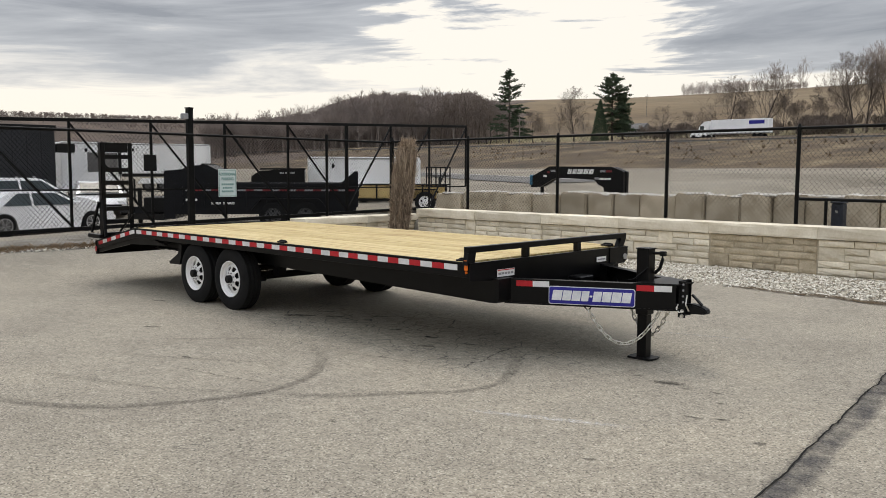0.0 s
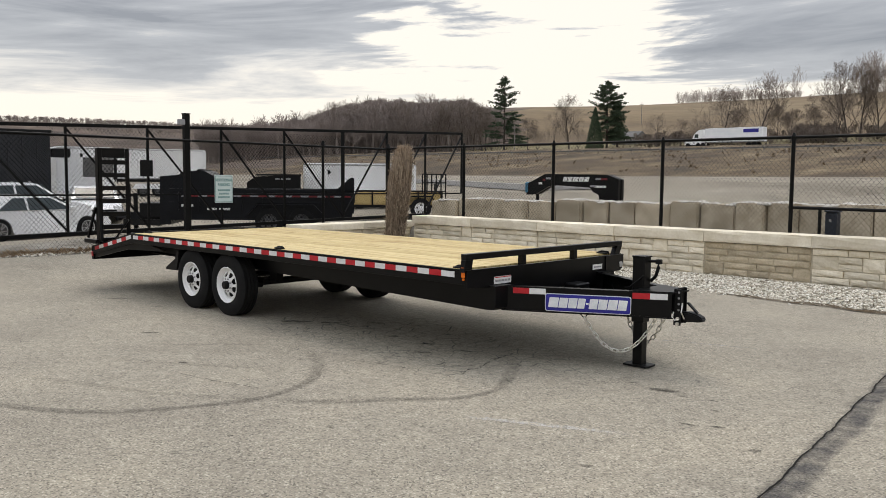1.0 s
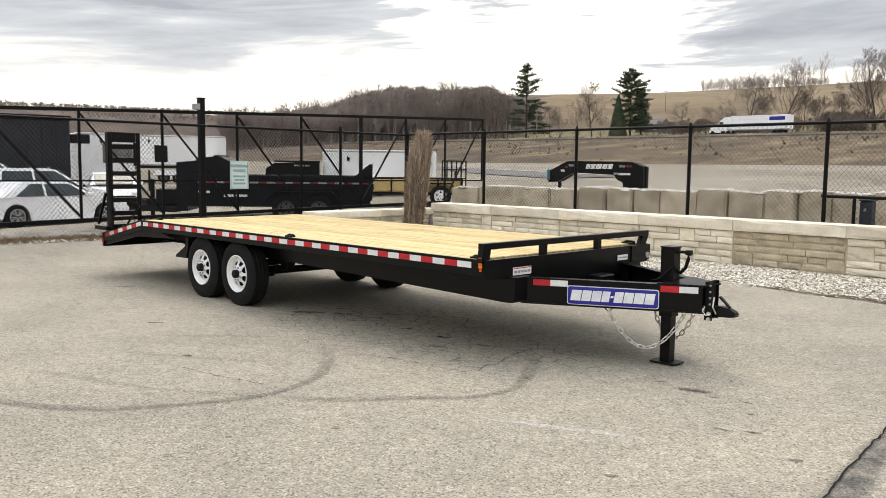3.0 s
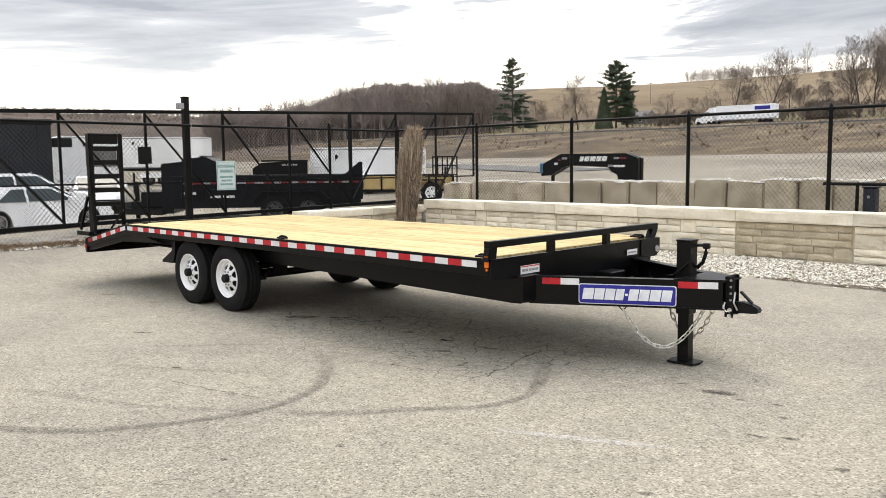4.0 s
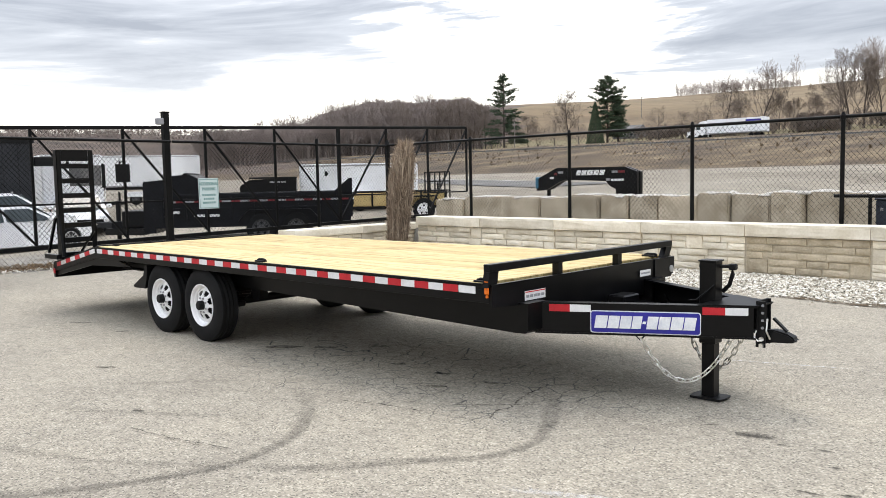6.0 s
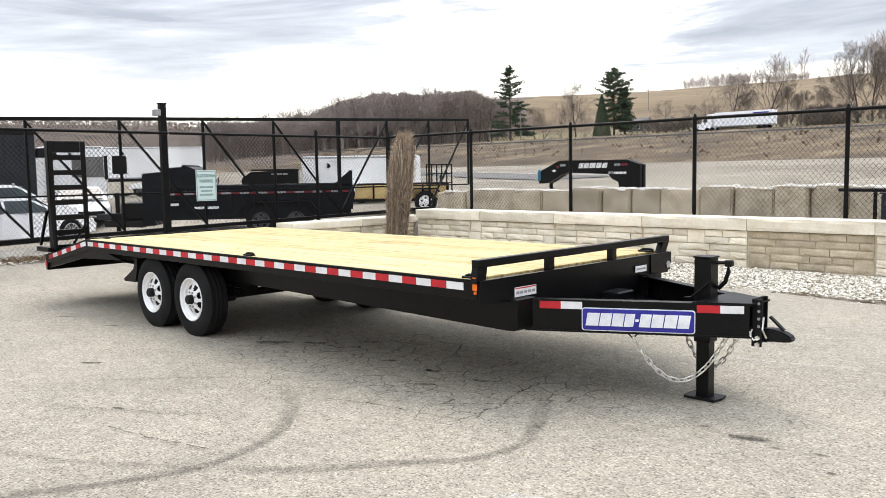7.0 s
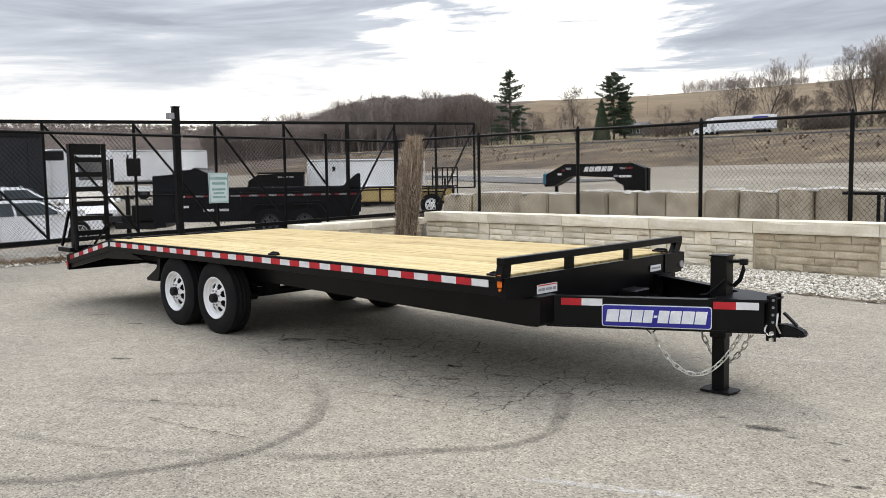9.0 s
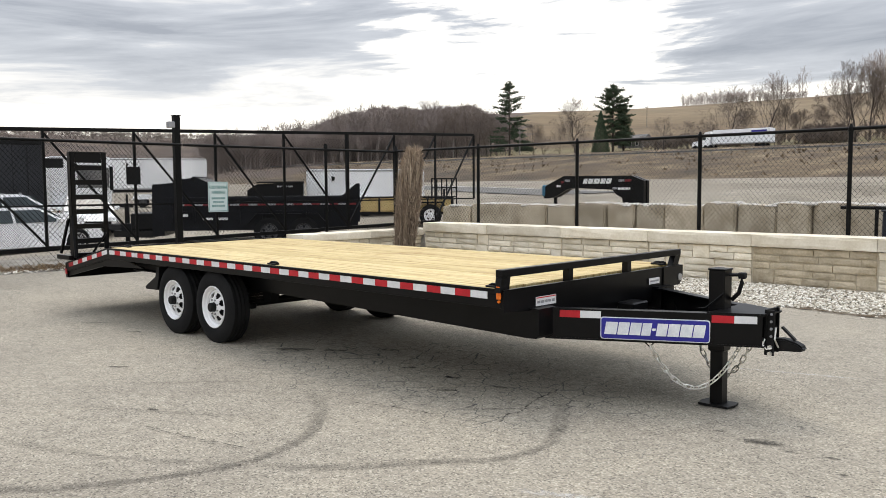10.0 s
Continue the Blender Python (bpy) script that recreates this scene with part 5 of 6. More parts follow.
    for k, (x0, x1) in enumerate(((0.95, 1.2), (1.26, 1.55), (0.3, 0.6))):
        part("lettering_bar", box(bmesh.new(), x0, x1, -0.079, -0.0755, 0.68 + 0.09 * (k == 2), 0.74 + 0.09 * (k == 2)), M["label_white"], t)
    return settle(t, -15.35, 5.35, math.atan2(4.0, 3.25), -0.06)


def enclosed_trailer(L, H, label, low=0.45):
    t = thing("enclosed_trailer", label, "cargo trailer", "parked trailers")
    bm = bmesh.new()
    prism(bm, [(-L / 2, low), (L / 2 - 0.03, low), (L / 2, low + 0.1), (L / 2, H - 0.12), (L / 2 - 0.05, H - 0.03), (L / 2 - 0.14, H), (-L / 2 + 0.06, H), (-L / 2, H - 0.06)], -1.05, 1.05)
    bmesh.ops.bevel(bm, geom=[e for e in bm.edges if abs(e.verts[0].co.y - e.verts[1].co.y) < 0.01], offset=0.05, segments=2, affect="EDGES")
    part("body", bm, M["white_skin"], t, smooth=True)
    for y in (-1.056, 1.056):
        part("lower_trim", box(bmesh.new(), -L / 2, L / 2 - 0.06, y - 0.006, y + 0.006, low, low + 0.07), M["rail_steel"], t)
        part("upper_trim", box(bmesh.new(), -L / 2, L / 2 - 0.16, y - 0.006, y + 0.006, H - 0.1, H - 0.04), M["rail_steel"], t)
    for k in range(int(L / 1.2) + 1):
        x = -L / 2 + 0.02 + k * 1.2
        part("panel_joint", box(bmesh.new(), x, x + 0.02, -1.058, -1.05, low + 0.07, H - 0.1), M["label_white"], t)
    part("side_vent", prism(bmesh.new(), [(-L / 2 + 0.95, H - 0.46), (-L / 2 + 1.03, H - 0.44), (-L / 2 + 1.08, H - 0.36), (-L / 2 + 1.03, H - 0.28), (-L / 2 + 0.95, H - 0.26)], -1.08, -1.051), M["black_steel"], t, "small black vent")
    part("door", box(bmesh.new(), L / 2 - 1.6, L / 2 - 0.85, -1.066, -1.052, low + 0.15, H - 0.25, 0.004), M["white_skin"], t)
    for x in (-0.45, 0.35):
        plain_wheel(t, x - L * 0.08, -1.12, 0.34, 0.2, M["dark_rim"])
    part("fender", prism(bmesh.new(), [(-1.05 - L * 0.08, 0.45), (-0.85 - L * 0.08, 0.74), (0.75 - L * 0.08, 0.74), (0.95 - L * 0.08, 0.45)], -1.24, -1.06), M["white_skin"], t)
    if low > 0.5:
        part("underframe", box(bmesh.new(), -L / 2 + 0.05, L / 2 - 0.1, -0.98, 0.98, low - 0.16, low - 0.004), M["black_steel"], t)
    part("tongue", beam(bmesh.new(), (L / 2, 0, 0.5), (L / 2 + 1.1, 0, 0.5), 0.12, 0.12), M["black_steel"], t)
    part("jack", box(bmesh.new(), L / 2 + 0.8, L / 2 + 0.88, -0.04, 0.04, 0.0, 1.0), M["black_steel"], t)
    return t


def utility_trailer():
    t = thing("utility_trailer", "black utility trailer with yellow board sides and raised mesh gate", "utility trailer")
    K = M["black_steel"]
    part("deck", box(bmesh.new(), -1.2, 1.6, -0.85, 0.85, 0.42, 0.48), M["yellow_wood"], t)
    part("side_board", box(bmesh.new(), -1.15, 1.55, -0.9, -0.87, 0.46, 0.82, 0.003), M["yellow_wood"], t, "yellow plywood side board")
    part("side_board", box(bmesh.new(), -1.15, 1.55, 0.87, 0.9, 0.46, 0.82, 0.003), M["yellow_wood"], t, "yellow plywood side board")
    for x in (-1.2, -0.6, 0.1, 0.85, 1.6):
        for y in (-0.93, 0.93):
            part("stake", box(bmesh.new(), x - 0.025, x + 0.025, y - 0.02, y + 0.02, 0.38, 0.86, 0.003), K, t)
    for y in (-0.93, 0.93):
        part("top_rail", box(bmesh.new(), -1.22, 1.62, y - 0.025, y + 0.025, 0.84, 0.88, 0.003), K, t)
        part("frame_rail", box(bmesh.new(), -1.22, 1.62, y - 0.03, y + 0.03, 0.36, 0.44, 0.003), K, t)
    # mesh loading gate folded up at the back
    for k in range(6):
        x = 0.98 + 0.148 * k
        part("gate_bar", box(bmesh.new(), x - 0.02, x + 0.02, -0.84, -0.80, 0.5, 1.42), K, t)
    for z in (0.88, 1.15, 1.42):
        part("gate_bar", box(bmesh.new(), 0.96, 1.74, -0.845, -0.795, z - 0.018, z + 0.018), K, t)
    part("tail_bar", box(bmesh.new(), 1.62, 1.95, -0.95, -0.87, 0.42, 0.5, 0.005), K, t)
    plain_wheel(t, 0.93, -1.06, 0.33, 0.2, M["white_rim"])
    plain_wheel(t, 0.93, 1.06, 0.33, 0.2, M["white_rim"], 1)
    part("fender", prism(bmesh.new(), [(0.43, 0.5), (0.58, 0.74), (1.28, 0.74), (1.43, 0.5), (1.38, 0.5), (1.26, 0.7), (0.6, 0.7), (0.48, 0.5)], -1.18, -0.95), K, t)
    part("tongue", beam(bmesh.new(), (-1.2, 0, 0.42), (-2.3, 0, 0.42), 0.08, 0.08), K, t)
    part("jack", box(bmesh.new(), -2.05, -1.99, -0.03, 0.03, 0.0, 0.8), K, t)
    return t


def gooseneck():
    t = thing("gooseneck_trailer", "black gooseneck trailer neck with white lettering bars", "gooseneck trailer", at=(-8.2, 13.4, 0.62))
    out = [(-9.77, 1.3), (-9.79, 1.54), (-9.69, 1.64), (-9.12, 1.89), (-7.1, 1.875), (-6.76, 1.75), (-6.76, 1.05), (-7.3, 1.05), (-7.36, 1.34), (-7.53, 1.41), (-7.63, 1.53), (-8.84, 1.58), (-9.02, 1.54), (-9.43, 1.33)]
    for y in (13.3, 13.46):
        part("neck_beam", prism(bmesh.new(), out, y, y + 0.1), M["black_paint"], t)
    for x in (-9.5, -8.4, -7.3):
        part("neck_crossmember", box(bmesh.new(), x - 0.08, x + 0.08, 13.4, 13.46, 1.6, 1.72, 0.01), M["black_paint"], t)
    part("coupler_tube", tube(bmesh.new(), (-9.6, 13.6, 0.64), (-9.6, 13.6, 1.5), 0.05, 12), M["black_steel"], t)
    part("coupler_head", box(bmesh.new(), -9.82, -9.72, 13.27, 13.5, 1.36, 1.66, 0.03), M["blue_paint"], t, "blue painted end plate")
    part("deck_frame", box(bmesh.new(), -7.3, -3.5, 13.2, 14.2, 0.74, 1.05, 0.01), M["black_paint"], t)
    x = -8.5
    for w in (0.15, 0.17, 0.2, 0.17, 0.17):
        bar = box(bmesh.new(), x, x + w - 0.03, 13.292, 13.299, 1.685, 1.81)
        for v in bar.verts:
            v.co.x += 0.35 * (v.co.z - 1.75)
        part("lettering_bar", bar, M["label_white"], t)
        x += w
    for x0, x1, z, mat in ((-9.08, -8.92, 1.74, "label_grey"), (-7.46, -7.3, 1.73, "label_grey"), (-7.28, -7.1, 1.73, "dull_red"), (-7.63, -7.5, 1.54, "label_grey"), (-7.48, -7.13, 1.53, "label_white"), (-9.34, -9.22, 1.6, "label_white"), (-9.2, -9.12, 1.7, "dull_red")):
        part("lettering_bar", box(bmesh.new(), x0, x1, 13.292, 13.299, z, z + 0.055), M[mat], t)
    for x in (-6.4, -4.0):
        part("stand_leg", box(bmesh.new(), x - 0.06, x + 0.06, 13.9, 14.02, 0.58, 0.8), M["black_steel"], t)


def concrete_blocks():
    xs = [-11.95, -10.95, -9.31, -8.41, -7.57, -6.8, -6.06, -5.32, -4.38, -3.67, -2.86, -2.21, -1.5, -0.8, -0.1, 0.7, 1.5]
    rnd = random.Random(4)
    lumps = []
    for k in range(5):
        bm = bmesh.new()
        for v in bmesh.ops.create_icosphere(bm, subdivisions=2, radius=1)["verts"]:
            v.co *= 1 + 0.22 * noise.noise(v.co * 1.5 + Vector((k * 9, 0, 0)))
        lumps.append(finish("rubble", bm, M["stone"]))
    for a, b in zip(xs, xs[1:]):
        z0, y = 0.55, 12 + rnd.uniform(-0.08, 0.08)
        h = 1.17 + 0.012 * (a + 10) + rnd.uniform(-0.03, 0.03) - z0
        bm = bmesh.new()
        box(bm, -(b - a) / 2 + 0.012, (b - a) / 2 - 0.012, -0.3, 0.3, 0, h)
        bmesh.ops.bevel(bm, geom=bm.edges[:], offset=0.03, segments=2, affect="EDGES")
        bmesh.ops.subdivide_edges(bm, edges=bm.edges[:], cuts=2, use_grid_fill=True)
        for v in bm.verts:
            k = noise.noise((v.co.x * 4 + a, v.co.y * 4, v.co.z * 4))
            v.co += Vector((0, 0, 0.035 * k if v.co.z > h * 0.9 else 0)) + Vector((0.01 * k, 0.012 * k, 0))
        t = thing("concrete_block", "rough grey cast-concrete barrier block in a row", "concrete block", "row of concrete blocks")
        part("body", bm, M["old_concrete"], t)
        for k in range(7):
            p = part("rubble", rnd.choice(lumps), None, t)
            p.matrix_basis = Matrix.LocRotScale((rnd.uniform(-0.4, 0.4) * (b - a), rnd.uniform(-0.2, 0.2), h - 0.01), Euler((rnd.uniform(-0.08, 0.08), rnd.uniform(-0.08, 0.08), rnd.uniform(0, 6))), (rnd.uniform(0.1, 0.26), rnd.uniform(0.1, 0.2), rnd.uniform(0.025, 0.06)))
        t.matrix_basis = Matrix.Translation(((a + b) / 2, y, z0)) @ Matrix.Rotation(rnd.uniform(-0.03, 0.03), 4, "Z")


M["slate_paint"] = surface("slate_paint", (0.012, 0.016, 0.026), (0.03, 0.036, 0.05), 3, 40, 0.5, 0, 0.05)


def gate_operator():
    t = thing("utility_pedestal", "dark grey metal utility pedestal behind the fence", "pedestal", at=(-0.63, 10.9, 0.6))
    part("cabinet", box(bmesh.new(), -0.68, -0.47, 10.75, 10.98, 0.6, 1.16, 0.02), M["slate_paint"], t)
    part("lid", box(bmesh.new(), -0.70, -0.45, 10.73, 11.0, 1.16, 1.2, 0.015), M["slate_paint"], t)
    part("lock", box(bmesh.new(), -0.60, -0.56, 10.735, 10.75, 0.98, 1.03), M["rail_steel"], t)
    b = thing("barrier_rail", "low black pipe rail behind the fence", "rail", at=(0.5, 10.6, 0.6))
    part("pipe", tube(bmesh.new(), (-1.3, 10.6, 1.235), (6.0, 10.6, 1.2), 0.03, 10), M["fence_black"], b, smooth=True)
    for x in (-0.72, 2.4, 6.0):
        part("leg", tube(bmesh.new(), (x, 10.6, 0.58), (x, 10.6, 1.26), 0.03, 10), M["fence_black"], b, smooth=True)


M["alloy"] = surface("alloy_rim", (0.45, 0.45, 0.46), (0.6, 0.6, 0.61), 6, 60, 0.35, 0.5, 0.0)


def car(label, H=1.42, belt=0.9, suv=False):
    """A parked car, nose towards +x: body with wheel arches, glasshouse, windows, lamps and wheels."""
    t = thing("car", label, "car", "parked cars")
    low = [(-2.25, 0.35), (-2.28, 0.62), (-2.2, belt), (-1.2, belt + 0.02), (0.9, belt - 0.02), (1.9, belt - 0.16), (2.22, belt - 0.32), (2.3, 0.5), (2.24, 0.28)]
    arch = []
    for cx in (1.4, -1.35):
        arch += [(cx + 0.38 * math.cos(a), 0.32 + 0.38 * math.sin(a)) for a in [math.pi * k / 8 for k in range(9)]]
    outline = low + [(1.82, 0.24)] + [p for p in arch[:9]] + [(0.98, 0.22), (-0.93, 0.22)] + arch[9:] + [(-1.77, 0.26)]
    bm = prism(bmesh.new(), outline, -0.88, 0.88)
    for v in bm.verts:
        s = smooth(0.55, belt, v.co.z)
        v.co.y *= 1 - 0.07 * s - 0.12 * smooth(1.6, 2.3, abs(v.co.x))
    part("body", bm, M["car_white"], t, smooth=True)
    top = [(-2.05 if suv else -1.75, belt), (-1.85 if suv else -1.05, H - 0.05), (-1.2 if suv else -0.6, H), (0.1, H - 0.01), (0.35, H - 0.06), (1.15, belt)]
    bm = prism(bmesh.new(), top, -0.82, 0.82)
    for v in bm.verts:
        v.co.y *= 1 - 0.22 * smooth(belt, H, v.co.z)
    part("roof", bm, M["car_white"], t, smooth=True)
    for s in (-1, 1):
        for x0, x1, a, b in ((-0.42, 0.92, 0.0, 0.62), (-1.55 if suv else -1.35, -0.5, 0.5 if not suv else 0.12, 0.0)):
            bm = bmesh.new()
            zt, zb = H - 0.1, belt + 0.03
            k0, k1 = 1 - 0.22 * smooth(belt, H, zt), 1 - 0.22 * smooth(belt, H, zb)
            quad = [(x0, zb, k1), (x1, zb, k1), (x1 - b, zt, k0), (x0 + a, zt, k0)]
            vs = [bm.verts.new((x, s * (0.82 * k + off), z)) for off in (0.004, 0.016) for x, z, k in quad]
            for f in ((0, 1, 2, 3), (4, 5, 6, 7), (0, 1, 5, 4), (1, 2, 6, 5), (2, 3, 7, 6), (3, 0, 4, 7)):
                bm.faces.new([vs[i] for i in f])
            bmesh.ops.recalc_face_normals(bm, faces=bm.faces[:])
            part("side_window", bm, M["dark_glass"], t, "dark tinted glass")
        part("mirror", box(bmesh.new(), 0.72, 0.92, min(s * 0.86, s * 1.04), max(s * 0.86, s * 1.04), belt, belt + 0.14, 0.03), M["car_white"], t)
        part("headlamp", box(bmesh.new(), 2.0, 2.23, min(s * 0.5, s * 0.78), max(s * 0.5, s * 0.78), belt - 0.34, belt - 0.22, 0.03), M["label_white"], t)
        part("tail_lamp", box(bmesh.new(), -2.29, -2.1, min(s * 0.55, s * 0.82), max(s * 0.55, s * 0.82), belt - 0.22, belt - 0.08, 0.02), M["label_red"], t)
    bm = bmesh.new()
    prism(bm, [(0.47, H - 0.08), (1.12, belt + 0.03), (1.15, belt + 0.05), (0.50, H - 0.06)], -0.66, 0.66)
    part("windscreen", bm, M["dark_glass"], t, "dark tinted glass")
    part("grille", box(bmesh.new(), 2.22, 2.31, -0.62, 0.62, belt - 0.5, belt - 0.36, 0.01), M["black_steel"], t)
    for x in (1.4, -1.35):
        for side in (-1, 1):
            w = plain_wheel(t, x, side * 0.79, 0.34, 0.2, M["dark_rim"], side, False)
            for k in range(10):
                a = 2 * math.pi * k / 10 + (0.1 if k % 2 else -0.1)
                y = side * 0.9
                part("spoke", beam(bmesh.new(), (x + 0.03 * math.cos(a), y, 0.34 + 0.03 * math.sin(a)), (x + 0.215 * math.cos(a), y, 0.34 + 0.215 * math.sin(a)), 0.02, 0.022, (0, 1, 0)), M["alloy"], w)
            bm = lathe(bmesh.new(), [(0.20, -0.02), (0.225, -0.02), (0.225, 0.02), (0.20, 0.02), (0.20, -0.02)], 28, Matrix.Translation((x, side * 0.895, 0.34)) @ Matrix.Rotation(radians(90), 4, "X"))
            part("rim_lip", bm, M["alloy"], w, smooth=True)
    return t


def dark_building():
    t = thing("yard_building", "dark clad flat-roofed building at the edge of the yard", "building")
    L, D, H = 11.0, 1.9, 3.62
    part("wall", box(bmesh.new(), -L, 0, 0, D, -0.2, H, 0.02), M["dark_cladding"], t)
    part("roof_edge", box(bmesh.new(), -L - 0.05, 0.05, -0.05, D + 0.05, H - 0.18, H + 0.02, 0.01), M["black_steel"], t)
    for k in range(22):
        part("cladding_board", box(bmesh.new(), -L + 0.5 * k, -L + 0.5 * k + 0.46, -0.025, -0.001, 0.0, H - 0.2, 0.004), M["dark_cladding"], t)
    part("wall_bracket", box(bmesh.new(), 0.051, 0.75, 0.1, 0.5, 2.6, 2.95, 0.03), M["black_steel"], t)
    for x in (-0.8, -1.4):
        part("wall_lamp", box(bmesh.new(), x - 0.05, x + 0.05, -0.1, -0.026, 1.6, 1.68, 0.01), M["rail_steel"], t)
    return t


dump_trailer()
settle(enclosed_trailer(4.45, 1.78, "white enclosed cargo trailer parked behind the dump trailer"), -21.14, 16.84, radians(49))
settle(enclosed_trailer(5.3, 2.75, "white enclosed cargo trailer with a dark underframe", 1.0), -41.7, 18.75, radians(63))
short = enclosed_trailer(2.4, 2.6, "short white enclosed trailer near the dark building")
part("nose_panel", box(bmesh.new(), -0.15, 1.1, -1.075, -1.052, 1.3, 2.15, 0.01), M["roof_grey"], short, "dark grey side panel")
part("corner_post", box(bmesh.new(), 1.12, 1.26, -1.085, -0.95, 1.2, 2.2, 0.01), M["black_steel"], short, "black corner post")
settle(short, -32.4, 10.25, radians(78))
settle(utility_trailer(), -15.18, 13.1, radians(46))
gooseneck()
concrete_blocks()
gate_operator()
settle(car("white low sedan with tinted windows parked on gravel", 1.36, 0.88), -21.55, 4.03, radians(100))
settle(car("white sport utility car parked beside the sedan", 1.7, 1.14, True), -24.5, 4.75, radians(100))
settle(car("tall white sport utility car near the dark building", 1.9, 1.2, True), -27.2, 3.9, radians(100))
settle(car("white low car parked nose out beyond the sedan", 1.3, 0.84), -26.6, 8.2, radians(-19))
settle(dark_building(), -28.48, 7.42, radians(80))
far = thing("dump_trailer", "black equipment trailer parked behind the dump trailer", "dump trailer", "parked trailers")
part("body", prism(bmesh.new(), [(-1.3, 0.75), (-1.3, 1.05), (-0.9, 1.32), (1.0, 1.4), (1.15, 1.4), (1.15, 0.75)], -0.9, 0.9), M["black_paint"], far)
part("top_rail", box(bmesh.new(), -0.9, 1.2, -0.95, -0.87, 1.36, 1.44, 0.01), M["black_steel"], far)
part("frame_rail", box(bmesh.new(), -1.9, 1.2, -0.6, 0.6, 0.5, 0.76, 0.01), M["black_steel"], far)
for k in range(3):
    part("lettering_bar", box(bmesh.new(), 0.0 + k * 0.25, 0.2 + k * 0.25, -0.909, -0.902, 1.18, 1.25), M["label_grey"], far)
plain_wheel(far, 0.2, -0.95, 0.36, 0.22, M["dark_rim"])
plain_wheel(far, -0.6, -0.95, 0.36, 0.22, M["dark_rim"])
settle(far, -21.8, 13.2, radians(52), 0.25)
far.scale = (0.8, 0.8, 0.8)


# ---- tall dry ornamental grass in the gravel corner ----
def tall_grass(x0, y0):
    """A bound clump: a dense body of stalks, waisted at the foot, drawing in to loose pale plumes."""
    rnd = random.Random(11)
    t = thing("ornamental_grass", "tall dry tan ornamental grass tied into a bundle", "ornamental grass", at=(x0, y0, 0.05))

    def girth(s):
        return lerp_table(s, [(0, 0.195), (0.25, 0.215), (0.55, 0.24), (0.75, 0.235), (0.88, 0.21), (0.96, 0.16), (1.05, 0.09)])

    def bow(s):
        return Vector((0.17, 0.16, 0)) * s ** 1.2
    for nm, count, mat in (("stalks", 1900, M["straw"]), ("plumes", 1500, M["dry_plume"])):
        verts, faces = [], []
        for i in range(count):
            a, q = rnd.uniform(0, 2 * math.pi), math.sqrt(rnd.random())
            top = rnd.triangular(0.3, 0.95, 0.8) if nm == "stalks" else min(1.04, rnd.gauss(0.89 - 0.11 * q, 0.075))
            lo = 0.0 if nm == "stalks" else top - rnd.uniform(0.12, 0.22)
            out = 1.5 if rnd.random() < 0.05 else 1.0
            w = rnd.uniform(0.0025, 0.0055)
            turn = a + 1.57 + rnd.uniform(-1, 1)
            side = Vector((math.cos(turn), math.sin(turn), 0)) * w
            n, base, wave = 6, len(verts), rnd.uniform(0, 6)
            for k in range(n + 1):
                s = lo + (top - lo) * k / n
                r = girth(s) * q * (1 + (out - 1) * s)
                p = Vector((r * math.cos(a + 0.5 * s * math.sin(wave)), r * math.sin(a + 0.5 * s * math.sin(wave)), 2.42 * s)) + bow(s)
                p += Vector((0.02 * math.sin(s * 7 + wave), 0.02 * math.cos(s * 6 + wave * 2), 0)) * (0.3 + s)
                wk = (1 - 0.55 * k / n) if nm == "stalks" else 1.6 * math.sin(math.pi * (0.1 + 0.88 * k / n))
                verts += [tuple(p + side * wk), tuple(p - side * wk)]
            for k in range(n):
                b = base + 2 * k
                faces.append((b, b + 1, b + 3, b + 2))
        part(nm, from_lists(nm, [(v[0] + x0, v[1] + y0, v[2] + 0.05) for v in verts], faces, mat), None, t)
    verts, faces = [], []
    for i in range(6500):
        a, q, s = rnd.uniform(0, 2 * math.pi), rnd.uniform(0.6, 1.08), rnd.random() ** 0.9
        r = girth(s) * q
        c = Vector((x0 + r * math.cos(a), y0 + r * math.sin(a), 0.05 + 2.36 * s)) + bow(s)
        d = Vector((rnd.gauss(0, 0.6) + 0.5 * math.cos(a), rnd.gauss(0, 0.6) + 0.5 * math.sin(a), rnd.gauss(1.0, 0.9))).normalized() * rnd.uniform(0.05, 0.16)
        e = d.orthogonal().normalized() * rnd.uniform(0.003, 0.007)
        b = len(verts)
        verts += [tuple(c - e), tuple(c + e), tuple(c + d)]
        faces.append((b, b + 1, b + 2))
    part("dry_leaves", from_lists("dry_leaves", verts, faces, M["dry_plume"]), None, t)
    return t


tall_grass(-8.82, 7.28)


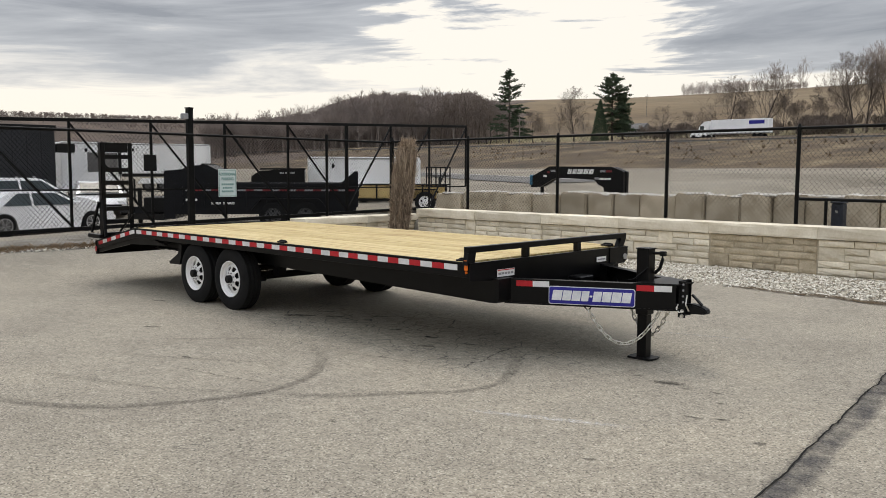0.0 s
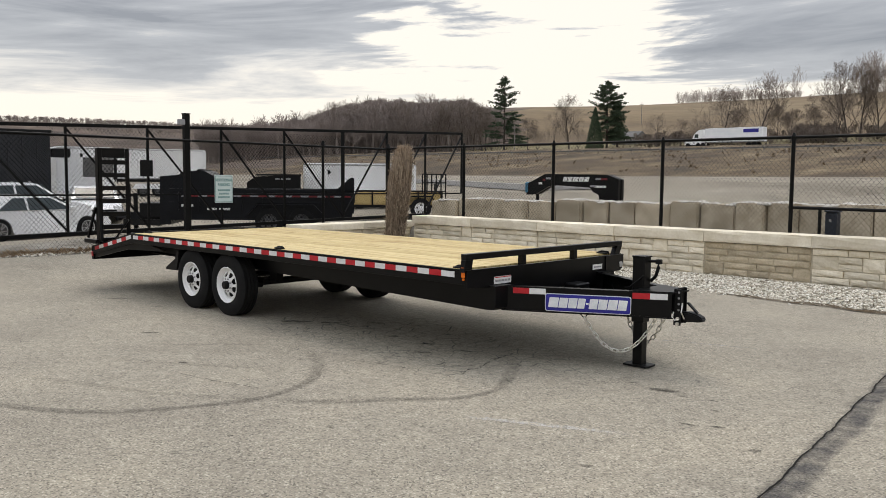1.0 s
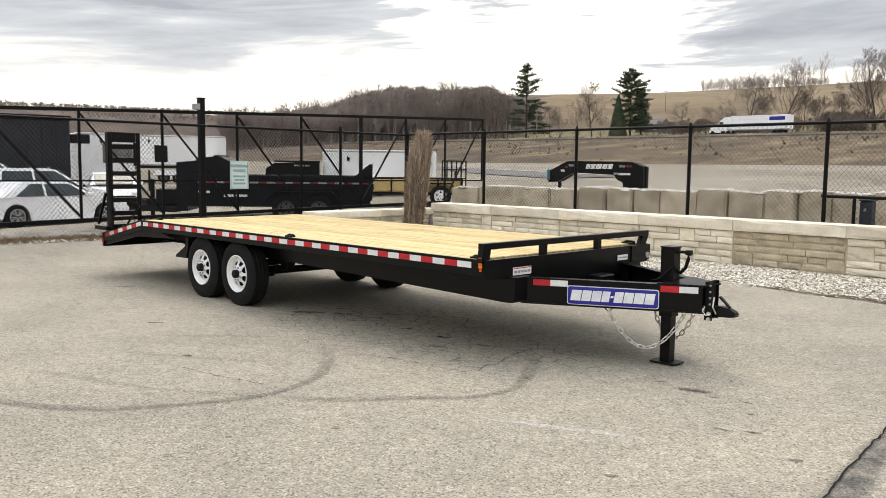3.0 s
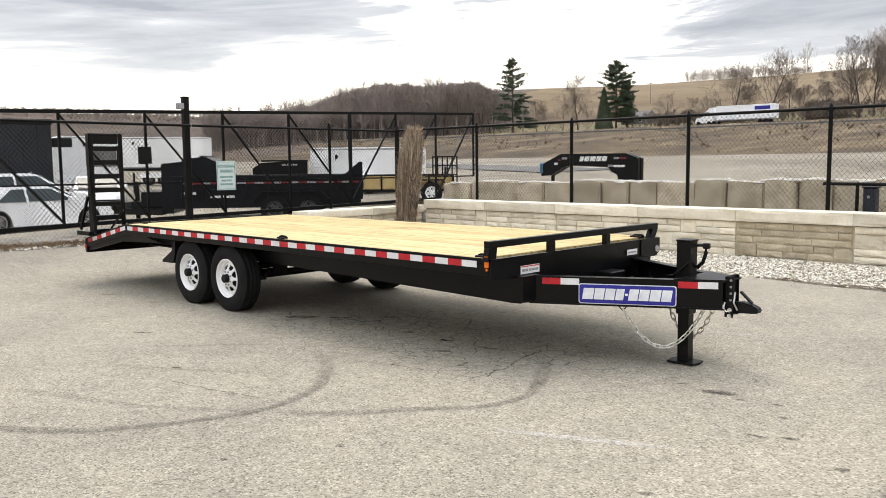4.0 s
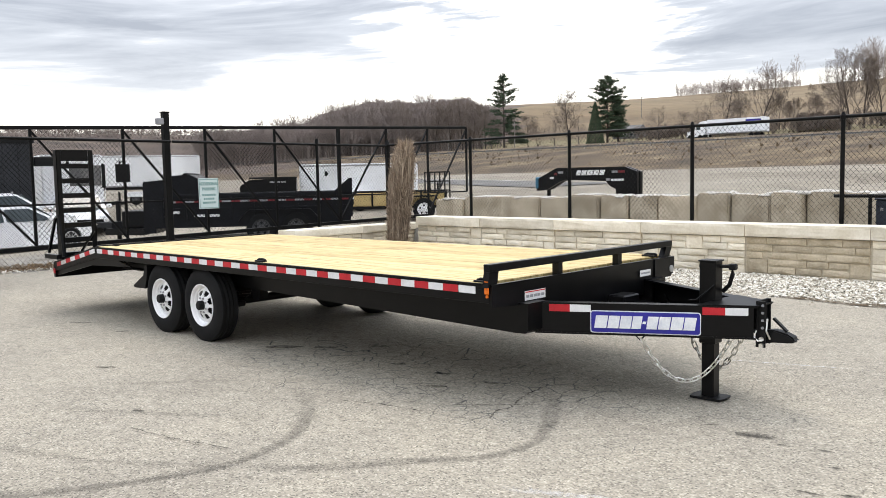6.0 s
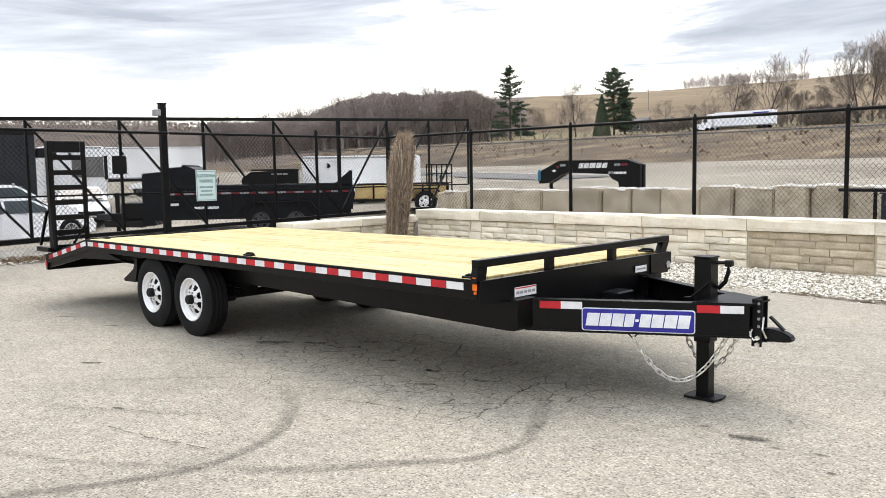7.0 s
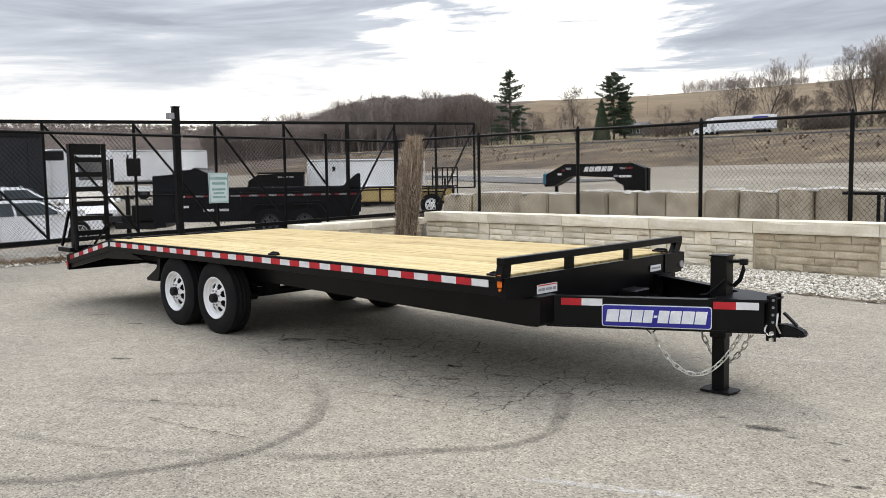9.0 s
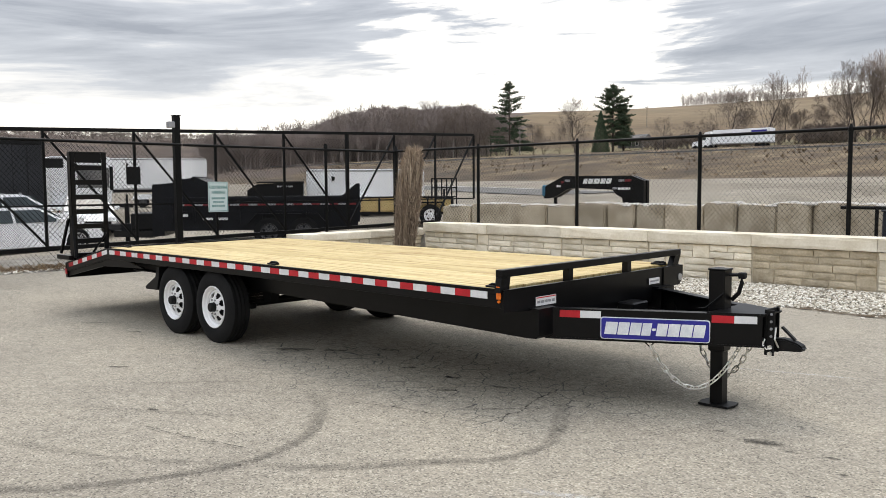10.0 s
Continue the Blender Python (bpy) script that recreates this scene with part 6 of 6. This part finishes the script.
# ---- loose stones along the wall, dry weeds along the asphalt edge ----
def loose_stones():
    rnd = random.Random(21)
    proto = []
    for k in range(6):
        bm = bmesh.new()
        bmesh.ops.create_icosphere(bm, subdivisions=1, radius=1)
        proto.append(([Vector((v.co.x, v.co.y * rnd.uniform(0.6, 0.95), v.co.z * rnd.uniform(0.45, 0.7))) * rnd.uniform(0.75, 1.2) for v in bm.verts], [[v.index for v in f.verts] for f in bm.faces]))
        bm.free()
    verts, faces = [], []
    n = 0
    while n < 27000:
        x = rnd.uniform(-9.3, 4.5)
        y = 6.55 + 1.55 * rnd.random() ** 0.8 - 0.25 * smooth(-1.5, 1.5, x) * rnd.random()
        if rnd.random() < 0.02:
            y -= rnd.random() * 0.5
        r = rnd.uniform(0.011, 0.027) * (1.4 if rnd.random() < 0.08 else 1)
        m = Matrix.LocRotScale((x, y, land_z(x, y) + r * 0.35), Euler((rnd.uniform(-0.5, 0.5), rnd.uniform(-0.5, 0.5), rnd.uniform(0, 6))), (r, r, r))
        vs, fs = rnd.choice(proto)
        b = len(verts)
        verts += [tuple(m @ v) for v in vs]
        faces += [[b + i for i in f] for f in fs]
        n += 1
    while n < 29000:
        y = rnd.uniform(-9, 5)
        x = -10.95 + rnd.gauss(-0.1, 0.22)
        if x > -10.7:
            continue
        r = rnd.uniform(0.01, 0.035)
        m = Matrix.LocRotScale((x, y, land_z(x, y) + r * 0.3), Euler((rnd.uniform(-0.5, 0.5), rnd.uniform(-0.5, 0.5), rnd.uniform(0, 6))), (r, r, r))
        vs, fs = rnd.choice(proto)
        b = len(verts)
        verts += [tuple(m @ v) for v in vs]
        faces += [[b + i for i in f] for f in fs]
        n += 1
    tagged(new("loose_stones", from_lists("loose_stones", verts, faces, M["loose_stone"])), "pale crushed limestone spread below the wall", "gravel", kind="stuff")


def stone_material():
    m, nt, bsdf = material("crushed_limestone")
    g = nt.nodes.new("ShaderNodeNewGeometry")
    c = ramp_node(nt, g.outputs["Random Per Island"], [(0.0, (0.24, 0.205, 0.15)), (0.3, (0.45, 0.405, 0.32)), (0.65, (0.64, 0.595, 0.5)), (1.0, (0.85, 0.82, 0.74))])
    f = noise_node(nt, place_node(nt), 60, 3)
    c = mix_node(nt, 0.4, c, ramp_node(nt, f, [(0.3, (0.7, 0.7, 0.7)), (0.7, (1.1, 1.1, 1.1))]), "MULTIPLY")
    nt.links.new(c, bsdf.inputs["Base Color"])
    bsdf.inputs["Roughness"].default_value = 0.9
    return m


M["loose_stone"] = stone_material()
loose_stones()


def dry_weeds():
    rnd = random.Random(31)
    verts, faces = [], []
    for i in range(9000):
        y = rnd.uniform(-9, 5)
        x = -10.95 - abs(rnd.gauss(0, 0.25)) + 0.15 * noise.noise((y * 1.5, 8, 0))
        if noise.noise((y * 0.9, 2.5, 0)) < -0.15:
            continue
        h = rnd.triangular(0.01, 0.17, 0.03) * (0.6 + 0.8 * max(0.0, noise.noise((y * 2.2, 6.5, 0))))
        a = rnd.uniform(0, 6.28)
        z = land_z(x, y)
        d = Vector((math.cos(a), math.sin(a), 0)) * 0.005
        lean = Vector((rnd.uniform(-1, 1), rnd.uniform(-1, 1), 0)) * (h * 0.8 + 0.03)
        p = Vector((x, y, z))
        b = len(verts)
        verts += [tuple(p - d), tuple(p + d), tuple(p + lean * 0.5 + Vector((0, 0, h * 0.8))), tuple(p + lean + Vector((0, 0, h)))]
        faces += [(b, b + 1, b + 2), (b + 1, b + 3, b + 2)]
    tagged(new("dry_weeds", from_lists("dry_weeds", verts, faces, M["dry_grass"])), "low dry brown weeds along the asphalt edge", "weeds", kind="stuff")


dry_weeds()

# ---- highway, trees and hills ----
EYE = (3.82, -4.5)


def bearing(az, d):
    """A place at a bearing from the lot's middle (degrees from +y towards -x) and a distance."""
    a = radians(az)
    return EYE[0] - d * math.sin(a), EYE[1] + d * math.cos(a)


def grow(rnd, height, spread, depth, trunk, levels_at=0.25, kids=3, lean=0.0):
    """The limbs of a bare tree as tapered pieces (p, q, r0, r1, level): a leader, arching side limbs and fine twigs."""
    out = []

    def limb(p, d, length, r, level):
        n = 6 if level == 0 else (4 if level == 1 else 2)
        for k in range(n):
            wander = 0.10 if level == 0 else 0.2
            d = (d + Vector((rnd.uniform(-1, 1), rnd.uniform(-1, 1), rnd.uniform(-0.5, 0.9))) * wander).normalized()
            q = p + d * length / n
            r1 = r * (0.78 if level == 0 else 0.72)
            out.append((p, q, r, r1, level))
            s = (k + 1) / n
            if level < depth and s > (levels_at if level == 0 else 0.2):
                for j in range(kids if level < 1 else 2):
                    a = rnd.uniform(0, 2 * math.pi)
                    side = d.orthogonal().normalized()
                    side = Matrix.Rotation(a, 3, d) @ side
                    nd = (d * rnd.uniform(0.55, 0.95) + side * spread * rnd.uniform(0.6, 1.1) + Vector((0, 0, 0.3))).normalized()
                    room = (1.15 - 0.75 * s) if level == 0 else (1.05 - 0.5 * s)
                    limb(q, nd, length * (rnd.uniform(0.5, 0.8) if level == 0 else rnd.uniform(0.5, 0.82)) * room, r1 * 0.55, level + 1)
            p, r = q, r1
    limb(Vector((0, 0, 0)), Vector((lean, 0, 1)).normalized(), height * 0.85, trunk, 0)
    k = height / max(q.z for _, q, _, _, _ in out)
    return [(p * k, q * k, a * k, b * k, lv) for p, q, a, b, lv in out]


def limbs_mesh(pieces, least, sides=3):
    verts, faces = [], []
    for p, q, r0, r1, lv in pieces:
        d = (q - p).normalized()
        u = d.orthogonal().normalized()
        v = d.cross(u)
        b = len(verts)
        for e, r in ((p, max(r0, least)), (q, max(r1, least * 0.8))):
            for k in range(sides):
                a = 2 * math.pi * k / sides
                verts.append(tuple(e + (u * math.cos(a) + v * math.sin(a)) * r))
        for k in range(sides):
            j = (k + 1) % sides
            faces.append((b + k, b + j, b + sides + j, b + sides + k))
    return verts, faces


def bare_tree(x, y, top, spread=0.75, seed=0, depth=4, kids=3, lean=0.0, name="bare_tree", label="leafless deciduous tree with fine grey-brown twigs"):
    rnd = random.Random(seed)
    z = land_z(x, y)
    h = max(2.0, top - z)
    pieces = grow(rnd, h, spread, depth, h * 0.02, 0.16, kids, lean)
    t = thing(name, label, "tree" if name == "bare_tree" else "shrub", "trees beyond the highway", at=(x, y, z))
    for nm, keep, mat, least in (("trunk", lambda lv: lv < 1, M["bark"], 0.05), ("crown", lambda lv: lv >= 1, M["twig"], 0.0145)):
        v, f = limbs_mesh([q for q in pieces if keep(q[4])], least, 5 if nm == "trunk" else 3)
        part(nm, from_lists(nm, [(a + x, b + y, c + z - 0.1) for a, b, c in v], f, mat), None, t)
    return t


def pine(x, y, top, width, seed, bare=0.25, full=1.3, n=110):
    """An old white pine: a straight trunk, uneven whorls of limbs, and many small tufts of needles."""
    rnd = random.Random(seed)
    z = land_z(x, y)
    h = top - z
    t = thing("pine_tree", "tall dark green pine with uneven layered limbs", "pine tree", "pines", at=(x, y, z))
    part("trunk", from_lists("trunk", *limbs_mesh([(Vector((x, y, z - 0.3 + h * k / 8)), Vector((x + 0.1 * math.sin(k), y, z - 0.3 + h * (k + 1) / 8)), 0.34 * (1 - k / 9), 0.34 * (1 - (k + 1) / 9), 0) for k in range(8)], 0.05, 7), M["bark"]), None, t)
    limbs, verts, faces = [], [], []
    for i in range(n):
        s = bare + (1 - bare) * (i + rnd.random()) / n
        # broad uneven layers that draw in towards the crown
        reach = width * (0.25 + 0.75 * min(1.0, (1.04 - s) * full)) * rnd.choice((rnd.uniform(0.4, 0.65), rnd.uniform(0.7, 0.9), rnd.uniform(0.85, 1.1)))
        if s > 0.93:
            reach *= 0.45
        a = rnd.uniform(0, 6.28)
        p = Vector((x, y, z + h * s))
        q = p + Vector((math.cos(a) * reach, math.sin(a) * reach, reach * (rnd.uniform(0.15, 0.55) if s > 0.55 else rnd.uniform(-0.2, 0.12))))
        limbs.append((p, q, 0.08, 0.025, 1))
        m = int(6 + reach * 7)
        for j in range(m):
            u = 0.3 + 0.74 * (j + rnd.random()) / m
            c = p.lerp(q, u) + Vector((rnd.gauss(0, 0.34), rnd.gauss(0, 0.34), rnd.gauss(0.1, 0.15)))
            for w in range(22):
                d = Vector((rnd.gauss(0, 1), rnd.gauss(0, 1), rnd.gauss(0.5, 0.5))).normalized() * rnd.uniform(0.25, 0.6)
                e = d.orthogonal().normalized() * rnd.uniform(0.025, 0.06)
                b = len(verts)
                verts += [tuple(c - e), tuple(c + e), tuple(c + d)]
                faces.append((b, b + 1, b + 2))
    part("branchwork", from_lists("branchwork", *limbs_mesh(limbs, 0.03, 4), M["bark"]), None, t)
    part("foliage", from_lists("foliage", verts, faces, M["needles"]), None, t)


def arborvitae(x, y, top, width, seed):
    rnd = random.Random(seed)
    z = land_z(x, y)
    h = top - z
    t = thing("conical_evergreen", "dense dark green conical evergreen", "evergreen", at=(x, y, z))
    part("trunk", tube(bmesh.new(), (x, y, z - 0.2), (x, y, z + h * 0.9), 0.12, 6, 0.03), M["bark"], t)
    verts, faces = [], []
    for i in range(5200):
        s = rnd.random() ** 1.2
        r = width * (1 - s) ** 0.8 * rnd.uniform(0.7, 1.08)
        a = rnd.uniform(0, 6.28)
        c = Vector((x + r * math.cos(a), y + r * math.sin(a), z + 0.2 + h * s * 0.97))
        d = Vector((math.cos(a) * 0.35, math.sin(a) * 0.35, 0.8)) * rnd.uniform(0.2, 0.5)
        e = d.orthogonal().normalized() * rnd.uniform(0.05, 0.12)
        b = len(verts)
        verts += [tuple(c - e), tuple(c + e), tuple(c + d)]
        faces.append((b, b + 1, b + 2))
    part("foliage", from_lists("foliage", verts, faces, M["needles"]), None, t)


def woods(name, label, places, seed, least, mat, wide=(0.8, 1.2), low=0.4, kids=3):
    """Many leafless trees as one body of woodland."""
    rnd = random.Random(seed)
    protos = []
    for k in range(7):
        v, f = limbs_mesh(grow(rnd, 1.0, rnd.uniform(*wide), 2, 0.02, low, kids), least)
        protos.append((np.array(v), np.array(f)))
    vs, fs, n = [], [], 0
    for x, y, h in places:
        v, f = protos[rnd.randrange(7)]
        a = rnd.uniform(0, 6.28)
        rot = np.array(((math.cos(a), -math.sin(a), 0), (math.sin(a), math.cos(a), 0), (0, 0, 1)))
        vs.append((v * np.array((h * rnd.uniform(0.8, 1.25), h * rnd.uniform(0.8, 1.25), h))) @ rot.T + np.array((x, y, land_z(x, y) - 0.2)))
        fs.append(f + n)
        n += len(v)
    me = bpy.data.meshes.new(name)
    me.from_pydata(np.concatenate(vs).tolist(), [], np.concatenate(fs).tolist())
    me.materials.append(mat)
    tagged(new(name, me), label, "woods", kind="stuff")


def top_at(tan, d):
    return 1.63 + tan * d


# single trees beyond the highway: bearing, distance, slope to the top, spread, depth
for k, (az, d, tan, spread, kids, lean) in enumerate((
        (35.2, 205, 0.1021, 0.95, 3, 0.0), (38.0, 215, 0.0756, 0.9, 3, 0.0), (41.1, 225, 0.0931, 0.8, 2, -0.15), (25.3, 195, 0.1104, 0.95, 3, 0.0),
        (23.2, 200, 0.1187, 0.55, 3, 0.15), (22.0, 205, 0.0903, 0.45, 3, 0.0), (21.2, 195, 0.083, 0.5, 3, 0.0), (19.7, 195, 0.0881, 1.0, 3, 0.0), (18.0, 190, 0.1358, 0.6, 3, 0.0),
        (17.2, 192, 0.1288, 0.5, 3, 0.0), (18.6, 196, 0.11, 0.5, 3, 0.1), (16.3, 195, 0.128, 0.6, 3, 0.0), (15.2, 200, 0.118, 0.7, 3, 0.0), (14.2, 200, 0.105, 0.6, 3, 0.0), (24.2, 210, 0.088, 0.8, 3, 0.0),
        (40.9, 218, 0.083, 0.9, 3, 0.1), (41.7, 222, 0.094, 0.6, 3, 0.0), (42.4, 222, 0.101, 0.55, 3, 0.0), (43.2, 226, 0.095, 0.6, 3, 0.0), (44.3, 226, 0.092, 0.6, 3, 0.0), (46.1, 228, 0.094, 0.6, 3, 0.0))):
    d *= 1.13
    x, y = bearing(az, d)
    bare_tree(x, y, top_at(tan, d), spread * 1.25, 100 + k, 4, kids, lean)
for k, (az, d, tan) in enumerate(((29.4, 190, 0.0807), (27.9, 195, 0.074), (27.0, 195, 0.0759), (26.3, 190, 0.072), (24.6, 192, 0.07), (22.6, 190, 0.068), (20.6, 190, 0.066), (36.2, 200, 0.072), (34.6, 200, 0.07), (37.3, 205, 0.062), (18.9, 188, 0.068), (20.1, 330, 0.0973), (19.5, 335, 0.094))):
    d *= 1.13
    x, y = bearing(az, d)
    bare_tree(x, y, top_at(tan, d), 1.4, 300 + k, 3, 3, 0.0, "bare_shrub", "leafless tangled grey-brown shrub")
x, y = bearing(39.6, 238)
pine(x, y, top_at(0.1205, 238), 6.8, 7, 0.1, 1.2, 84)
x, y = bearing(32.7, 238)
pine(x, y, top_at(0.1145, 238), 4.9, 9, 0.12, 2.8)
x, y = bearing(32.0, 240)
pine(x, y, top_at(0.092, 240), 3.2, 12, 0.1)
x, y = bearing(33.5, 232)
arborvitae(x, y, top_at(0.0864, 232), 2.4, 5)

rnd_w = random.Random(77)
places = []
edge = [(38.8, 0.070), (40.4, 0.0831), (42.3, 0.0965), (45.0, 0.0923), (47.2, 0.0948), (49.1, 0.0931), (51.0, 0.0868), (53.3, 0.0695), (56, 0.064), (60, 0.06)]
while len(places) < 2900:
    az, d = rnd_w.uniform(38.7, 60), rnd_w.uniform(262, 480)
    if d < 300 and az < 41 and rnd_w.random() < 0.5:
        continue
    x, y = bearing(az, d)
    room = 1.63 + lerp_table(az, edge) * d - land_z(x, y)
    h = min(rnd_w.uniform(8, 18), room * rnd_w.uniform(0.62, 1.06) * (1 + 0.16 * noise.noise((az * 1.7, 3, 0))))
    if rnd_w.random() < 0.05:
        h *= 1.22
    if h > 3.5:
        places.append((x, y, h))
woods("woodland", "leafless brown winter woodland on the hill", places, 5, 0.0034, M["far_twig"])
places = []
for k in range(3200):
    az, d = rnd_w.uniform(56, 84), rnd_w.uniform(700, 1000)
    x, y = bearing(az, d)
    if land_z(x, y) > 28:
        places.append((x, y, rnd_w.uniform(2.5, 6.0)))
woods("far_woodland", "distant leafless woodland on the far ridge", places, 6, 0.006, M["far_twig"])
places = []
for k in range(230):
    az = rnd_w.uniform(20.8, 28.3)
    d = 462 / math.cos(radians(az)) + rnd_w.uniform(-4, 20)
    x, y = bearing(az, d)
    tall = 8 if az > 23.4 else (17 if 20.9 < az < 23.2 and rnd_w.random() < 0.1 else 5)
    places.append((x, y, tall * rnd_w.uniform(0.6, 1.1)))
for k in range(40):
    x, y = bearing(rnd_w.uniform(13, 18), 480)
    places.append((x, y, rnd_w.uniform(12, 22)))
# distance haze put into the colour: paler twigs for the far ridge
M["hazed_twig"] = surface("hazed_twig", (0.34, 0.29, 0.26), (0.5, 0.45, 0.42), 0.03, 0.3, 0.95, 0, 0.0)
woods("ridge_trees", "thin row of leafless trees along the field ridge", places, 8, 0.0022, M["hazed_twig"], (0.5, 0.75), 0.15, 2)

places = []
for k in range(900):
    az = rnd_w.choice((rnd_w.uniform(13, 31), rnd_w.uniform(18.5, 21), rnd_w.uniform(24, 30)))
    x, y = bearing(az, rnd_w.uniform(206, 232))
    if y > 184:
        places.append((x, y, rnd_w.triangular(1.2, 5.0, 2.2)))
woods("thicket", "leafless brown thicket along the highway verge", places, 9, 0.008, M["twig"])


def bank_brush():
    """Low dry brush and weeds scattered over the bank and the verge."""
    rnd = random.Random(61)
    verts, faces = [], []
    for i in range(1500):
        x, y = rnd.uniform(-240, 30), rnd.uniform(101, 214)
        if 157 < y < 182 or noise.noise((x * 0.05, y * 0.07, 0)) < -0.12:
            continue
        z, r = land_z(x, y), rnd.uniform(0.2, 0.7)
        for k in range(9):
            a = rnd.uniform(0, 6.28)
            tip = Vector((x + r * math.cos(a) * rnd.random(), y + r * math.sin(a) * rnd.random(), z + r * rnd.uniform(0.4, 1.1)))
            foot = Vector((x + rnd.gauss(0, r * 0.3), y + rnd.gauss(0, r * 0.3), z - 0.1))
            e = Vector((0.06, 0, 0))
            b = len(verts)
            verts += [tuple(foot - e), tuple(foot + e), tuple(tip)]
            faces.append((b, b + 1, b + 2))
    tagged(new("bank_brush", from_lists("bank_brush", verts, faces, M["brush"])), "low dry brown brush on the highway bank", "brush", kind="stuff")


M["brush"] = surface("dry_brush", (0.075, 0.052, 0.032), (0.2, 0.145, 0.09), 0.06, 0.5, 0.95, 0, 0.0)
bank_brush()


# ---- guard rail, truck, poles and a house ----
def guard_rail():
    t = thing("guard_rail", "galvanised steel guard rail along the highway", "guard rail", at=(-60, 148, 7.55))
    for x in range(-260, 80, 20):
        part("rail", beam(bmesh.new(), (x, 148, 8.17), (x + 20, 148, 8.17), 0.08, 0.3), M["weathered_rail"], t)
    for k in range(75):
        x = -220 + k * 4
        part("post", box(bmesh.new(), x - 0.09, x + 0.09, 148.05, 148.25, 7.3, 8.5), M["pole_wood"], t)


def semi_truck(x0, y):
    z = highway_z(x0)
    t = thing("semi_truck", "white tractor and long white box trailer on the highway", "truck", at=(x0, y, z))
    bm = box(bmesh.new(), x0, x0 + 12.6, y - 1.3, y + 1.3, z + 1.15, z + 4.05, 0.04)
    body = part("trailer_box", bm, M["white_skin"], t)
    part("box_sill", box(bmesh.new(), x0, x0 + 12.6, y - 1.31, y + 1.31, z + 1.05, z + 1.2), M["rail_steel"], t)
    part("lettering_bar", box(bmesh.new(), x0 + 8.6, x0 + 11.9, y - 1.32, y - 1.302, z + 2.95, z + 3.7), M["badge_blue"], body)
    bm = prism(bmesh.new(), [(x0 - 0.6, z + 0.6), (x0 - 0.6, z + 3.9), (x0 - 1.6, z + 3.8), (x0 - 2.6, z + 2.9), (x0 - 3.0, z + 1.95), (x0 - 4.6, z + 1.7), (x0 - 4.9, z + 0.6)], y - 1.2, y + 1.2)
    cab = part("cab", bm, M["car_white"], t)
    part("cab_window", box(bmesh.new(), x0 - 2.5, x0 - 1.6, y - 1.215, y - 1.19, z + 2.1, z + 2.9, 0.01), M["dark_glass"], cab)
    part("windscreen", prism(bmesh.new(), [(x0 - 2.66, z + 2.88), (x0 - 3.02, z + 2.02), (x0 - 3.06, z + 2.02), (x0 - 2.70, z + 2.88)], y - 1.0, y + 1.0), M["dark_glass"], cab)
    for x in (-4.0, -1.6, -0.5, 9.8, 11.1):
        part("tyre", tube(bmesh.new(), (x0 + x, y - 1.25, z + 0.5), (x0 + x, y - 0.9, z + 0.5), 0.5, 18), M["rubber"], t, smooth=True)
        part("tyre", tube(bmesh.new(), (x0 + x, y + 0.9, z + 0.5), (x0 + x, y + 1.25, z + 0.5), 0.5, 18), M["rubber"], t, smooth=True)


def yard_road():
    """A two-lane asphalt road that crosses the far lot, with a worn white edge line."""
    path = [bearing(50, 120), bearing(46, 96), bearing(42, 77), bearing(38, 64), bearing(34, 56)]
    pts = []
    for p, q in zip(path, path[1:]):
        pts += [(p[0] + (q[0] - p[0]) * k / 8, p[1] + (q[1] - p[1]) * k / 8) for k in range(8)]
    ribbon("road", pts, lambda s: 7.0, M["road"], "grey asphalt road across the far lot", "road", 0.05)
    ribbon("road_line", [(x + 1.4, y + 2.6) for x, y in pts], lambda s: 0.18, M["white_tape"], "white edge line on the far road", "road line", 0.08)


def utility_pole(az, d, tan):
    x, y = bearing(az, d)
    z = land_z(x, y)
    t = thing("utility_pole", "slim grey wooden utility pole", "utility pole", "utility poles", at=(x, y, z))
    part("shaft", tube(bmesh.new(), (x, y, z - 0.3), (x, y, top_at(tan, d)), 0.16, 8, 0.1), M["pole_wood"], t)
    part("crossarm", box(bmesh.new(), x - 0.9, x + 0.9, y - 0.06, y + 0.06, top_at(tan, d) - 0.7, top_at(tan, d) - 0.55), M["pole_wood"], t)


def house(az, d):
    x, y = bearing(az, d)
    z = land_z(x, y) - 0.3
    t = thing("house", "small grey house under the pines", "house", at=(x, y, z))
    part("wall", box(bmesh.new(), x - 4, x + 4, y, y + 6, z, z + 2.6), M["roof_grey"], t)
    part("roof", prism(bmesh.new(), [(y - 0.5, z + 2.5), (y + 3, z + 4.3), (y + 6.5, z + 2.5)], x - 4.4, x + 4.4, "x"), M["roof_grey"], t)
    for k in (-2.4, 0.2, 2.4):
        w = part("window", box(bmesh.new(), x + k - 0.5, x + k + 0.5, y - 0.04, y - 0.002, z + 1.0, z + 2.0), M["label_white"], t)
        part("pane", box(bmesh.new(), x + k - 0.42, x + k + 0.42, y - 0.06, y - 0.042, z + 1.08, z + 1.92), M["dark_glass"], w)


M["pole_wood"] = surface("pole_wood", (0.18, 0.16, 0.14), (0.3, 0.27, 0.24), 1, 8, 0.9, 0, 0.1)
M["weathered_rail"] = surface("weathered_rail", (0.13, 0.13, 0.13), (0.24, 0.235, 0.23), 0.4, 8, 0.6, 0.3, 0.0)
yard_road()
guard_rail()
semi_truck(-81.0, 168)
utility_pole(30.5, 330, 0.0909)
utility_pole(38.9, 225, 0.0662)
utility_pole(43.4, 250, 0.055)
house(31.6, 250)
